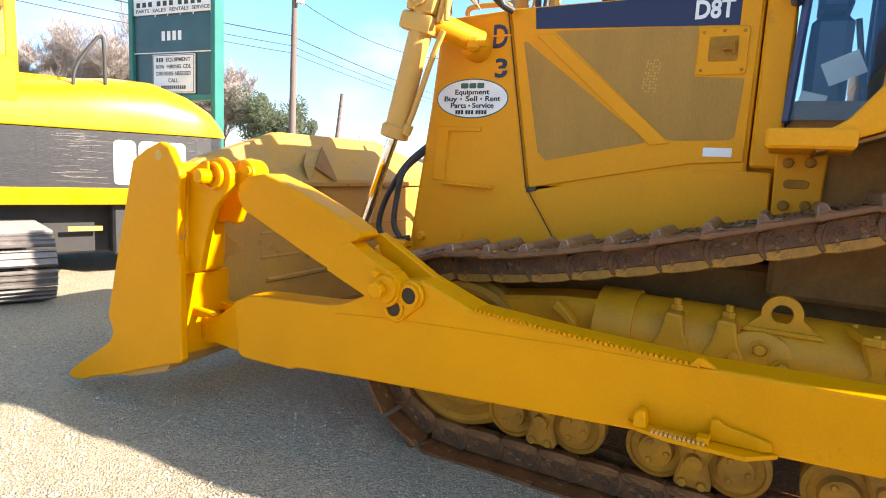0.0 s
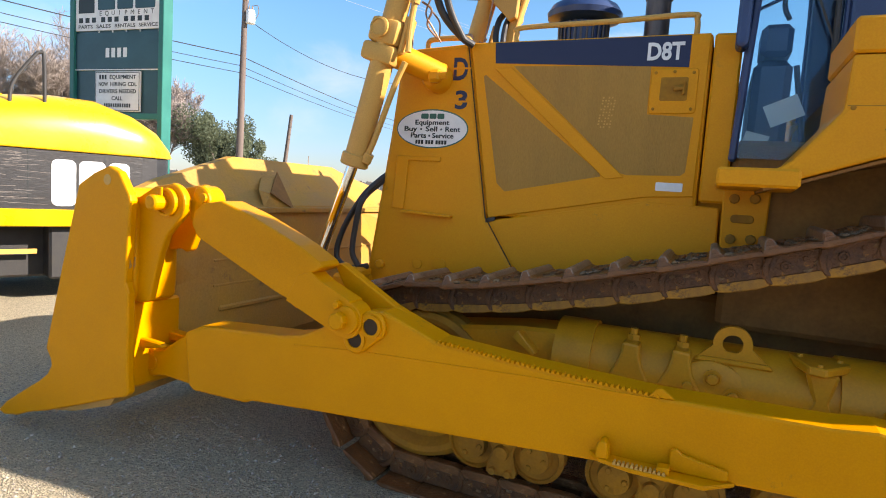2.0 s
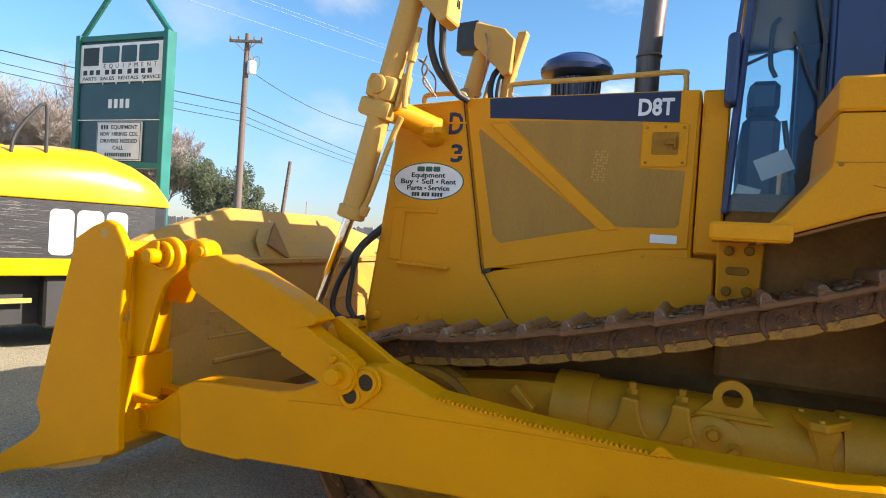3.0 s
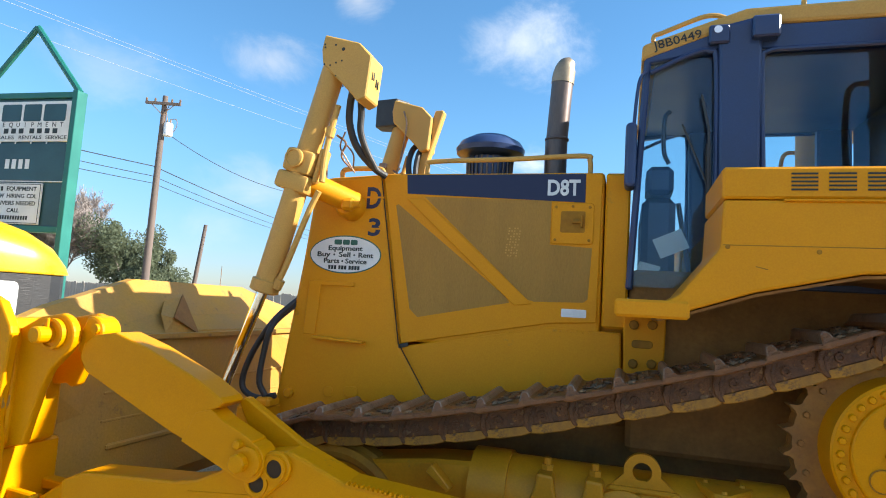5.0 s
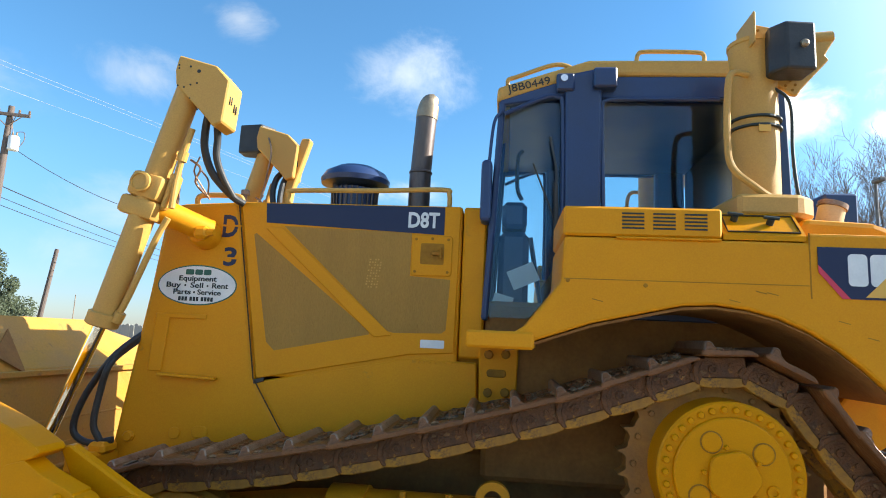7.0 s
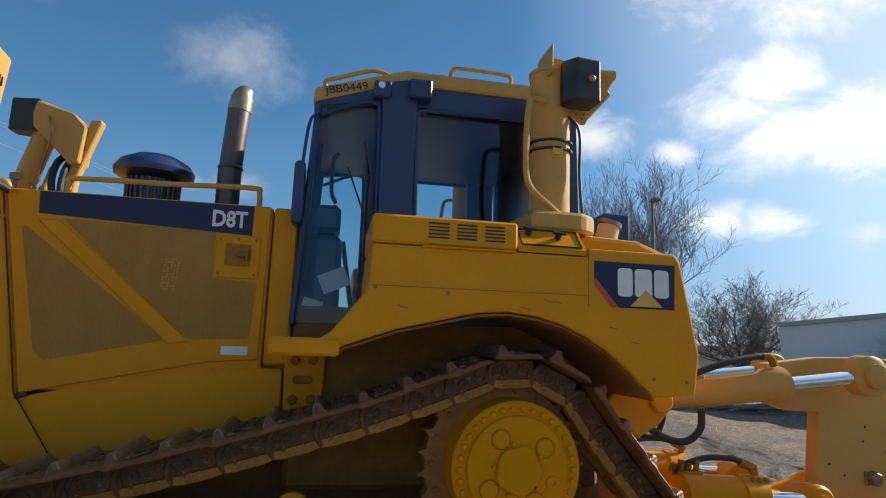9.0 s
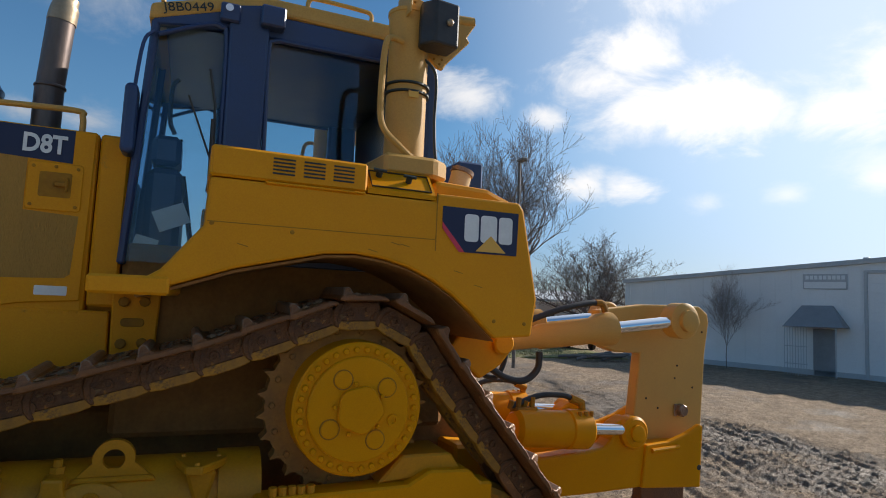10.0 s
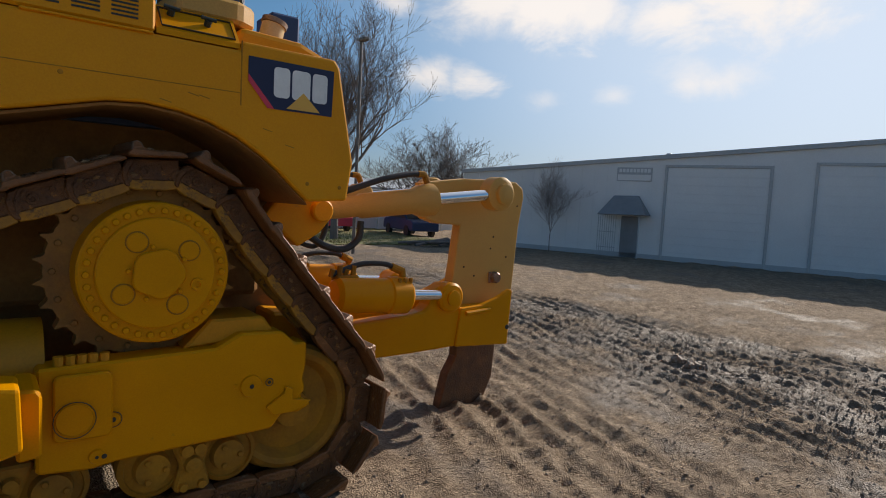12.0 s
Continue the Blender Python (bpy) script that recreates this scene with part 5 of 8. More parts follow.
    # sprocket with teeth, final drive and its cover
    sp = B()
    teeth = []
    for k in range(25):
        a0 = 360 * k / 25
        for da, r in ((-6.2, 0.415), (-3.8, 0.413), (-2.1, 0.424), (-0.8, 0.446), (-0.2, 0.456), (0.4, 0.455), (1.6, 0.428), (3.6, 0.414)):
            teeth.append((SPROCKET[0] + r * math.cos(radians(a0 + da)), SPROCKET[1] + r * math.sin(radians(a0 + da))))
    prism(sp, teeth, s * (TRACK_Y - 0.045), s * (TRACK_Y + 0.06), 0.0)
    spo = part("drive_sprocket", sp, M["ochre"], dozer, "dusty toothed drive sprocket")
    bt = B()
    for k in range(18):
        a = radians(20 * k)
        bolt(bt, (SPROCKET[0] + 0.380 * math.cos(a), s * (TRACK_Y + 0.06), SPROCKET[1] + 0.380 * math.sin(a)), 0.016, 0.014, 'y', s)
    pieces("segment_bolt", bt, M["ochre"], spo)
    fd = B()
    lathe(fd, [(0.345, 0.04), (0.345, 0.12), (0.33, 0.20), (0.335, 0.28), (0.335, 0.292), (0.325, 0.30), (0.265, 0.30), (0.262, 0.315), (0.255, 0.32), (0.02, 0.322)], (0.32, s * DRIVE_Y, 1.335), 'y', 64, s)
    fd = part("final_drive", fd, M["fresh"], spo, "bright yellow final drive cover", True)
    bt = B()
    cx, cz = 0.32, 1.335
    for k in range(34):
        a = 2 * math.pi * k / 34
        bolt(bt, (cx + 0.297 * math.cos(a), s * (DRIVE_Y + 0.299), cz + 0.297 * math.sin(a)), 0.017, 0.016, 'y', s)
    pieces("cover_bolt", bt, M["fresh"], spo)
    bt = B()
    hx = []
    for k in range(40):
        a = 2 * math.pi * k / 40
        r = 0.116 + 0.006 * math.cos(5 * a + 0.5)
        hx.append((cx + r * math.cos(a), cz + r * math.sin(a)))
    prism(bt, hx, s * (DRIVE_Y + 0.318), s * (DRIVE_Y + 0.345), 0.006)
    for ang in (122, 38, 212, 300):
        a = radians(ang)
        lathe(bt, [(0.047, 0), (0.045, 0.006), (0.040, 0.008)], (cx + 0.175 * math.cos(a), s * (DRIVE_Y + 0.32), cz + 0.175 * math.sin(a)), 'y', 20, s)
    lathe(bt, [(0.032, 0), (0.03, 0.012), (0.016, 0.012), (0.015, 0.004)], (cx + 0.185 * math.cos(radians(-18)), s * (DRIVE_Y + 0.32), cz + 0.185 * math.sin(radians(-18))), 'y', 16, s)
    for k in range(5):
        a = radians(k * 72 + 30)
        bolt(bt, (cx + 0.13 * math.cos(a), s * (DRIVE_Y + 0.322), cz + 0.13 * math.sin(a)), 0.012, 0.014, 'y', s)
    pieces("hub_cap", bt, M["fresh"], spo)
    rings = B()
    for ang in (122, 38, 212, 300):
        a = radians(ang)
        ctr = Vector((cx + 0.175 * math.cos(a), s * (DRIVE_Y + 0.322), cz + 0.175 * math.sin(a)))
        tube(rings, [ctr + Vector((0.048 * math.cos(t * math.pi / 12), 0, 0.048 * math.sin(t * math.pi / 12))) for t in range(25)], 0.004, 5)
    pieces("plug_ring", rings, M["dusty"], spo)
    # chain of shoes and links
    for k in range(COUNT):
        d = (k + 0.35) * LENGTH / COUNT
        p, q = along(d), along(d + 0.06)
        r = along(d - 0.06)
        t = (q - r).normalized()
        # local x runs against the direction of travel, local z points into the loop
        rot = Matrix(((-t.x, 0, -t.z), (0, 1, 0), (-t.z, 0, t.x))).to_4x4()
        if rot.determinant() < 0:
            rot = Matrix(((-t.x, 0, t.z), (0, 1, 0), (-t.z, 0, -t.x))).to_4x4()
        m = Matrix.Translation((p.x, y, p.z)) @ rot
        for nm, me in (("track_shoe", SHOES[k * 3 % 5]), ("track_link", LINKS[k * 2 % 5] if p.z > 0.9 else BARE_LINKS[k % 3])):
            o = new(nm, me)
            o.matrix_basis = m
            o.parent = frame_ob

# ---- push arms, braces, blade ----
for s in (-1, 1):
    am = B()
    prism(am, [(-3.70, 0.825), (-3.567, 0.885), (-2.98, 0.921), (-2.86, 0.945), (-2.73, 1.005), (-2.64, 1.075), (-2.50, 1.12), (-2.37, 1.142), (-2.28, 1.115), (-2.073, 1.037), (-1.60, 1.0), (-1.047, 0.974), (-0.443, 0.985), (-0.30, 1.0), (-0.235, 0.99), (-0.225, 0.75), (-0.42, 0.69), (-0.803, 0.674), (-1.258, 0.643), (-2.709, 0.55), (-3.19, 0.512), (-3.22, 0.492), (-3.62, 0.485), (-3.66, 0.51)], s * 1.70, s * 1.90, 0.015, 2)
    arm = part("push_arm", am, M["fresh"], dozer, "bright yellow blade push arm")
    kn = B()
    prism(kn, [(-3.66, 0.84), (-3.80, 0.755), (-3.91, 0.68)] + arc(-4.023, 0.582, 0.092, 60, 285, 12) + [(-3.90, 0.515), (-3.62, 0.495)], s * 1.735, s * 1.865, 0.014, 2)
    part("arm_knuckle", kn, M["fresh"], arm)
    kn = B()
    lathe(kn, [(0.060, 0), (0.058, 0.006), (0.048, 0.008), (0.046, 0.003), (0.01, 0.003)], (-4.02, s * 1.866, 0.585), 'y', 28, s)
    part("knuckle_pin", kn, M["fresh"], arm)
    for y0, y1 in ((1.64, 1.72), (1.885, 1.93)):
        kn = B()
        prism(kn, [(-4.20, 0.80), (-4.02, 0.745), (-3.86, 0.735), (-3.84, 0.715), (-3.96, 0.69), (-4.05, 0.68)], s * y0, s * y1, 0.008)
        part("knuckle_shelf", kn, M["fresh"], arm)
    # eye plate with two round sockets beside the lower brace pin
    ho = B()
    prism(ho, arc(-2.415, 1.062, 0.078, -35, 120, 10) + [(-2.50, 1.10), (-2.545, 1.03)] + arc(-2.503, 0.985, 0.075, 165, 315, 10), s * 1.895, s * 1.925, 0.008)
    socket = part("bracket_plate", ho, M["fresh"], arm)
    for hx, hz in ((-2.415, 1.062), (-2.503, 0.985)):
        ho = B()
        ring(ho, (hx, hz), 0.042, 0.060, s * 1.924, s * 1.934, 24)
        part("socket_rim", ho, M["fresh"], socket)
        ho = B()
        lathe(ho, [(0.042, 0), (0.040, 0.0015)], (hx, s * 1.925, hz), 'y', 24, s)
        part("bracket_hole", ho, M["seam"], socket)
    # inner ear that rises beside the brace
    ho = B()
    prism(ho, [(-2.76, 1.325), (-2.71, 1.34), (-2.37, 1.15), (-2.27, 1.11), (-2.40, 1.06), (-2.62, 1.07)], s * 1.705, s * 1.765, 0.01)
    part("inner_ear", ho, M["fresh"], arm)
    ri = B()
    # weld beads along the top edge
    for k in range(44):
        x = -2.06 + k * 0.0232
        z = 1.034 - (x + 2.073) * 0.0782 if x < -1.6 else 0.997 - (x + 1.6) * 0.047
        prism(ri, [(x, z), (x + 0.003, z + 0.013), (x + 0.011, z + 0.014), (x + 0.015, z)], s * 1.872, s * 1.903, 0)
    pieces("weld_bead", ri, M["fresh"], arm)
    gd = B()
    prism(gd, [(-2.90, 0.878), (-2.506, 0.912), (-1.60, 0.952), (-1.046, 0.962), (-1.046, 0.969), (-1.60, 0.960), (-2.506, 0.922), (-2.90, 0.888)], s * 1.899, s * 1.9045, 0.001)
    part("arm_seam", gd, M["fresh"], arm)
    gd = B()
    slab(gd, [(-1.31, s * 1.90), (-1.26, s * 1.965), (-1.13, s * 2.0), (-0.85, s * 2.0), (-0.74, s * 1.90)], 0.672, 0.690, 0.003)
    prism(gd, [(-1.275, 0.688), (-1.275, 0.735), (-1.258, 0.765), (-1.235, 0.763), (-1.225, 0.735), (-1.22, 0.688)], s * 1.90, s * 1.965, 0.006)
    prism(gd, [(-0.99, 0.69), (-0.985, 0.775), (-0.965, 0.785), (-0.94, 0.765), (-0.77, 0.735), (-0.765, 0.70), (-0.80, 0.69)], s * 1.90, s * 1.925, 0.005)
    prism(gd, [(-1.03, 0.69), (-1.03, 0.715), (-0.98, 0.722), (-0.98, 0.69)], s * 1.93, s * 1.985, 0.004)
    step = part("boarding_step", gd, M["fresh"], arm, "serrated boarding step")
    gd = B()
    for k in range(12):
        x = -1.20 + k * 0.0175
        prism(gd, [(x, 0.689), (x + 0.005, 0.703), (x + 0.011, 0.703), (x + 0.015, 0.689)], s * 1.965, s * 1.995, 0)
    pieces("grip_tooth", gd, M["pale"], step, "scuffed bare grip teeth")
    gd = B()
    prism(gd, [(-1.09, 0.972), (-1.06, 1.01), (-1.045, 1.012), (-0.99, 0.975)], s * 1.87, s * 1.90, 0.003)
    part("weld_tab", gd, M["fresh"], arm)
    ec = B()
    prism(ec, [(-0.24, 0.93), (-0.17, 0.925), (-0.155, 0.90), (-0.155, 0.65), (-0.24, 0.64)], s * 1.44, s * 1.72, 0.012)
    part("trunnion_block", ec, M["fresh"], arm)
    # tilt brace: box section with a cast lower fork and an eye at the blade
    br = B()
    prism(br, [(-3.62, 1.475), (-3.60, 1.555), (-3.535, 1.60), (-3.40, 1.622), (-3.20, 1.562), (-2.934, 1.457), (-2.86, 1.425), (-2.735, 1.356), (-2.712, 1.330), (-2.745, 1.305), (-2.80, 1.285), (-2.86, 1.235), (-2.92, 1.135), (-3.005, 1.165), (-3.30, 1.290), (-3.568, 1.405)], s * 1.77, s * 1.945, 0.010, 2)
    brace = part("tilt_brace", br, M["fresh"], dozer, "bright yellow blade tilt brace")
    br = B()
    prism(br, [(-2.86, 1.275), (-2.775, 1.298), (-2.70, 1.25), (-2.53, 1.178)] + arc(-2.556, 1.078, 0.095, 75, -80, 9) + [(-2.60, 0.995), (-2.695, 1.035), (-2.93, 1.13)], s * 1.83, s * 1.948, 0.014, 2)
    part("brace_fork", br, M["fresh"], brace)
    br = B()
    lathe(br, [(0.072, 0), (0.070, 0.018), (0.055, 0.020)], (-2.545, s * 1.946, 1.082), 'y', 28, s)
    part("pin_collar", br, M["fresh"], brace)
    br = B()
    lathe(br, [(0.046, 0), (0.046, 0.045), (0.038, 0.052), (0.02, 0.053)], (-2.575, s * 1.955, 1.078), 'y', 8, s)
    part("brace_pin", br, M["fresh"], brace)
    br = B()
    lathe(br, [(0.022, 0), (0.020, 0.03), (0.01, 0.034)], (-2.60, s * 1.946, 1.155), 'y', 12, s)
    part("grease_cap", br, M["fresh"], brace)
    # rounded eye of the brace and the blade ears that hold it
    br = B()
    prism(br, arc(-3.585, 1.612, 0.085, 110, -10, 8) + [(-3.47, 1.52), (-3.52, 1.46), (-3.66, 1.50), (-3.655, 1.60)], s * 1.80, s * 1.93, 0.016, 2)
    eye_b = part("brace_eye", br, M["fresh"], brace)
    br = B()
    lathe(br, [(0.028, 0), (0.026, 0.014), (0.012, 0.016)], (-3.545, s * 1.93, 1.63), 'y', 14, s)
    part("eye_plug", br, M["fresh"], eye_b)
    for y0, y1, foot in ((1.72, 1.775, 1.30), (1.945, 1.995, 1.0)):
        br = B()
        prism(br, [(-4.0, 1.60), (-3.86, 1.675)] + arc(-3.735, 1.585, 0.118, 80, -40, 9) + [(-3.70, 1.455), (-3.755, 1.40), (-3.80, 1.30), (-3.845, max(1.15, foot - 0.02)), (-3.885, foot), (-4.0, foot - 0.02)], s * y0, s * y1, 0.012, 2)
        part("brace_ear", br, M["fresh"], brace)
    br = B()
    lathe(br, [(0.082, 0), (0.080, 0.03), (0.066, 0.034), (0.064, 0.02), (0.05, 0.02)], (-3.745, s * 1.993, 1.592), 'y', 28, s)
    part("ear_collar", br, M["fresh"], brace)
    br = B()
    lathe(br, [(0.044, 0), (0.044, 0.10), (0.036, 0.108), (0.015, 0.11)], (-3.765, s * 1.995, 1.588), 'y', 18, s)
    part("ear_pin", br, M["fresh"], brace)
    br = B()
    box(br, (-3.775, s * 2.03, 1.615), (-3.745, s * 2.045, 1.675), 0.004)
    part("pin_keeper", br, M["fresh"], brace)

# blade: curved plate swept across, lower towards the wing ends
BACK = [(-4.47, 1.0), (-4.41, 0.955), (-4.27, 0.87), (-4.10, 0.81), (-4.08, 0.78), (-4.07, 0.62), (-4.06, 0.44), (-4.05, 0.28), (-4.12, 0.22), (-4.46, 0.15)]
FACE = [(-4.66, 0.13), (-4.58, 0.22), (-4.48, 0.40), (-4.44, 0.58), (-4.46, 0.75), (-4.52, 0.90), (-4.55, 1.0)]
BLADE_MID = -0.27


def top_at(y):
    return 1.92 - 0.29 * max(0.0, -0.74 - y, y - 0.60)


bl = B()
cols = []
for o in (-1.79, -1.50, -1.20, -0.47, 0.20, 0.87, 1.20, 1.50, 1.79):
    edge = min(1.0, max(0.0, abs(o) - 1.08) / 0.7)
    y = BLADE_MID + o
    cols.append([bl.verts.new((x + 0.26 * edge * max(0.0, z - 0.62) / 0.38, y, z * top_at(y))) for x, z in BACK + FACE])
n = len(cols[0])
fs = []
for a, b in zip(cols, cols[1:]):
    for i in range(n):
        fs.append(bl.faces.new((a[i], a[(i + 1) % n], b[(i + 1) % n], b[i])))
fs += [bl.faces.new(cols[0]), bl.faces.new(cols[-1])]
bmesh.ops.recalc_face_normals(bl, faces=fs)
blade = part("blade", bl, M["bladeback"], dozer, "wide yellow bulldozer blade with raised centre")
for s in (-1, 1):
    yb = lambda v: BLADE_MID + s * v
    ep = B()
    prism(ep, [(-4.129, 1.778), (-4.046, 1.747), (-3.985, 1.66), (-3.957, 1.618), (-3.947, 1.585), (-3.96, 1.40), (-3.98, 1.108), (-3.955, 1.045), (-3.955, 0.60), (-3.945, 0.45), (-3.97, 0.425), (-4.062, 0.40), (-4.40, 0.285), (-4.70, 0.185), (-4.883, 0.137), (-5.0, 0.09), (-5.141, 0.067), (-5.197, 0.09), (-5.12, 0.16), (-4.978, 0.248), (-4.86, 0.32), (-4.773, 0.37), (-4.69, 0.43), (-4.647, 0.493), (-4.655, 0.54), (-4.699, 0.601), (-4.55, 1.13), (-4.394, 1.656), (-4.26, 1.73)], yb(1.755), yb(1.81), 0.012, 2)
    plate = part("blade_end_plate", ep, M["fresh"], blade)
    h = B()
    lathe(h, [(0.032, 0), (0.03, 0.002)], (-4.14, yb(1.811), 1.695), 'y', 20, s)
    part("plate_hole", h, M["pale"], plate)
    ct = B()
    prism(ct, [(-4.72, 0.18), (-5.14, 0.075), (-5.18, 0.10), (-4.98, 0.24), (-4.66, 0.42)], yb(1.62), yb(1.775), 0.01)
    part("end_bit", ct, M["fresh"], blade)
    # side box behind the end plate, closed by a rounded lower lip
    ct = B()
    prism(ct, [(-4.10, 1.66), (-4.0, 1.66), (-3.975, 1.55), (-3.975, 1.10), (-3.985, 0.99), (-4.02, 0.965), (-4.10, 0.96)], yb(1.44), yb(1.76), 0.02, 2)
    part("side_box", ct, M["fresh"], blade)
    ct = B()
    prism(ct, [(-4.12, 0.97), (-4.03, 0.97), (-4.03, 0.44), (-4.12, 0.42)], yb(1.36), yb(1.76), 0.015)
    part("lower_side_box", ct, M["fresh"], blade)
    g = B()
    box(g, (-4.09, yb(0.02), 0.80), (-4.045, yb(1.0), 0.84), 0.01)
    part("blade_stiffener", g, M["bladeback"], blade)
# wedge housing on the back, its plate leaning over the ledge coloured as shade
g = B()
gv = [g.verts.new(p) for p in ((-4.34, -0.38, 1.80), (-4.12, -0.69, 1.645), (-4.09, -0.48, 1.53), (-4.10, -0.79, 1.54), (-4.16, -0.785, 1.67), (-4.34, -0.56, 1.77), (-4.34, -0.80, 1.54), (-4.34, -0.30, 1.53))]
for q in ((0, 1, 4, 5), (1, 2, 3, 4), (0, 2, 1), (3, 6, 5, 4), (0, 7, 2), (2, 7, 6, 3), (0, 5, 6, 7)):
    g.faces.new([gv[i] for i in q])
bmesh.ops.recalc_face_normals(g, faces=g.faces)
gusset = part("blade_gusset", g, M["bladeback"], blade, "wedge shaped gusset housing")
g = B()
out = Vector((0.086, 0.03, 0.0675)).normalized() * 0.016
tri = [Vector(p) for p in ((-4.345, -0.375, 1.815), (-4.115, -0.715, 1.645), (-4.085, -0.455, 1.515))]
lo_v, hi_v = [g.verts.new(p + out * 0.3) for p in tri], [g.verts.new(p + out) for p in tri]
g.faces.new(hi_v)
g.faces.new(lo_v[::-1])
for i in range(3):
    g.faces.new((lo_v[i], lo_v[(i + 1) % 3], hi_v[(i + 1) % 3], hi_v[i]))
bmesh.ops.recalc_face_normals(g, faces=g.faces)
part("shaded_face_plate", g, M["shadowed"], gusset, "triangular plate in darker brown that stands for shade")
ce = B()
box(ce, (-4.74, BLADE_MID - 1.45, 0.20), (-4.63, BLADE_MID + 1.45, 0.34), 0.01)
part("cutting_edge", ce, M["dulled"], blade, "dusty yellow cutting edge")
for x0, x1, hw, zz, hh in ((-4.15, -4.045, 1.62, 1.50, 0.04), (-4.09, -4.062, 1.05, 1.16, 0.018), (-4.09, -4.062, 1.05, 0.98, 0.018)):
    rb = B()
    box(rb, (x0, BLADE_MID - hw, zz), (x1, BLADE_MID + hw, zz + hh), 0.004)
    part("blade_rib", rb, M["bladeback"], blade)

# ---- blade lift cylinders ----
LIFT_MID = -0.50
for s in (-1, 1):
    yl = lambda v: LIFT_MID + s * (v + LIFT_MID)
    p0, p1, p2 = Vector((-3.44, yl(1.10), 0.98)), Vector((-3.083, yl(1.12), 1.90)), Vector((-2.70, yl(1.12), 3.36))
    d = (p2 - p1).normalized()
    rd = B()
    tube(rd, [p0, p1 + d * 0.05], 0.036, 20)
    rod_ob = part("lift_rod", rd, M["chrome"], dozer, "polished chrome lift rod", True)
    rd = B()
    lathe(rd, [(0.09, -0.06), (0.09, 0.06)], p0, 'y', 20)
    part("rod_eye", rd, M["faded"], rod_ob)
    cy = B()
    tube(cy, [p1 + d * 0.02, p2], 0.074, 28)
    cyl = part("lift_cylinder", cy, M["pale"], dozer, "pale yellow blade lift cylinder", True)
    cy = B()
    tube(cy, [p1 - d * 0.02, p1 - d * 0.012, p1 + d * 0.055, p1 + d * 0.062], 0.09, 28, radii=[0.080, 0.092, 0.092, 0.080])
    part("cylinder_gland", cy, M["pale"], cyl, "", True)
    c = p1 + (p2 - p1) * 0.515
    tilt = Matrix.Rotation(radians(15), 3, 'Y')
    yk = B()
    box(yk, (c.x - 0.13, yl(1.0), c.z - 0.13), (c.x + 0.105, yl(1.20), c.z - 0.015), 0.025, 2)
    box(yk, (c.x - 0.11, yl(1.01), c.z - 0.015), (c.x + 0.095, yl(1.205), c.z + 0.14), 0.03, 2)
    bmesh.ops.rotate(yk, verts=yk.verts, cent=c, matrix=tilt)
    yoke = part("cylinder_yoke", yk, M["pale"], cyl, "cast yoke round the cylinder", True)
    yk = B()
    lathe(yk, [(0.062, 0), (0.062, 0.022), (0.048, 0.028), (0.046, 0.020), (0.01, 0.020)], (c.x - 0.005, yl(1.205), c.z + 0.075), 'y', 24, s)
    part("yoke_cap", yk, M["pale"], yoke, "", True)
    yk = B()
    prism(yk, [(c.x + 0.09, c.z - 0.08), (c.x + 0.125, c.z - 0.07), (c.x + 0.175, c.z + 0.14), (c.x + 0.14, c.z + 0.15)], yl(1.06), yl(1.16), 0.01)
    part("yoke_flange", yk, M["pale"], yoke)
    tr = B()
    tube(tr, [(c.x + 0.04, yl(1.08), c.z - 0.06), (-2.62, yl(0.86), 2.50)], 0.078, 24)
    trun = part("trunnion", tr, M["faded"], cyl, "", True)
    tr = B()
    lathe(tr, [(0.098, 0), (0.092, 0.06), (0.080, 0.12), (0.062, 0.14)], (-2.655, yl(0.80), 2.485), 'y', 28, s)
    part("trunnion_boss", tr, M["faded"], trun, "", True)
    tr = B()
    box(tr, (-2.66, yl(0.93), 2.435), (-2.57, yl(1.0), 2.515), 0.02)
    rod(tr, (-2.60, yl(0.97), 2.475), (-2.53, yl(0.97), 2.478), 0.022, seg=8)
    part("grease_block", tr, M["faded"], trun)
    # bent sheet guard over the cylinder head
    gc = B()
    prism(gc, [(-2.751, 3.525), (-2.506, 3.455), (-2.420, 3.365), (-2.440, 3.105), (-2.50, 3.08), (-2.535, 3.125), (-2.754, 3.336), (-2.768, 3.43)], yl(1.01), yl(1.20), 0.008)
    cap = part("cylinder_guard", gc, M["pale"], cyl, "bent sheet guard on the cylinder top")
    gb = B()
    for gx, gz, r in ((-2.745, 3.46, 0.006), (-2.742, 3.44, 0.006), (-2.67, 3.45, 0.007), (-2.615, 3.42, 0.012), (-2.74, 3.33, 0.006), (-2.70, 3.32, 0.006), (-2.66, 3.335, 0.006), (-2.62, 3.345, 0.006), (-2.655, 3.25, 0.005), (-2.60, 3.18, 0.006)):
        bolt(gb, (gx, yl(1.20), gz), r, 0.003, 'y', s)
    pieces("guard_hole", gb, M["ink"], cap)
    gb = B()
    for yy, gz in ((1.155, 3.23), (1.13, 3.235), (1.09, 3.205), (1.065, 3.20)):
        box(gb, (-2.438, yl(yy), gz), (-2.424, yl(yy - 0.008), gz + 0.05), 0)
    pieces("guard_slot", gb, M["ink"], cap)
    # hoses and hard lines
    hs = B()
    tube(hs, smooth_path([(-2.57, yl(1.12), 3.17), (-2.60, yl(1.08), 3.10), (-2.607, yl(1.05), 2.98), (-2.565, yl(1.0), 2.84), (-2.48, yl(0.90), 2.73), (-2.42, yl(0.84), 2.69)], 7), 0.024, 12)
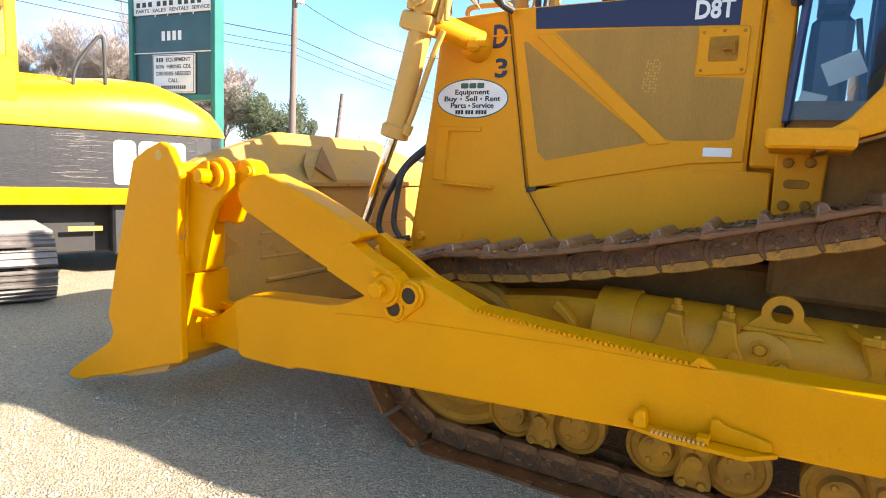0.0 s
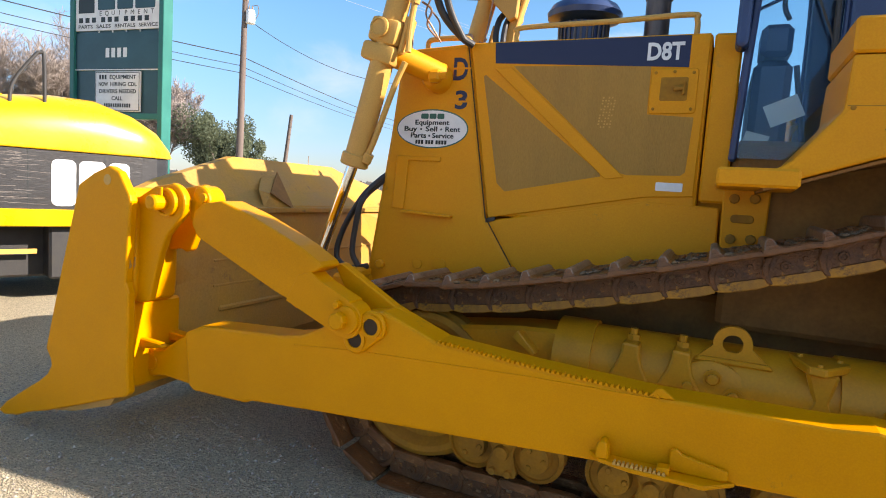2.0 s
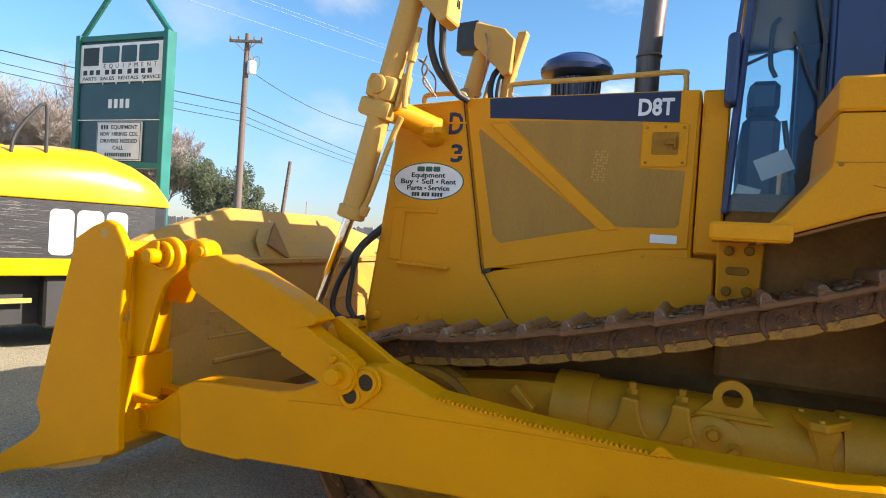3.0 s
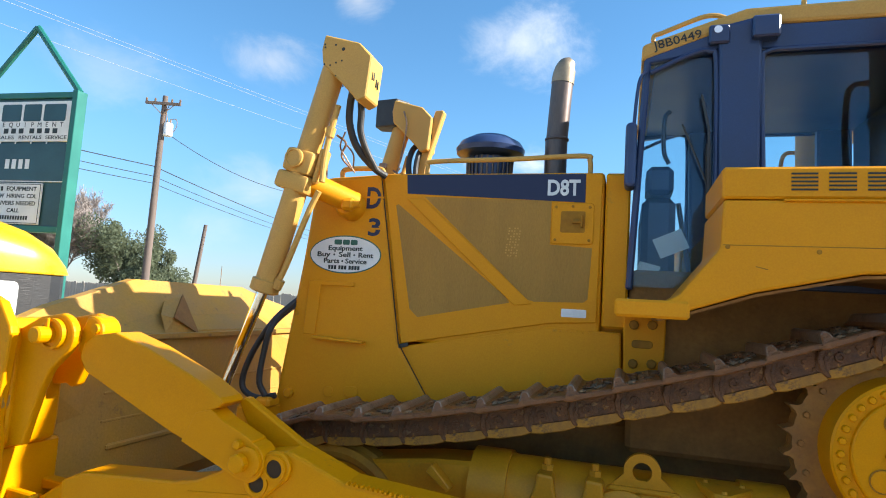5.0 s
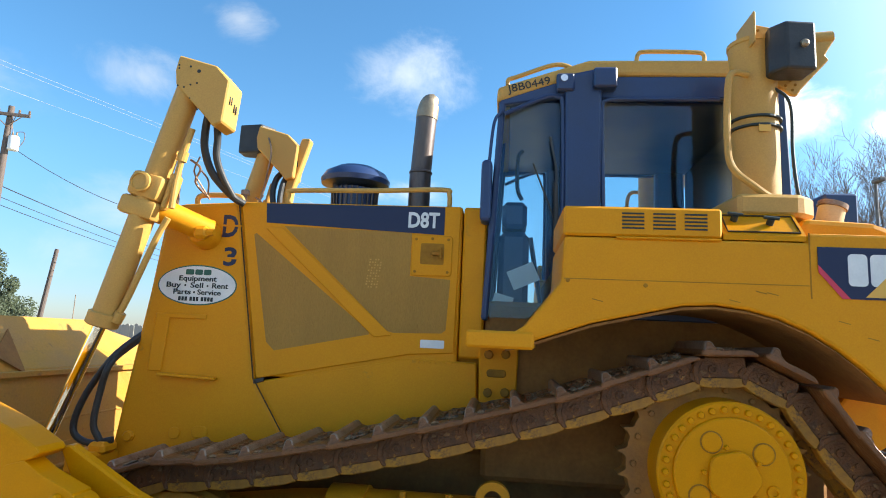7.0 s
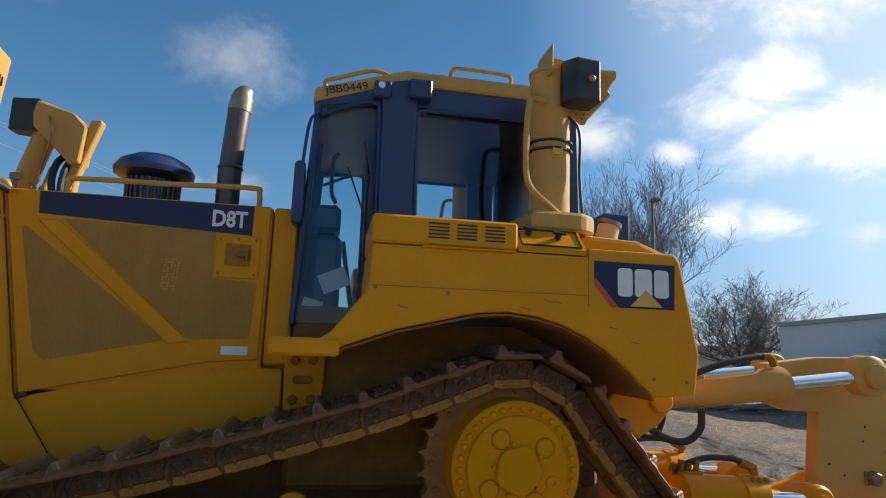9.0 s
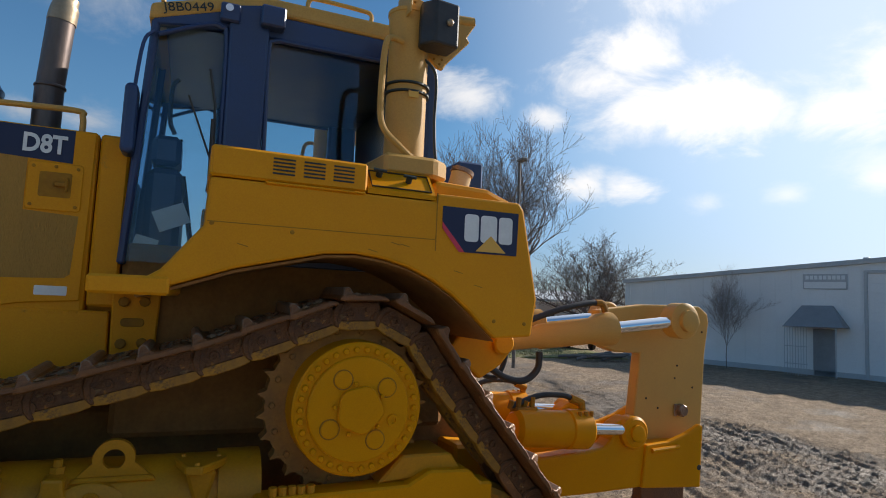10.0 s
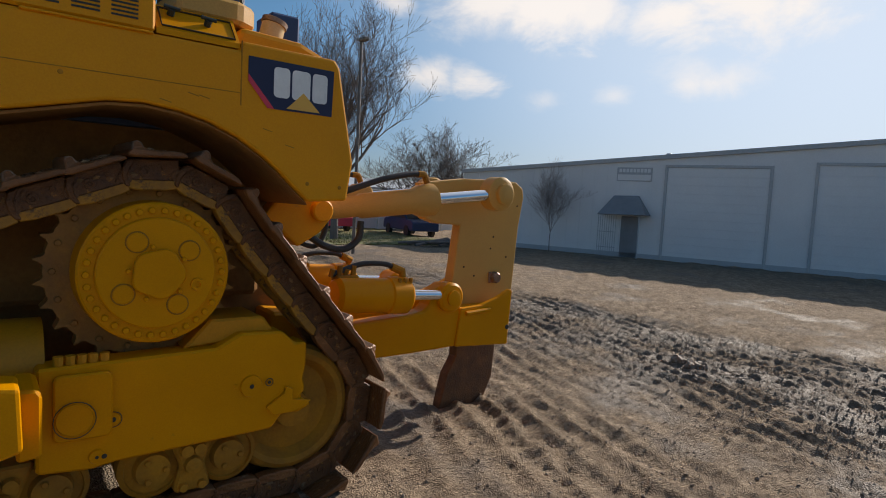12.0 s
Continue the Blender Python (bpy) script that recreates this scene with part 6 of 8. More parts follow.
    tube(hs, smooth_path([(-2.52, yl(1.10), 3.14), (-2.532, yl(1.05), 3.05), (-2.537, yl(1.03), 2.94), (-2.512, yl(0.98), 2.83), (-2.47, yl(0.90), 2.72)], 7), 0.022, 12)
    pieces("lift_hose", hs, M["black"], cyl, "black rubber hose")
    hl = B()
    o = Vector((0.115, s * 0.02, -0.03))
    tube(hl, smooth_path([p2 + o - d * 0.26, p1 + (p2 - p1) * 0.70 + o * 1.05, p1 + (p2 - p1) * 0.60 + o * 1.2, p1 + (p2 - p1) * 0.50 + o * 1.5], 5), 0.019, 10)
    tube(hl, smooth_path([p1 + (p2 - p1) * 0.46 + o * 1.5, p1 + (p2 - p1) * 0.36 + o * 1.25, p1 + (p2 - p1) * 0.12 + o * 0.92, p1 + d * 0.06 + o * 0.7], 5), 0.019, 10)
    rod(hl, p1 + d * 0.03 + o * 0.75, p1 + d * 0.09 + o * 0.85, 0.032, seg=12)
    rod(hl, p1 + (p2 - p1) * 0.69 + o * 1.05, p1 + (p2 - p1) * 0.73 + o * 1.03, 0.030, seg=12)
    pieces("hard_line", hl, M["pale"], cyl)
    wr = B()
    tube(wr, smooth_path([(-2.72, yl(1.0), 2.93), (-2.66, yl(0.98), 2.88), (-2.70, yl(0.95), 2.80), (-2.64, yl(0.9), 2.72)], 5), 0.008, 6)
    tube(wr, smooth_path([(-2.66, yl(1.0), 2.95), (-2.70, yl(0.98), 2.86), (-2.66, yl(0.95), 2.78), (-2.62, yl(0.9), 2.70)], 5), 0.006, 6)
    tube(wr, smooth_path([(-2.64, yl(1.0), 2.86), (-2.60, yl(0.98), 2.80), (-2.61, yl(0.95), 2.72)], 5), 0.006, 6)
    rod(wr, (-2.80, yl(0.96), 2.60), (-2.795, yl(0.98), 2.96), 0.013, seg=8)
    box(wr, (-2.83, yl(0.96), 2.94), (-2.77, yl(1.0), 2.985), 0.005)
    pieces("fitting_line", wr, M["worn"], cyl)
# ribbed hoses in front of the radiator guard
for s in (-1, 1):
    fh = B()
    tube(fh, smooth_path([(-2.98, s * 0.72, 1.90), (-3.04, s * 0.80, 1.83), (-3.09, s * 0.95, 1.71), (-3.19, s * 0.95, 1.57), (-3.26, s * 0.95, 1.44), (-3.30, s * 0.95, 1.31), (-3.28, s * 0.95, 1.225), (-3.18, s * 0.94, 1.185), (-3.06, s * 0.92, 1.21)], 7), 0.020, 12)
    tube(fh, smooth_path([(-2.98, s * 0.73, 1.87), (-3.05, s * 0.82, 1.79), (-3.10, s * 0.97, 1.66), (-3.145, s * 0.97, 1.48), (-3.16, s * 0.97, 1.30), (-3.12, s * 0.95, 1.205)], 7), 0.020, 12)
    pieces("front_hose", fh, M["black"], rg, "black hose beside the radiator guard")
    fb = B()
    box(fb, (-3.27, s * 0.80, 1.02), (-3.08, s * 1.05, 1.15), 0.02)
    box(fb, (-3.17, s * 0.85, 1.13), (-3.06, s * 1.0, 1.20), 0.02)
    part("hose_bracket", fb, M["faded"], rg)
# far side work lamp on its cylinder guard and the upright plate behind
wl_b = B()
slab(wl_b, [(-2.93, 0.05), (-2.74, 0.02), (-2.66, 0.14), (-2.82, 0.22), (-2.93, 0.18)], 3.31, 3.545, 0.012, 2)
wl_ob = part("front_work_lamp", wl_b, M["black"], dozer, "square black work lamp on the far lift cylinder")
wl_b = B()
tube(wl_b, smooth_path([(-2.66, 0.0, 3.42), (-2.62, -0.02, 3.30), (-2.64, -0.02, 3.10), (-2.68, 0.0, 2.92)], 5), 0.007, 6)
part("lamp_cable", wl_b, M["worn"], wl_ob, "thin grey lamp cable")
up = B()
prism(up, [(-2.53, 3.00), (-2.455, 3.01), (-2.335, 3.425), (-2.345, 3.44), (-2.41, 3.44)], 0.06, 0.14, 0.008)
prism(up, [(-2.53, 2.70), (-2.49, 2.70), (-2.455, 3.02), (-2.53, 3.02)], 0.06, 0.14, 0.008)
part("upright_plate", up, M["pale"], dozer, "tilted pale yellow plate")

# ---- ripper ----
ripper = part("ripper", box(B(), (1.12, -0.34, 0.66), (1.46, 0.34, 0.92), 0.03), M["faded"], dozer, "yellow single shank ripper")
for s in (-1, 1):
    rip = B()
    prism(rip, [(1.10, 1.70), (1.24, 1.745)] + arc(1.395, 1.645, 0.098, 90, -30, 8) + [(1.40, 1.50), (1.25, 1.41), (1.02, 1.60)], s * 0.42, s * 0.62, 0.018, 2)
    part("ripper_bracket", rip, M["faded"], ripper)
    rip = B()
    lathe(rip, [(0.072, 0), (0.072, 0.05), (0.062, 0.06), (0.02, 0.061)], (1.395, s * 0.61, 1.645), 'y', 28, s)
    part("bracket_pin", rip, M["faded"], ripper, "", True)
    rip = B()
    prism(rip, [(1.1, 1.0), (1.5, 0.95), (1.5, 0.70), (1.1, 0.62)], s * 0.30, s * 0.60, 0.02)
    part("lower_bracket", rip, M["faded"], ripper)
    c = B()
    a0, a1 = Vector((1.40, s * 0.50, 1.645)), Vector((3.06, s * 0.48, 1.832))
    u = (a1 - a0).normalized()
    tube(c, [a0, a0 + u * 0.34, a0 + u * 0.36, a0 + u * 0.80, a0 + u * 0.86, a0 + u * 0.98, a0 + u * 1.0], 0.09, 28, radii=[0.070, 0.075, 0.088, 0.094, 0.120, 0.124, 0.10])
    part("upper_cylinder", c, M["pale"], ripper, "pale yellow ripper cylinder", True)
    c = B()
    tube(c, [a0 + u * 0.99, a1 - u * 0.10], 0.046, 20)
    part("upper_rod", c, M["chrome"], ripper, "polished chrome rod", True)
    c = B()
    lathe(c, [(0.125, -0.09), (0.14, -0.07), (0.14, 0.05), (0.115, 0.07), (0.085, 0.075), (0.085, 0.11), (0.07, 0.118), (0.02, 0.12)], a1, 'y', 32, s)
    part("upper_knuckle", c, M["pale"], ripper, "", True)
    c = B()
    l0, l1 = Vector((1.60, s * 0.44, 1.055)), Vector((2.64, s * 0.44, 1.0))
    w = (l1 - l0).normalized()
    tube(c, [l0, l0 + w * 0.03, l0 + w * 0.43, l0 + w * 0.44, l0 + w * 0.60, l0 + w * 0.63], 0.125, 32, radii=[0.10, 0.128, 0.128, 0.140, 0.140, 0.11])
    part("lower_cylinder", c, M["fresh"], ripper, "", True)
    c = B()
    tube(c, [l0 + w * 0.62, l1 - w * 0.08], 0.042, 20)
    part("lower_rod", c, M["chrome"], ripper, "polished chrome rod", True)
    c = B()
    lathe(c, [(0.105, -0.08), (0.12, -0.06), (0.12, 0.04), (0.10, 0.06), (0.062, 0.065), (0.062, 0.085), (0.05, 0.09), (0.01, 0.09)], (2.635, s * 0.43, 0.985), 'y', 32, s)
    part("lower_knuckle", c, M["fresh"], ripper, "", True)
    c = B()
    prism(c, [(1.5, 0.83), (1.79, 0.835), (2.23, 0.86), (2.40, 0.885), (2.45, 0.93), (2.49, 1.04), (2.60, 1.10), (2.70, 1.06), (2.76, 0.95), (2.78, 0.885), (3.0, 0.88), (3.05, 0.56), (2.695, 0.568), (2.30, 0.555), (1.85, 0.553), (1.5, 0.53)], s * 0.28, s * 0.43, 0.02, 2)
    part("ripper_arm", c, M["fresh"], ripper)
    c = B()
    prism(c, [(2.76, 0.885), (2.98, 0.90), (3.16, 0.955), (3.30, 1.02), (3.326, 1.01), (3.30, 0.535), (2.72, 0.57)], s * 0.40, s * 0.455, 0.014, 2)
    part("beam_cheek", c, M["fresh"], ripper)
    c = B()
    tube(c, smooth_path([(1.25, s * 0.48, 1.52), (1.37, s * 0.50, 1.475), (1.50, s * 0.50, 1.405), (1.646, s * 0.50, 1.385), (1.75, s * 0.50, 1.46), (1.765, s * 0.50, 1.58)], 7), 0.024, 12)
    tube(c, smooth_path([(1.60, s * 0.40, 1.19), (1.67, s * 0.40, 1.215), (1.843, s * 0.40, 1.265), (2.03, s * 0.40, 1.262), (2.12, s * 0.40, 1.235)], 7), 0.020, 12)
    tube(c, smooth_path([(1.25, s * 0.44, 1.52), (1.32, s * 0.44, 1.44), (1.45, s * 0.44, 1.40), (1.52, s * 0.44, 1.50), (1.53, s * 0.44, 1.62)], 6), 0.018, 10)
    tube(c, smooth_path([(1.55, s * 0.46, 1.74), (1.70, s * 0.48, 1.80), (1.94, s * 0.50, 1.885), (2.17, s * 0.50, 1.935), (2.25, s * 0.50, 1.94)], 6), 0.022, 12)
    pieces("ripper_hose", c, M["black"], ripper, "black hydraulic hose")
    c = B()
    rod(c, (2.10, s * 0.40, 1.24), (2.20, s * 0.41, 1.20), 0.03, seg=10)
    rod(c, (2.185, s * 0.42, 1.21), (2.19, s * 0.43, 1.12), 0.026, seg=10)
    tube(c, smooth_path([(2.23, s * 0.50, 1.94), (2.29, s * 0.50, 1.935), (2.32, s * 0.50, 1.88)], 4), 0.026, 10)
    box(c, (1.62, s * 0.36, 1.14), (1.80, s * 0.46, 1.19), 0.012)
    for k in range(4):
        rod(c, (1.60 + 0.055 * k, s * (0.40 + 0.02 * (k % 2)), 1.18), (1.61 + 0.055 * k, s * 0.41, 1.235 + 0.02 * (k % 2)), 0.02, seg=8)
    for k in range(3):
        rod(c, (2.10 + 0.05 * k, s * 0.52, 1.13), (2.10 + 0.05 * k, s * 0.52, 1.165), 0.014, seg=6)
    pieces("hose_fitting", c, M["dusty"], ripper)
bm = B()
box(bm, (2.80, -0.38, 0.60), (3.24, 0.38, 0.88), 0.03)
beam = part("ripper_beam", bm, M["fresh"], ripper, "yellow ripper cross beam")
for s in (-1,):
    bm = B()
    prism(bm, [(2.45, 1.89), (2.50, 1.60), (2.62, 1.565), (2.865, 1.555), (2.80, 1.0), (2.86, 0.60), (3.49, 0.55), (3.515, 0.97), (3.555, 1.56), (3.60, 1.82), (3.585, 1.90), (3.50, 1.955), (3.30, 1.96), (2.90, 1.95)], s * 0.14, s * 0.25, 0.014, 2)
    tower = part("ripper_tower", bm, M["pale"], ripper, "tan upright ripper link plate")
    bo = B()
    box(bo, (3.215, s * 0.25, 1.05), (3.245, s * 0.265, 1.15), 0.005)
    lathe(bo, [(0.052, 0), (0.05, 0.05), (0.04, 0.06), (0.02, 0.06)], (3.275, s * 0.25, 1.10), 'y', 8, s)
    part("tower_bolt", bo, M["worn"], tower, "dull steel bolt head")
    bo = B()
    for bx, bz in ((3.225, 1.357), (3.416, 1.279), (3.25, 1.46), (3.05, 1.12), (2.93, 1.2), (3.52, 1.74)):
        bolt(bo, (bx, s * 0.25, bz), 0.009, 0.004, 'y', s)
    pieces("drilled_hole", bo, M["seam"], tower)
bm = B()
tube(bm, [(2.80, -0.472, 0.845), (3.06, -0.472, 0.862)], 0.018, 8)
part("cheek_rod", bm, M["fresh"], ripper)
bm = B()
lathe(bm, [(0.022, 0), (0.018, 0.003)], (3.285, -0.455, 0.69), 'y', 12, -1)
part("flange_hole", bm, M["black"], ripper)
sh = B()
prism(sh, [(3.05, 0.95), (3.50, 0.95), (3.53, 0.40), (3.51, 0.12), (3.43, -0.05), (3.24, -0.21), (2.88, -0.18), (2.93, 0.05), (2.97, 0.205), (3.03, 0.302), (3.06, 0.36)], -0.055, 0.055, 0.012, 2)
part("ripper_shank", sh, M["rust"], ripper, "rusty curved ripper shank")
ripper.matrix_basis = pose(0, -0.30, 0)

# ---- ground ----
def ground_height(x, y):
    """Gravel by the machine is nearly flat; the lot behind has tyre ruts and churned mud."""
    fall = min(1.0, max(0.0, (x - 1.5) / 15))
    h = -0.32 * fall * (2 - fall) * (1 if x < 60 else 0) + 0.012 * noise.noise(Vector((x * 0.9, y * 0.9, 0))) + 0.006 * noise.noise(Vector((x * 4, y * 4, 3)))
    k = min(1.0, max(0.0, (x - 1.2) / 1.5)) * min(1.0, max(0.0, (34 - x) / 10))
    if k > 0:
        # scraped stripes and tyre marks run across the lot; the wet track is churned
        wob = noise.noise(Vector((x * 0.7, y * 0.7, 2)))
        u = 0.95 * x - 0.32 * y + 0.10 * wob
        w = 0.32 * x + 0.95 * y
        stripes = (1.2 - 2.4 * abs(math.sin(u * 10.5 + 0.6 * noise.noise(Vector((x * 3, y * 3, 4)))))) * (0.6 + 0.9 * noise.noise(Vector((x * 0.8, y * 0.5, 7))))
        cleats = math.tanh(2 * math.sin(w * 30 + 9 * u)) * max(0.0, noise.noise(Vector((u * 1.1, w * 0.25, 3))))
        churn = max(0.0, 1 - abs(x - 0.2 * y - 7.4) / 2.4)
        h += k * (0.030 * stripes + 0.018 * cleats + 0.03 * noise.noise(Vector((x * 1.7, y * 1.7, 5)))
                  + (0.018 + 0.022 * churn) * noise.noise(Vector((x * 6.5, y * 6.5, 9))) + (0.018 + 0.02 * churn) * noise.noise(Vector((x * 15, y * 15, 6))))
    return h


def ground_sheet():
    xs, ys = [], []
    def axis(lo, hi, a, b, step):
        """Grid lines, close between a and b, wider outside."""
        v, out, d = a, [], step
        while v < b:
            out.append(v)
            v += step
        d, w = step, b
        while w < hi:
            out.append(w)
            d *= 1.10
            w += d
        out.append(hi)
        d, w = step, a
        while w > lo:
            d *= 1.10
            w -= d
            out.insert(0, max(w, lo))
        return out
    xs = axis(-900, 900, 1.0, 9.5, 0.032)
    ys = axis(-900, 900, -3.4, 4.5, 0.036)
    co = [(x, y, ground_height(x, y) if abs(x) < 60 and abs(y) < 60 else (-0.32 if x > 1.5 else 0.0)) for y in ys for x in xs]
    nx = len(xs)
    fs = [(j * nx + i, j * nx + i + 1, (j + 1) * nx + i + 1, (j + 1) * nx + i) for j in range(len(ys) - 1) for i in range(nx - 1)]
    me = bpy.data.meshes.new("ground")
    me.from_pydata(co, [], fs)
    me.shade_smooth()
    me.materials.append(M["ground"])
    return tagged(new("ground", me), "grey gravel yard turning into brown rutted mud", "ground", kind="structure")


ground_sheet()


# ---- excavator ----
exc = tagged(new("excavator"), "glossy yellow tracked excavator with a scuffed black side band", "excavator")
EXC = pose(-10.65, -1.6, 0.0, 0, 0, 70)


def excavator():
    # rounded engine cowl
    bm = B()
    rings = []
    for x, top, w in ((-1.5, 2.54, 1.36), (1.6, 2.54, 1.36), (2.0, 2.58, 1.36), (2.3, 2.63, 1.36), (2.7, 2.68, 1.36), (3.2, 2.68, 1.34), (3.65, 2.54, 1.32), (3.95, 2.36, 1.26), (4.12, 2.14, 1.14), (4.17, 1.96, 1.08)):
        ring = []
        for i in range(25):
            a = math.pi * i / 24
            c, s = math.cos(a), math.sin(a)
            ring.append(bm.verts.new((x, w * math.copysign(abs(c) ** 0.42, c), 1.955 + max(0.02, top - 1.955) * abs(s) ** 0.62)))
        rings.append(ring)
    for a, b in zip(rings, rings[1:]):
        for i in range(24):
            bm.faces.new((a[i], a[i + 1], b[i + 1], b[i]))
        bm.faces.new((a[24], a[0], b[0], b[24]))
    bm.faces.new(rings[0])
    bm.faces.new(rings[-1])
    bmesh.ops.recalc_face_normals(bm, faces=bm.faces)
    cowl = part("engine_cowl", bm, M["exc"], exc, "glossy yellow rounded engine cowl", True)

    def tail(z0, z1, grow, m, name, label=""):
        w = 1.36 + grow
        pts = [(-1.5, -w), (3.68 + grow, -w)] + [(3.68 + grow + 0.5 * math.sin(radians(a)), -w + 0.5 - 0.5 * math.cos(radians(a))) for a in (25, 50, 75, 90)]
        pts += [(x, -y) for x, y in pts[::-1]]
        return part(name, slab(B(), pts, z0, z1, 0.012), m, exc, label)

    band = tail(1.195, 1.945, -0.01, M["excband"], "side_band", "black scuffed side panels")
    tail(1.945, 1.97, 0.015, M["exc"], "cowl_lip")
    tail(0.99, 1.205, 0.03, M["exc"], "lower_rail", "yellow lower frame rail")
    seams = B()
    for x in (1.75, 2.35, 3.2):
        box(seams, (x, -1.352, 1.21), (x + 0.008, -1.349, 1.94), 0)
    pieces("panel_seam", seams, M["ink"], band)
    scr, rnd = B(), random.Random(5)
    for k in range(34):
        x, z, ln = rnd.uniform(1.9, 2.25), rnd.uniform(1.24, 1.90), rnd.uniform(0.10, 0.42)
        dz = rnd.uniform(-0.02, 0.02)
        prism(scr, [(x, z), (x + ln, z + dz), (x + ln, z + dz + 0.004), (x, z + 0.005)], -1.3505, -1.3525, 0)
    pieces("scratch", scr, M["excsteel"], band, "pale scratches across the black band")
    x = 2.60
    for w in (0.27, 0.31, 0.26):
        lb = B()
        prism(lb, rounded(x, 1.25, x + w, 1.835, 0.07), -1.3505, -1.354, 0)
        part("logo_bar", lb, M["white"], band, "white bar in place of the brand letters")
        x += w + 0.035
    part("car_body", box(B(), (-1.2, -0.95, 0.30), (3.0, 0.95, 1.02), 0.03), M["black"], exc, "dark undercarriage centre")
    # black box under the tail, added to stand for the shade there
    part("tail_shade_box", box(B(), (2.6, -1.25, 0.30), (3.95, 1.25, 1.0), 0.03), M["black"], exc)
    cab_b = B()
    box(cab_b, (-1.45, -1.34, 1.96), (1.62, -0.35, 2.74), 0.03)
    ecab = part("excavator_cab", cab_b, M["exc"], exc, "yellow excavator cab")
    for x0, x1 in ((1.50, 1.62), (0.3, 0.38), (-1.45, -1.35)):
        cb = B()
        box(cb, (x0, -1.34, 2.70), (x1, -1.24, 3.60), 0.02)
        box(cb, (x0, -0.45, 2.70), (x1, -0.35, 3.60), 0.02)
        pieces("cab_pillar", cb, M["exc"], ecab)
    cb = B()
    box(cb, (-1.47, -1.36, 3.42), (1.63, -0.33, 3.72), 0.05, 2)
    part("cab_roof", cb, M["exc"], ecab)
    cb = B()
    box(cb, (0.2, -1.364, 3.47), (1.56, -1.361, 3.66), 0)
    nameplate = part("roof_nameplate", cb, M["excband"], ecab, "black strip with white bars")
    cb = B()
    for k in range(7):
        box(cb, (0.30 + k * 0.17, -1.367, 3.51), (0.42 + k * 0.17, -1.3645, 3.62), 0)
    pieces("nameplate_bar", cb, M["white"], nameplate)
    cb = B()
    box(cb, (-1.34, -1.30, 2.74), (1.50, -1.295, 3.42), 0)
    part("cab_window", cb, M["glass"], ecab)
    cb = B()
    box(cb, (0.2, -1.0, 2.74), (0.9, -0.6, 3.3), 0.1, 2)
    part("cab_seat", cb, M["black"], ecab)
    rl = B()
    tube(rl, smooth_path([(2.20, -1.15, 2.40), (2.24, -1.15, 2.72), (2.46, -1.15, 3.08), (2.52, -1.15, 3.13), (2.56, -1.15, 3.08), (2.57, -1.15, 2.40)], 6), 0.022, 10)
    part("cowl_handrail", rl, M["black"], exc, "black tube handrail", True)
    dk = B()
    box(dk, (1.62, -0.9, 2.46), (2.2, 0.6, 2.60), 0.03)
    part("cowl_plate", dk, M["exc"], cowl)
    tg = B()
    box(tg, (2.1, -1.10, 0.62), (2.5, -1.09, 0.68), 0)
    part("strap_tag", tg, M["gold"], exc)
    un = B()
    box(un, (-1.4, -0.9, 0.42), (2.6, 0.9, 0.83), 0.03)
    box(un, (-0.9, -1.6, 0.35), (0.9, 1.6, 0.62), 0.04)
    part("undercarriage", un, M["black"], exc, "dark undercarriage")
    # tracks running under the machine
    loop = [(y, 0.075) for y in [2.3 - 0.1 * i for i in range(47)]] + [(-2.3 + 0.33 * math.sin(radians(a)) * -1, 0.405 - 0.33 * math.cos(radians(a))) for a in range(10, 180, 10)]
    loop += [(y, 0.735 - 0.03 * math.sin(math.pi * (y + 2.3) / 4.6)) for y in [-2.3 + 0.1 * i for i in range(47)]] + [(2.3 + 0.33 * math.sin(radians(a)), 0.405 + 0.33 * math.cos(radians(a))) for a in range(10, 180, 10)]
    loop = [Vector((0, a, b)) for a, b in loop]
    total = sum((b - a).length for a, b in zip(loop, loop[1:] + loop[:1]))
    sm = B()
    prism(sm, [(-0.095, -0.02), (-0.095, -0.035), (-0.085, -0.06), (-0.07, -0.06), (-0.062, -0.036), (-0.012, -0.036), (-0.006, -0.056), (0.008, -0.056), (0.014, -0.036), (0.06, -0.036), (0.066, -0.056), (0.08, -0.056), (0.095, -0.03), (0.095, -0.02)], -0.42, 0.42, 0)
    me = bpy.data.meshes.new("excavator_shoe")
    sm.to_mesh(me)
    sm.free()
    me.materials.append(M["excsteel"])
    for cx in (1.33, -1.33):
        tf = B()
        box(tf, (cx - 0.2, -2.2, 0.15), (cx + 0.2, 2.2, 0.62), 0.05)
        for yy in (-2.3, 2.3):
            lathe(tf, [(0.26, -0.1), (0.30, 0.0), (0.26, 0.1)], (cx, yy, 0.405), 'x', 24)
        chain = part("excavator_track", tf, M["black"], exc)
        count = round(total / 0.2)
        for k in range(count):
            d = total * k / count
            for a, b in zip(loop, loop[1:] + loop[:1]):
                ln = (b - a).length
                if d <= ln:
                    break
                d -= ln
            p, t = a + (b - a) * (d / ln), (b - a).normalized()
            z = Vector((0, t.z, -t.y))
            c = Vector((cx, p.y, p.z))
            inward = Vector((cx, max(-2.3, min(2.3, p.y)), 0.405)) - c
            if z.dot(inward) < 0:
                z = -z
            xax = Vector((1, 0, 0)).cross(z)
            o = new("track_shoe", me)
            o.matrix_basis = Matrix.Translation(c) @ Matrix((xax, (1, 0, 0), z)).transposed().to_4x4()
            o.parent = chain
    exc.matrix_basis = EXC


excavator()


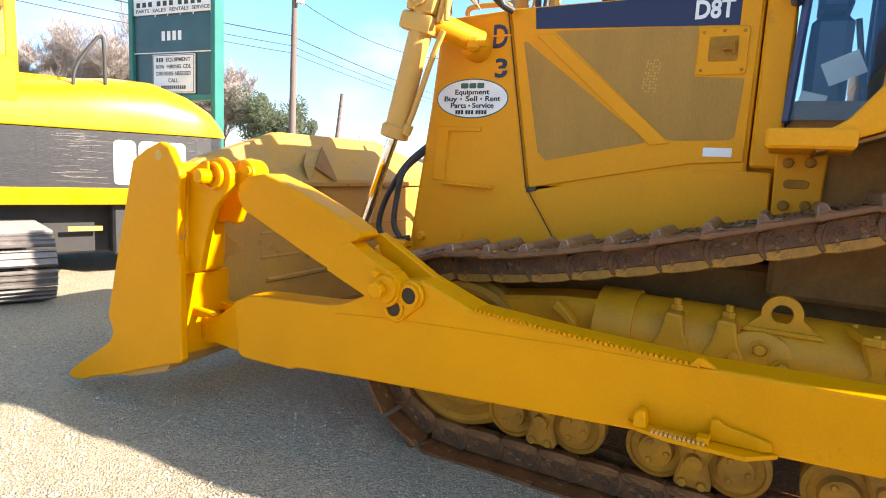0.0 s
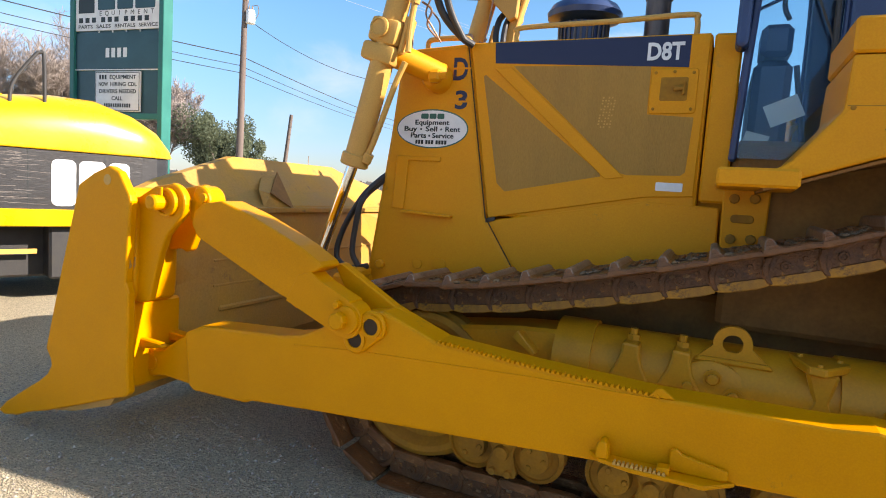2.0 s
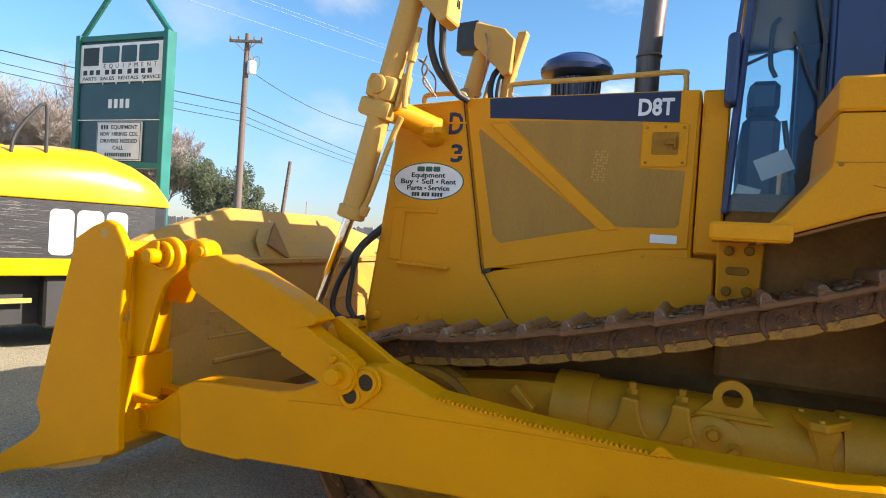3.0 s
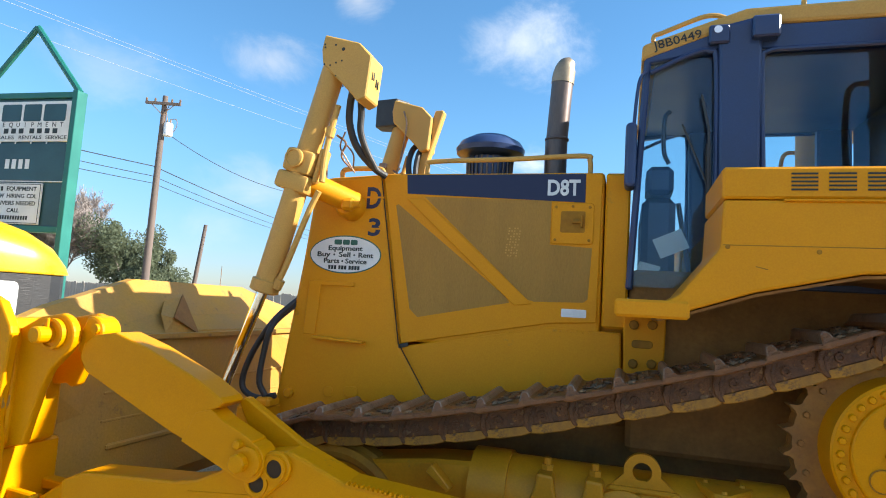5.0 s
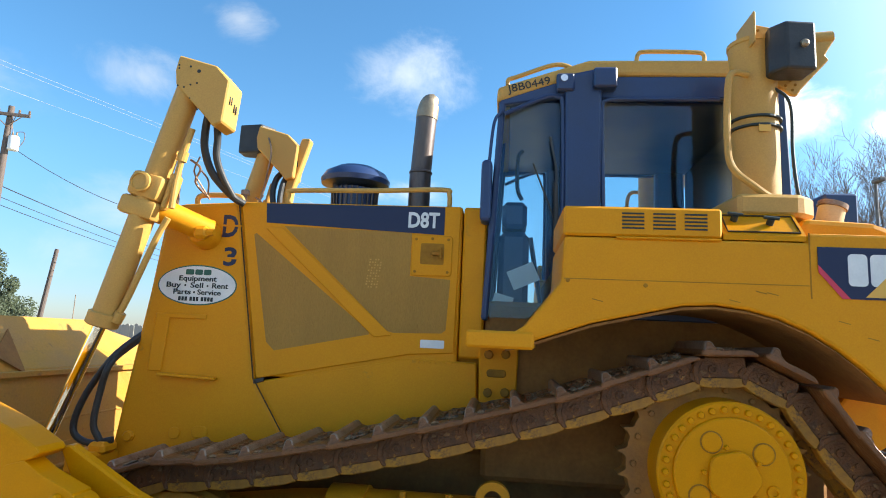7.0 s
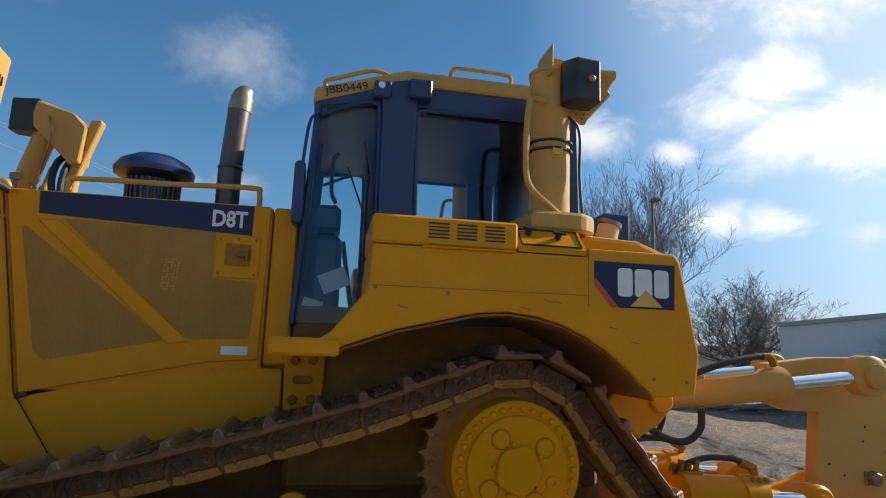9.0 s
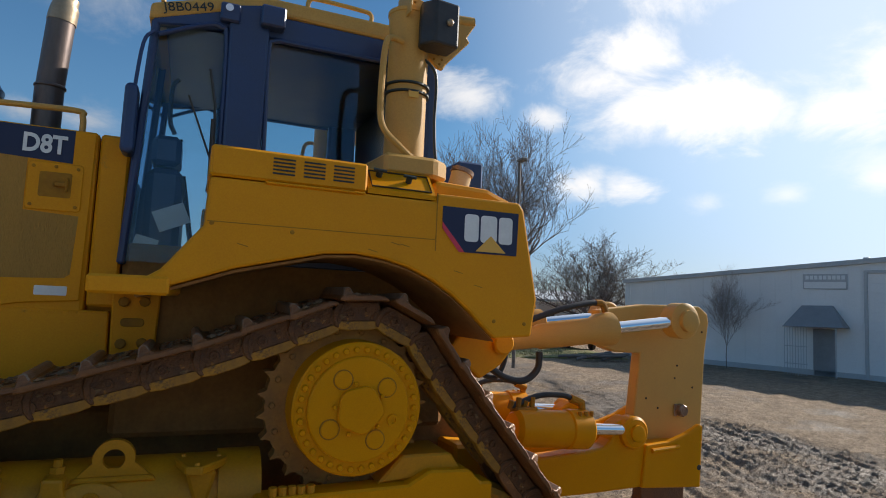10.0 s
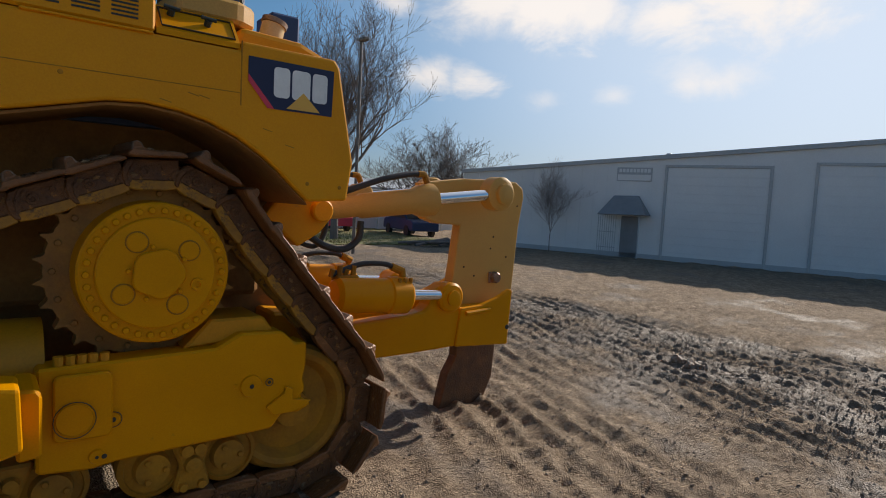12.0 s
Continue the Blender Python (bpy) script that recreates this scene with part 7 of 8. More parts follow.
# ---- dealer sign ----
def sign():
    ob = tagged(new("roadside_sign"), "tall teal framed roadside sign with white and dark boards", "sign")
    ob.matrix_basis = pose(-10.76, 3.0, 0, 0, 0, 4) @ Matrix.Diagonal((1.06, 0.8, 1.02, 1))
    X0, X1 = -1.03, 1.03
    for x in (X0, X1 - 0.10):
        part("post", box(B(), (x, -0.10, -0.05), (x + 0.10, 0.16, 4.95), 0.008), M["teal"], ob)
    for z in (2.60, 4.83):
        part("crossbar", box(B(), (X0 + 0.1, -0.07, z), (X1 - 0.1, 0.14, z + 0.10), 0.008), M["teal"], ob)
    gb = B()
    for x0, x1 in ((X0, 0.0), (X1, 0.0)):
        tube(gb, [(x0 + (0.05 if x0 < 0 else -0.05), 0.03, 4.93), (0, 0.03, 6.10)], 0.055, 8)
    part("peak", gb, M["teal"], ob, "open triangular peak of teal bars")
    part("back_board", box(B(), (X0 + 0.1, -0.02, 2.69), (X1 - 0.1, 0.10, 4.83), 0.004), M["darkboard"], ob)
    wb = part("header_board", box(B(), (-0.93, -0.055, 4.10), (0.93, -0.022, 4.78), 0.004), M["white"], ob, "white header board with dark print")
    pic = B()
    box(pic, (-0.86, -0.059, 4.40), (-0.50, -0.056, 4.72), 0)
    part("picture_square", pic, M["ink"], wb, "dark square picture")
    x = -0.42
    for w in (0.38, 0.34, 0.42):
        lb = B()
        prism(lb, rounded(x, 4.44, x + w, 4.73, 0.03), -0.056, -0.06, 0)
        part("brand_bar", lb, M["darkboard"], wb, "dark bar in place of the brand letters")
        x += w + 0.05
    for k, word in enumerate("EQUIPMENT"):
        letters(word, 0.11, M["ink"], wb, on_side(-0.36 + 0.14 * k, -0.058, 4.38), "header_letter")
    nb = B()
    x = -0.85
    for n in (3, 3, 4):
        for k in range(n):
            box(nb, (x, -0.059, 4.235), (x + 0.09, -0.056, 4.32), 0)
            x += 0.148
        x += 0.06
    pieces("number_bar", nb, M["ink"], wb)
    for word, dx, wd in (("PARTS", -0.70, 0.32), ("SALES", -0.29, 0.32), ("RENTALS", 0.18, 0.44), ("SERVICE", 0.68, 0.40)):
        letters(word, 0.085, M["ink"], wb, on_side(dx, -0.058, 4.165), "header_word", 0.001, wd)
    db = part("letter_board", box(B(), (-0.93, -0.05, 3.44), (0.90, -0.022, 4.06), 0.004), M["darkboard"], ob, "dark letter board with a few white bars")
    nb = B()
    for k in range(4):
        box(nb, (-0.24 + k * 0.13, -0.055, 3.64), (-0.16 + k * 0.13, -0.051, 3.80), 0)
    pieces("number_bar", nb, M["white"], db)
    tb = B()
    box(tb, (-0.93, -0.056, 3.425), (0.93, -0.022, 3.44), 0)
    for x in (-0.4, -0.1, 0.2, 0.5, 0.9):
        box(tb, (x, -0.058, 4.06), (x + 0.015, -0.04, 4.10), 0)
    pieces("board_clip", tb, M["white"], ob)
    hb = part("hiring_notice", box(B(), (-0.46, -0.07, 2.72), (0.54, -0.03, 3.40), 0.006), M["white"], ob, "white notice board with black print")
    fr = B()
    for z in (2.735, 3.375):
        box(fr, (-0.44, -0.074, z), (0.52, -0.0705, z + 0.01), 0)
    for x in (-0.445, 0.515):
        box(fr, (x, -0.074, 2.735), (x + 0.01, -0.0705, 3.385), 0)
    pieces("notice_border", fr, M["ink"], hb)
    lb = B()
    for k in range(3):
        box(lb, (-0.36 + k * 0.06, -0.073, 3.265), (-0.32 + k * 0.06, -0.0705, 3.34), 0)
    for k in range(12):
        box(lb, (-0.25 + k * 0.05, -0.073, 2.79), (-0.215 + k * 0.05, -0.0705, 2.855), 0)
    pieces("notice_bar", lb, M["ink"], hb)
    letters("EQUIPMENT", 0.095, M["ink"], hb, on_side(0.16, -0.072, 3.30), "notice_line", 0.002, 0.58)
    for word, dx, wd in (("NOW", -0.27, 0.21), ("HIRING", 0.06, 0.34), ("CDL", 0.37, 0.19)):
        letters(word, 0.095, M["ink"], hb, on_side(dx, -0.072, 3.18), "notice_word", 0.002, wd)
    for word, dx, wd in (("DRIVERS", -0.16, 0.41), ("NEEDED", 0.27, 0.37)):
        letters(word, 0.095, M["ink"], hb, on_side(dx, -0.072, 3.06), "notice_word", 0.002, wd)
    letters("CALL", 0.095, M["ink"], hb, on_side(0.04, -0.072, 2.94), "notice_line", 0.002, 0.24)


sign()


# ---- poles and wires ----
def utility_pole(x, y, h, with_can=True):
    ob = tagged(new("utility_pole"), "weathered wooden utility pole with a crossarm and insulators", "utility pole")
    bm = B()
    tube(bm, [(0, 0, -0.1), (0.02, 0, h * 0.5), (0.05, 0, h)], 0.15, 12, radii=[0.17, 0.145, 0.11])
    part("pole", bm, M["wood"], ob, "", True)
    arm = part("crossarm", box(B(), (-0.70, -0.18, h - 0.42), (0.78, -0.08, h - 0.30), 0.01), M["wood"], ob)
    br = B()
    for s in (-1, 1):
        tube(br, [(0.04 + s * 0.5, -0.16, h - 0.40), (0.04, -0.14, h - 0.85)], 0.018, 6)
    pieces("arm_brace", br, M["worn"], ob)
    for dx in (-0.66, -0.30, 0.40, 0.74):
        ib = B()
        lathe(ib, [(0.02, 0), (0.05, 0.04), (0.03, 0.07), (0.05, 0.10), (0.02, 0.16)], (dx, -0.13, h - 0.30), 'z', 10)
        part("insulator", ib, M["worn"], arm)
    if with_can:
        tb = B()
        lathe(tb, [(0.17, 0), (0.19, 0.02), (0.19, 0.50), (0.16, 0.56), (0.06, 0.58)], (0.32, -0.05, h - 1.75), 'z', 20)
        can_t = part("transformer", tb, M["white"], ob, "pale grey transformer can", True)
        tb = B()
        for s in (-0.07, 0.07):
            lathe(tb, [(0.025, 0), (0.04, 0.05), (0.02, 0.16)], (0.32 + s, -0.05, h - 1.18), 'z', 8)
        tube(tb, smooth_path([(0.36, -0.05, h - 1.02), (0.62, -0.05, h - 1.0), (0.66, -0.05, h - 1.3), (0.52, -0.05, h - 1.6)], 4), 0.015, 5)
        tube(tb, smooth_path([(0.25, -0.05, h - 1.02), (0.2, -0.08, h - 0.7), (0.3, -0.1, h - 0.35)], 4), 0.015, 5)
        box(tb, (0.05, -0.1, h - 1.3), (0.2, 0.0, h - 1.2), 0.01)
        part("bushing_lead", tb, M["worn"], can_t)
    ob.matrix_basis = pose(x, y, 0, 0, 0, 20)
    return ob


utility_pole(-20.08, 15.95, 10.05)
wp = tagged(new("wooden_post"), "plain leaning wooden pole without wires", "pole")
bm = B()
tube(bm, [(0, 0, -0.1), (0.72, 0, 5.85)], 0.12, 10, radii=[0.15, 0.11])
part("pole", bm, M["wood"], wp, "", True)
wp.matrix_basis = pose(-26.3, 26.2, 0)
an = tagged(new("antenna_mast"), "thin metal antenna mast far behind", "mast")
bm = B()
tube(bm, [(0, 0, 0), (0, 0, 3.75)], 0.03, 6)
part("mast", bm, M["worn"], an)
an.matrix_basis = pose(-30.05, 34, 0)


def wire(pts, r, sag=0.25, m="black"):
    out = []
    for a, b in zip(pts, pts[1:]):
        a, b = Vector(a), Vector(b)
        for i in range(12):
            t = i / 12
            out.append(a.lerp(b, t) - Vector((0, 0, sag * 4 * t * (1 - t))))
    out.append(Vector(pts[-1]))
    bm = B()
    tube(bm, out, r, 5)
    w = tagged(new("power_line"), "thin dark overhead power line between poles", "wire", group="overhead lines")
    part("wire", bm, M[m], w)


for dz in (0.0, 0.42, 0.72):
    wire([(-25.5, 2.0, 7.45 - dz), (-20.1, 15.8, 6.95 - dz), (-24.6, 37.0, 7.0 - dz), (-30, 70, 7.0 - dz)], 0.014 if dz else 0.02, 0.15)
for dz, dx in ((0.0, 0.0), (0.25, 0.25), (1.0, 0.2)):
    wire([(-25.6 + dx, -6.0, 11.2 - dz), (-16.2 + dx, 21.0, 10.9 - dz), (-6.0 + dx, 51.0, 10.9 - dz)], 0.0055, 0.1, "linewire")
utility_pole(-8.0, 45.0, 7.9, False)
wire([(-19.8, 15.9, 8.45), (-16.0, 24.0, 7.2), (-12.0, 32.0, 7.4), (-8.0, 45.0, 7.4)], 0.014, 0.7)


# ---- trees ----
def bare_tree(name, seed, height, spread, lean=0.0, levels=5, trunk=0.16, fine=0.005, kids=2, skin="twig", limbs=0):
    rnd = random.Random(seed)
    thick, thin = B(), []
    def grow(p, d, ln, r, lvl):
        pts, radii = [p.copy()], [r]
        steps = 4 if lvl < 3 else 3
        for i in range(steps):
            d = (d + Vector((rnd.uniform(-1, 1), rnd.uniform(-1, 1), rnd.uniform(-0.5, 0.9))) * (0.13 + 0.05 * lvl)).normalized()
            p = p + d * (ln / steps)
            pts.append(p.copy())
            radii.append(r * (1 - 0.45 * (i + 1) / steps))
            if lvl < levels and i >= (2 if lvl == 0 else 0):
                for _ in range((2 if lvl < 2 else kids) if lvl < levels - 1 else 3):
                    ax = Vector((rnd.uniform(-1, 1), rnd.uniform(-1, 1), rnd.uniform(-0.2, 0.75 if lvl else 0.5)))
                    nd = (d * 0.65 + ax.normalized() * (0.75 * spread)).normalized()
                    grow(p, nd, ln * rnd.uniform(0.5, 0.72), radii[-1] * rnd.uniform(0.5, 0.7), lvl + 1)
        if r > 0.012:
            tube(thick, pts, r, 6 if r > 0.05 else 4, radii=radii)
        else:
            thin.append((pts, radii))
    if limbs:
        # short bole, then limbs that fan out into a round crown
        fork = Vector((lean, 0, height * 0.24))
        tube(thick, [(0, 0, -0.1), (lean * 0.5, 0.03, height * 0.12), fork], trunk, 8, radii=[trunk * 1.25, trunk, trunk * 0.9])
        for k in range(limbs):
            az, tilt = 6.283 * k / limbs + rnd.uniform(-0.3, 0.3), spread * rnd.uniform(0.35, 1.05) if k else 0.08
            d = Vector((math.cos(az) * math.sin(tilt), math.sin(az) * math.sin(tilt), math.cos(tilt)))
            grow(fork.copy(), d, height * rnd.uniform(0.36, 0.46), trunk * rnd.uniform(0.42, 0.6), 1)
    else:
        grow(Vector((0, 0, -0.1)), Vector((lean, 0, 1)).normalized(), height * 0.42, trunk, 0)
    ob = tagged(new(name), "leafless winter tree with fine grey twigs", "tree")
    part("trunk", thick, M["bark"], ob)
    if thin:
        tw = B()
        for pts, radii in thin:
            tube(tw, pts, fine, 3, radii=[max(fine, q) for q in radii])
        c = part("twig_mass", tw, M[skin], ob)
        c["kind"] = "stuff"
    return ob


def leafy_tree(seed, height, radius):
    rnd = random.Random(seed)
    ob = tagged(new("evergreen_tree"), "round dark green live oak behind the fence", "tree")
    bm = B()
    tube(bm, smooth_path([(0, 0, -0.1), (0.1, 0.05, 1.0), (-0.1, 0.1, 2.2)], 5), 0.25, 10)
    tips = []
    for k in range(11):
        a = 2 * math.pi * k / 11 + rnd.uniform(-0.2, 0.2)
        e = Vector((math.cos(a) * radius * rnd.uniform(0.45, 0.8), math.sin(a) * radius * rnd.uniform(0.45, 0.8), height * rnd.uniform(0.32, 0.85)))
        tube(bm, smooth_path([(0, 0, 1.6), (e.x * 0.4, e.y * 0.4, e.z * 0.6), e], 4), 0.07, 6)
        tips.append(e)
    part("trunk", bm, M["bark"], ob)
    centres = [(e + Vector((rnd.gauss(0, 0.6), rnd.gauss(0, 0.6), rnd.gauss(0, 0.5)))) for e in tips for _ in range(7)]
    co, fs = [], []
    for c in centres:
        rr = rnd.uniform(0.45, 0.95)
        for _ in range(520):
            d = Vector((rnd.gauss(0, 1), rnd.gauss(0, 1), rnd.gauss(0, 0.8)))
            d.normalize()
            p = c + d * rr * rnd.random() ** 0.35
            u = Vector((rnd.gauss(0, 1), rnd.gauss(0, 1), rnd.gauss(0, 1))).normalized() * rnd.uniform(0.05, 0.10)
            v = u.orthogonal().normalized() * rnd.uniform(0.03, 0.06)
            i = len(co)
            co += [p - u, p + v, p + u, p - v]
            fs.append((i, i + 1, i + 2, i + 3))
    me = bpy.data.meshes.new("crown")
    me.from_pydata([tuple(c) for c in co], [], fs)
    me.materials.append(M["leaf"])
    o = new("crown", me)
    o.parent = ob
    o["kind"] = "stuff"
    return ob


leafy_tree(3, 6.3, 2.9).matrix_basis = pose(-27.9, 23.2, -0.9) @ Matrix.Diagonal((0.80, 0.80, 1.0, 1))
for seed, x, y, h in ((11, -34.9, 17.5, 9.5), (12, -40.9, 12.0, 10.5), (13, -31.0, 21.5, 8.0), (15, -37.5, 24.0, 8.5), (17, -37.5, 14.5, 9.0), (18, -33.2, 19.6, 8.6), (19, -43.0, 9.0, 10.5)):
    bare_tree("bare_tree", seed, h, 0.95, 0.02, 5, 0.15, 0.010).matrix_basis = pose(x, y, 0, 0, 0, seed * 40)
bare_tree("bare_tree", 24, 9.3, 0.95, 0.0, 5, 0.20, 0.0065, 1, "bark", 8).matrix_basis = pose(13.1, 21.5, -0.2, 0, 0, 40) @ Matrix.Diagonal((0.80, 0.80, 1.08, 1))
bare_tree("bare_tree", 31, 6.8, 1.35, 0.0, 5, 0.15, 0.006, 1, "bark", 8).matrix_basis = pose(21.2, 24.6, -0.3, 0, 0, 200)
bare_tree("bare_tree", 27, 3.7, 0.55, 0.0, 4, 0.020, 0.0022, 1, "twig", 7).matrix_basis = pose(21.3, 15.2, -0.3)
mp = tagged(new("metal_mast"), "slim grey metal lamp mast beside the bare tree", "mast")
bm = B()
tube(bm, [(0, 0, 0), (0, 0, 7.0)], 0.05, 8, radii=[0.06, 0.045])
part("mast", bm, M["excsteel"], mp)
bm = B()
box(bm, (-0.1, -0.35, 6.85), (0.1, 0.05, 6.97), 0.03)
part("lamp_head", bm, M["excsteel"], mp)
mp.matrix_basis = pose(9.42, 13.0, -0.1)


# ---- fence ----
def fence():
    ob = tagged(new("picket_fence"), "weathered grey board fence behind the yard", "fence")
    pk = B()
    prism(pk, [(-0.075, 0.05), (0.075, 0.05), (0.075, 2.22), (0.0, 2.27), (-0.075, 2.22)], -0.012, 0.012, 0)
    me = bpy.data.meshes.new("board")
    pk.to_mesh(me)
    pk.free()
    me.materials.append(M["fence"])
    for z in (0.5, 1.7):
        part("rail", box(B(), (-17, 0.012, z), (13, 0.06, z + 0.09), 0), M["fence"], ob)
    for k in range(185):
        o = new("board", me)
        o.matrix_basis = pose(-17 + k * 0.162, random.uniform(-0.006, 0.006), random.uniform(-0.05, 0.03), 0, random.uniform(-0.4, 0.4), 0)
        o.parent = ob
    ob.matrix_basis = pose(-15.5, 15.2, 0, 0, 0, -4) @ Matrix.Diagonal((1, 1, 0.85, 1))


fence()


# ---- warehouse ----
def warehouse():
    ob = tagged(new("warehouse"), "long grey metal sided warehouse with an awning door", "building")
    A, d = Vector((20.18, 20.57, 0)), Vector((0.35, -0.937, 0))
    ln = 40.0
    ang = math.degrees(math.atan2(d.y, d.x))
    ob.matrix_basis = Matrix.Translation(A) @ pose(0, 0, 0, 0, 0, ang)
    # local x runs along the front, local y points away from the yard
    top = lambda x: 3.48 + 0.078 * min(x, 22)
    w = B()
    prism(w, [(0, -0.7), (ln, -0.7), (ln, top(ln)), (22, top(22)), (0, top(0))], 0, 18, 0.0)
    wall = part("front_wall", w, M["wall"], ob)
    rb = B()
    x = 0.3
    while x < 24:
        box(rb, (x, -0.010, -0.1), (x + 0.025, 0.0, top(x) - 0.12), 0)
        x += 0.62
    pieces("siding_rib", rb, M["wall"], wall)
    tr = B()
    prism(tr, [(-0.1, top(0) - 0.12), (22, top(22) - 0.12), (22, top(22) + 0.06), (-0.1, top(0) + 0.06)], -0.12, 0.1, 0.01)
    part("roof_trim", tr, M["roof"], ob)
    rf = B()
    prism(rf, [(-0.1, top(0) + 0.03), (22, top(22) + 0.03), (22, top(22) + 0.10), (-0.1, top(0) + 0.10)], 0.1, 18.2, 0)
    part("roof", rf, M["roof"], ob)
    bs = B()
    box(bs, (0, -0.05, -0.7), (ln, 0.0, -0.12), 0)
    part("base_course", bs, M["roof"], ob)
    # roller doors
    for x0, x1, zt in ((10.45, 14.45, 3.80), (16.15, 20.3, 3.95), (24.0, 28.0, 4.0)):
        dr = part("roller_door", box(B(), (x0, -0.012, -0.34), (x1, 0.0, zt), 0), M["wall"], ob, "grey ribbed roller door")
        dp = B()
        hgt = (zt + 0.3) / 11
        for k in range(11):
            box(dp, (x0, -0.022, -0.3 + k * hgt), (x1, 0.0, -0.3 + (k + 0.96) * hgt), 0.006)
        pieces("door_slat", dp, M["wall"], dr)
        fr = B()
        for xx in (x0 - 0.12, x1):
            box(fr, (xx, -0.07, -0.4), (xx + 0.12, 0.0, zt + 0.08), 0.01)
        box(fr, (x0 - 0.12, -0.072, zt), (x1 + 0.12, 0.0, zt + 0.12), 0.01)
        pieces("door_frame", fr, M["roof"], dr)
    # entrance with awning
    part("entrance_door", box(B(), (8.55, -0.05, -0.34), (9.35, 0.0, 1.55), 0.01), M["awning"], ob, "dark entrance door")
    aw = B()
    prism(aw, [(7.65, 1.58), (9.85, 1.62), (9.28, 2.50), (8.18, 2.48)], -0.9, 0.0, 0.02)
    for v in aw.verts:
        if v.co.z > 2.0 and v.co.y < -0.4:
            v.co.y = -0.18
    part("awning", aw, M["awning"], ob, "dark sloped entrance awning")
    br = B()
    for k in range(9):
        box(br, (7.72 + k * 0.10, -0.85, -0.34), (7.74 + k * 0.10, -0.83, 1.58), 0)
    box(br, (9.52, -0.85, -0.34), (9.57, -0.80, 1.60), 0)
    for zz in (0.1, 0.8):
        box(br, (7.72, -0.852, zz), (8.56, -0.828, zz + 0.03), 0)
    pieces("awning_bar", br, M["roof"], ob)
    sg = part("wall_sign", box(B(), (8.2, -0.05, 3.16), (9.78, -0.01, 3.78), 0.01), M["roof"], ob, "faded grey wall sign")
    sb = B()
    for k in range(9):
        box(sb, (8.30 + k * 0.16, -0.056, 3.56), (8.42 + k * 0.16, -0.051, 3.72), 0)
    box(sb, (8.25, -0.056, 3.20), (9.73, -0.051, 3.46), 0)
    pieces("sign_bar", sb, M["wall"], sg)
    vt = B()
    box(vt, (10.2, 0.5, top(10)), (10.4, 0.7, top(10) + 0.22), 0.02)
    part("roof_vent", vt, M["roof"], ob)


warehouse()


# ---- far side of the lot ----
def far_house():
    ob = tagged(new("low_shed"), "low grey shed with white porch columns", "building")
    part("wall", box(B(), (0, 0, -0.4), (15.5, 7, 2.7), 0.0), M["wall"], ob)
    rf = B()
    slab(rf, [(-0.6, -1.6), (16.0, -1.6), (16.0, 7.4), (-0.6, 7.4)], 2.7, 2.85, 0)
    for v in rf.verts:
        if v.co.y > 2:
            v.co.z += 0.9
    part("roof", rf, M["roof"], ob)
    for x in (0.3, 3.0, 5.8, 8.6, 11.4, 13.7):
        part("column", box(B(), (x, -1.4, 0), (x + 0.14, -1.26, 2.7), 0), M["white"], ob, "white porch column")
    for x in (1.2, 4.0, 9.5):
        part("window", box(B(), (x, -0.03, 1.0), (x + 1.2, 0.0, 2.0), 0), M["excband"], ob)
    ob.matrix_basis = pose(12.7, 33.0, -0.32, 0, 0, -6)


far_house()


def parked_car(x, y, rz, m, label):
    ob = tagged(new("parked_car"), label, "car", group="cars by the shed")
    prof = [(-2.2, 0.35), (-2.2, 0.85), (-1.9, 0.98), (-1.3, 1.02), (-0.7, 1.48), (0.7, 1.50), (1.35, 1.05), (2.1, 0.95), (2.25, 0.70), (2.25, 0.35)]
    part("body", prism(B(), prof, -0.85, 0.85, 0.06, 2), m, ob)
    for s in (-1, 1):
        part("side_window", prism(B(), [(-1.2, 1.04), (-0.68, 1.42), (0.65, 1.43), (1.2, 1.06)], s * 0.852, s * 0.86, 0), M["excband"], ob)
        for wx in (-1.35, 1.4):
            wb = B()
            lathe(wb, [(0.2, 0), (0.33, 0.0), (0.33, 0.2), (0.2, 0.2)], (wx, s * 0.68, 0.33), 'y', 20, s)
            part("wheel", wb, M["black"], ob)
    part("windscreen", prism(B(), [(-1.31, 1.03), (-0.72, 1.47), (-0.74, 1.49), (-1.34, 1.05)], -0.75, 0.75, 0), M["excband"], ob)
    ob.matrix_basis = pose(x, y, ground_height(x, y), 0, 0, rz)


parked_car(20.3, 25.6, 80, M["navy"], "dark blue car parked by the low shed")
parked_car(16.4, 29.0, 85, M["red"], "dark red car parked by the low shed")

# grass strip and a pile of cut branches
gs_co, gs_fs, rnd_g = [], [], random.Random(8)
for k in range(9000):
    v = rnd_g.uniform(0, 1)
    x, y = 11.6 + 6.8 * rnd_g.random() + 2 * v, 18.6 + 10 * v + rnd_g.uniform(-0.3, 0.3)
    hgt, a, w = rnd_g.uniform(0.04, 0.13), rnd_g.uniform(0, 6.28), 0.02
    z = ground_height(x, y)
    i = len(gs_co)
    gs_co += [(x - w * math.cos(a), y - w * math.sin(a), z), (x + w * math.cos(a), y + w * math.sin(a), z), (x + rnd_g.uniform(-0.05, 0.05), y + rnd_g.uniform(-0.05, 0.05), z + hgt)]
    gs_fs.append((i, i + 1, i + 2))
gm = bpy.data.meshes.new("grass_tufts")
gm.from_pydata(gs_co, [], gs_fs)
gm.materials.append(M["grass"])
tagged(new("grass_tufts", gm), "thin winter grass tufts", "grass", kind="stuff")
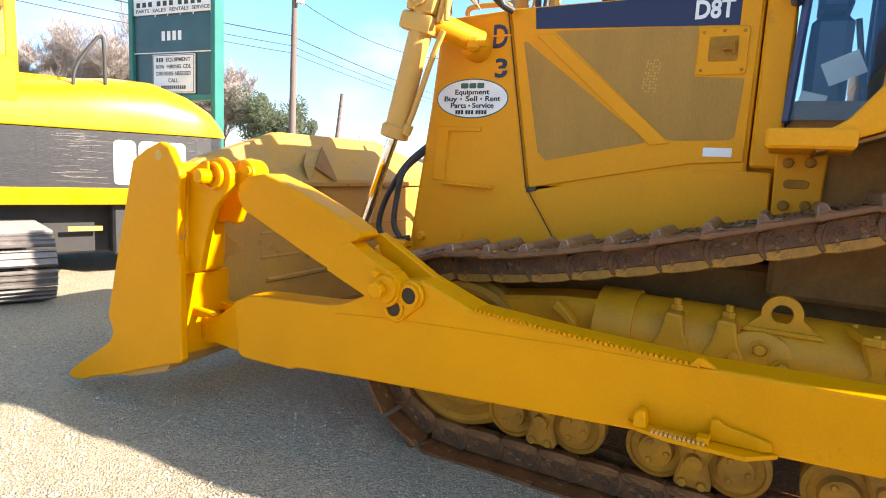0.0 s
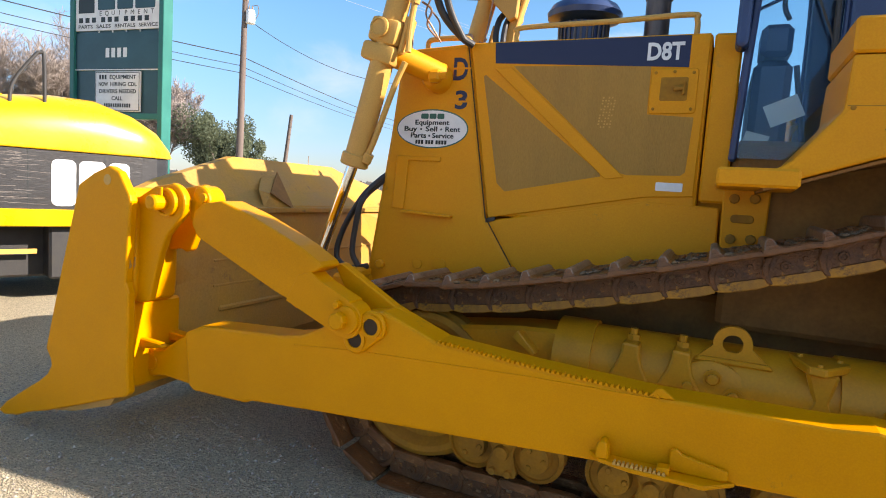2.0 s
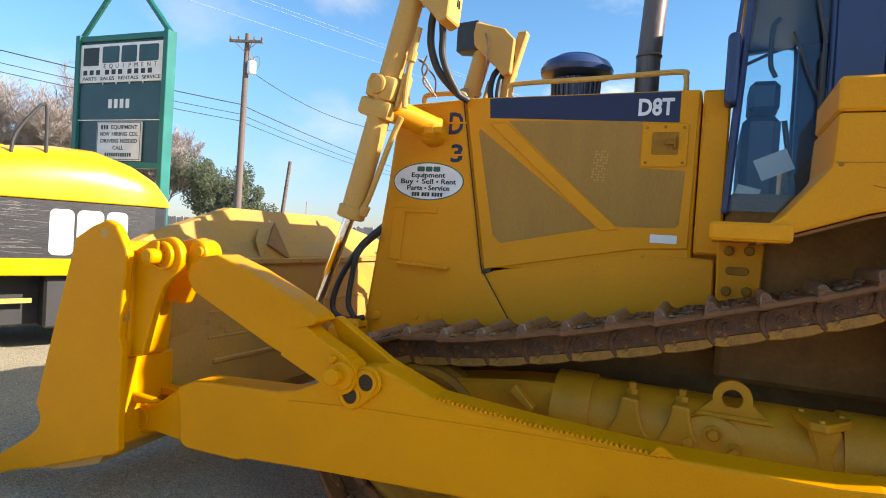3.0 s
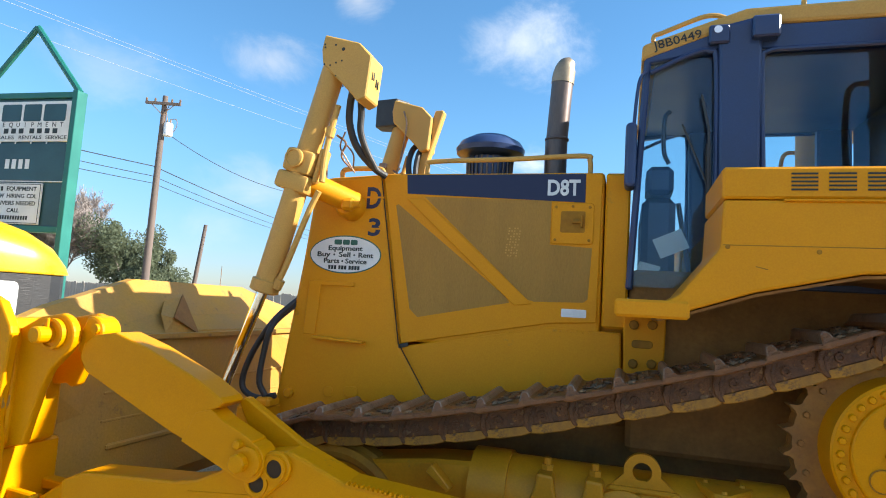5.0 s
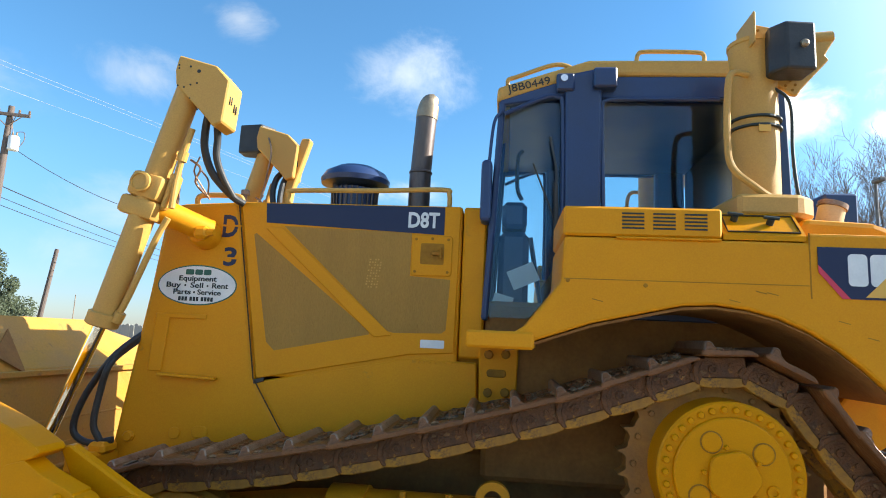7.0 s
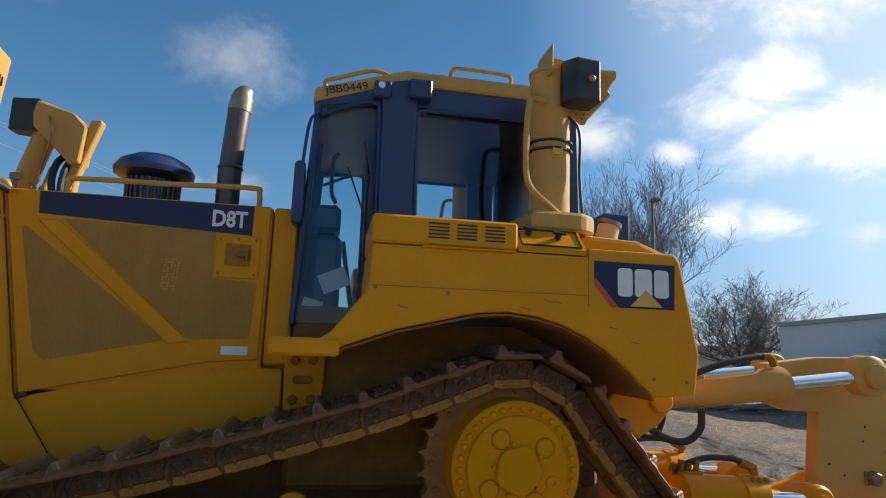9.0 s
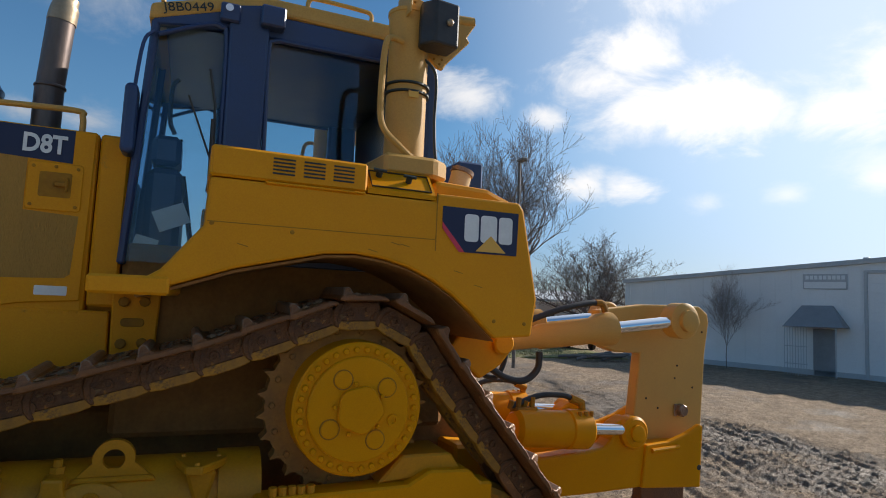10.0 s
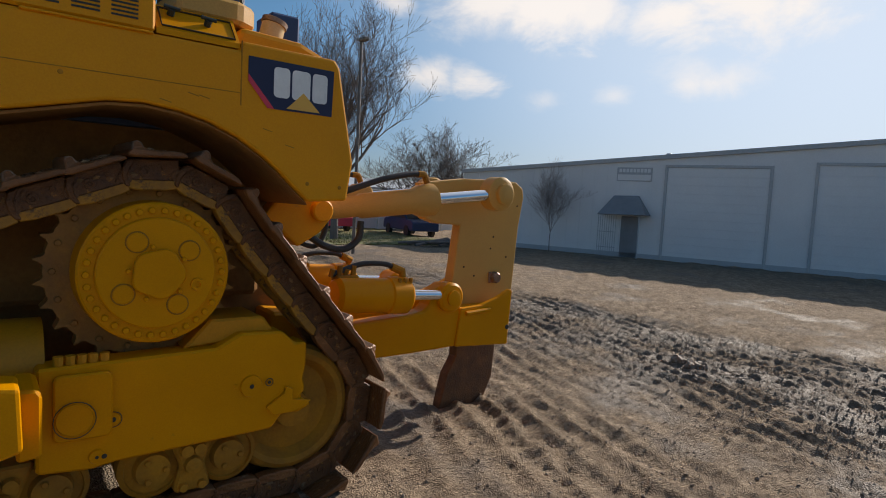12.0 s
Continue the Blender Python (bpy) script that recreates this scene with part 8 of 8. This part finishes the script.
tagged(part("grass_strip", slab(B(), [(11.4, 18.5), (14.5, 18.9), (18.6, 18.4), (20.0, 24.0), (21.0, 31.0), (12.0, 31.0)], -0.5, -0.27, 0), M["grass"]), "strip of yellow green winter grass", "grass", kind="structure")
lg_ob = tagged(new("branch_pile"), "pile of cut grey branches on the grass edge", "branches")
for k in range(12):
    bm = B()
    x, y, a, ln = random.uniform(-1.3, 1.3), random.uniform(-0.4, 0.4), random.uniform(-0.5, 0.5), random.uniform(0.9, 2.0)
    z = 0.08 + 0.05 * (k % 4)
    tube(bm, smooth_path([(x - ln / 2, y - a * ln / 2, z), (x, y, z + 0.05), (x + ln / 2, y + a * ln / 2, z + random.uniform(-0.02, 0.15))], 3), 0.06, 6)
    part("branch", bm, M["bark"], lg_ob)
lg_ob.matrix_basis = pose(16.3, 17.8, -0.31)

# loose clods in the lot and pebbles on the gravel
def scatter(name, count, xr, yr, sizes, material, label, keep=lambda x, y: True):
    rnd = random.Random(name)
    co, fs = [], []
    for k in range(count):
        x, y, r = rnd.uniform(*xr), rnd.uniform(*yr), rnd.choice(sizes) * rnd.uniform(0.7, 1.3)
        if not keep(x, y):
            continue
        z, i, a = ground_height(x, y) + r * 0.25, len(co), rnd.uniform(0, 6.28)
        for j in range(5):
            q = r * rnd.uniform(0.7, 1.3)
            co.append((x + q * math.cos(a + 1.257 * j), y + q * math.sin(a + 1.257 * j), z + r * rnd.uniform(-0.35, 0.25)))
        co += [(x + r * rnd.uniform(-0.3, 0.3), y + r * rnd.uniform(-0.3, 0.3), z + r * rnd.uniform(0.4, 0.9)), (x, y, z - r)]
        for j in range(5):
            fs += [(i + j, i + (j + 1) % 5, i + 5), (i + (j + 1) % 5, i + j, i + 6)]
    me = bpy.data.meshes.new(name)
    me.from_pydata(co, [], fs)
    me.materials.append(material)
    return tagged(new(name, me), label, "mud" if "mud" in name else "pebbles", kind="stuff")


wet_line = lambda x, y: random.Random(int(x * 977) * 7919 + int(y * 983)).random() < 0.22 + max(0.0, 1 - abs(x - 0.2 * y - 7.4) / 2.2)
scatter("mud_clods", 44000, (1.3, 10), (-3.5, 4.5), (0.005, 0.006, 0.007, 0.009, 0.011, 0.014), M["mudclod"], "scattered crumbs and clods of brown mud", wet_line)
scatter("gravel_pebbles", 9000, (-6.5, 1.0), (-3.6, -1.2), (0.004, 0.005, 0.006, 0.008, 0.011), M["pebble"], "loose pale pebbles on the gravel")
mc = B()
for k in range(14):
    x, y = 6.9 + random.gauss(0, 0.09), -0.45 + random.gauss(0, 0.09)
    vs = bmesh.ops.create_icosphere(mc, subdivisions=2, radius=random.uniform(0.04, 0.08), matrix=Matrix.Translation((x, y, ground_height(x, y) + 0.03)))["verts"]
    for v in vs:
        v.co += Vector((random.uniform(-1, 1), random.uniform(-1, 1), random.uniform(-1, 1))) * 0.018
tagged(part("mud_heap", mc, M["mudclod"]), "small heap of dark wet mud", "mud", kind="stuff")
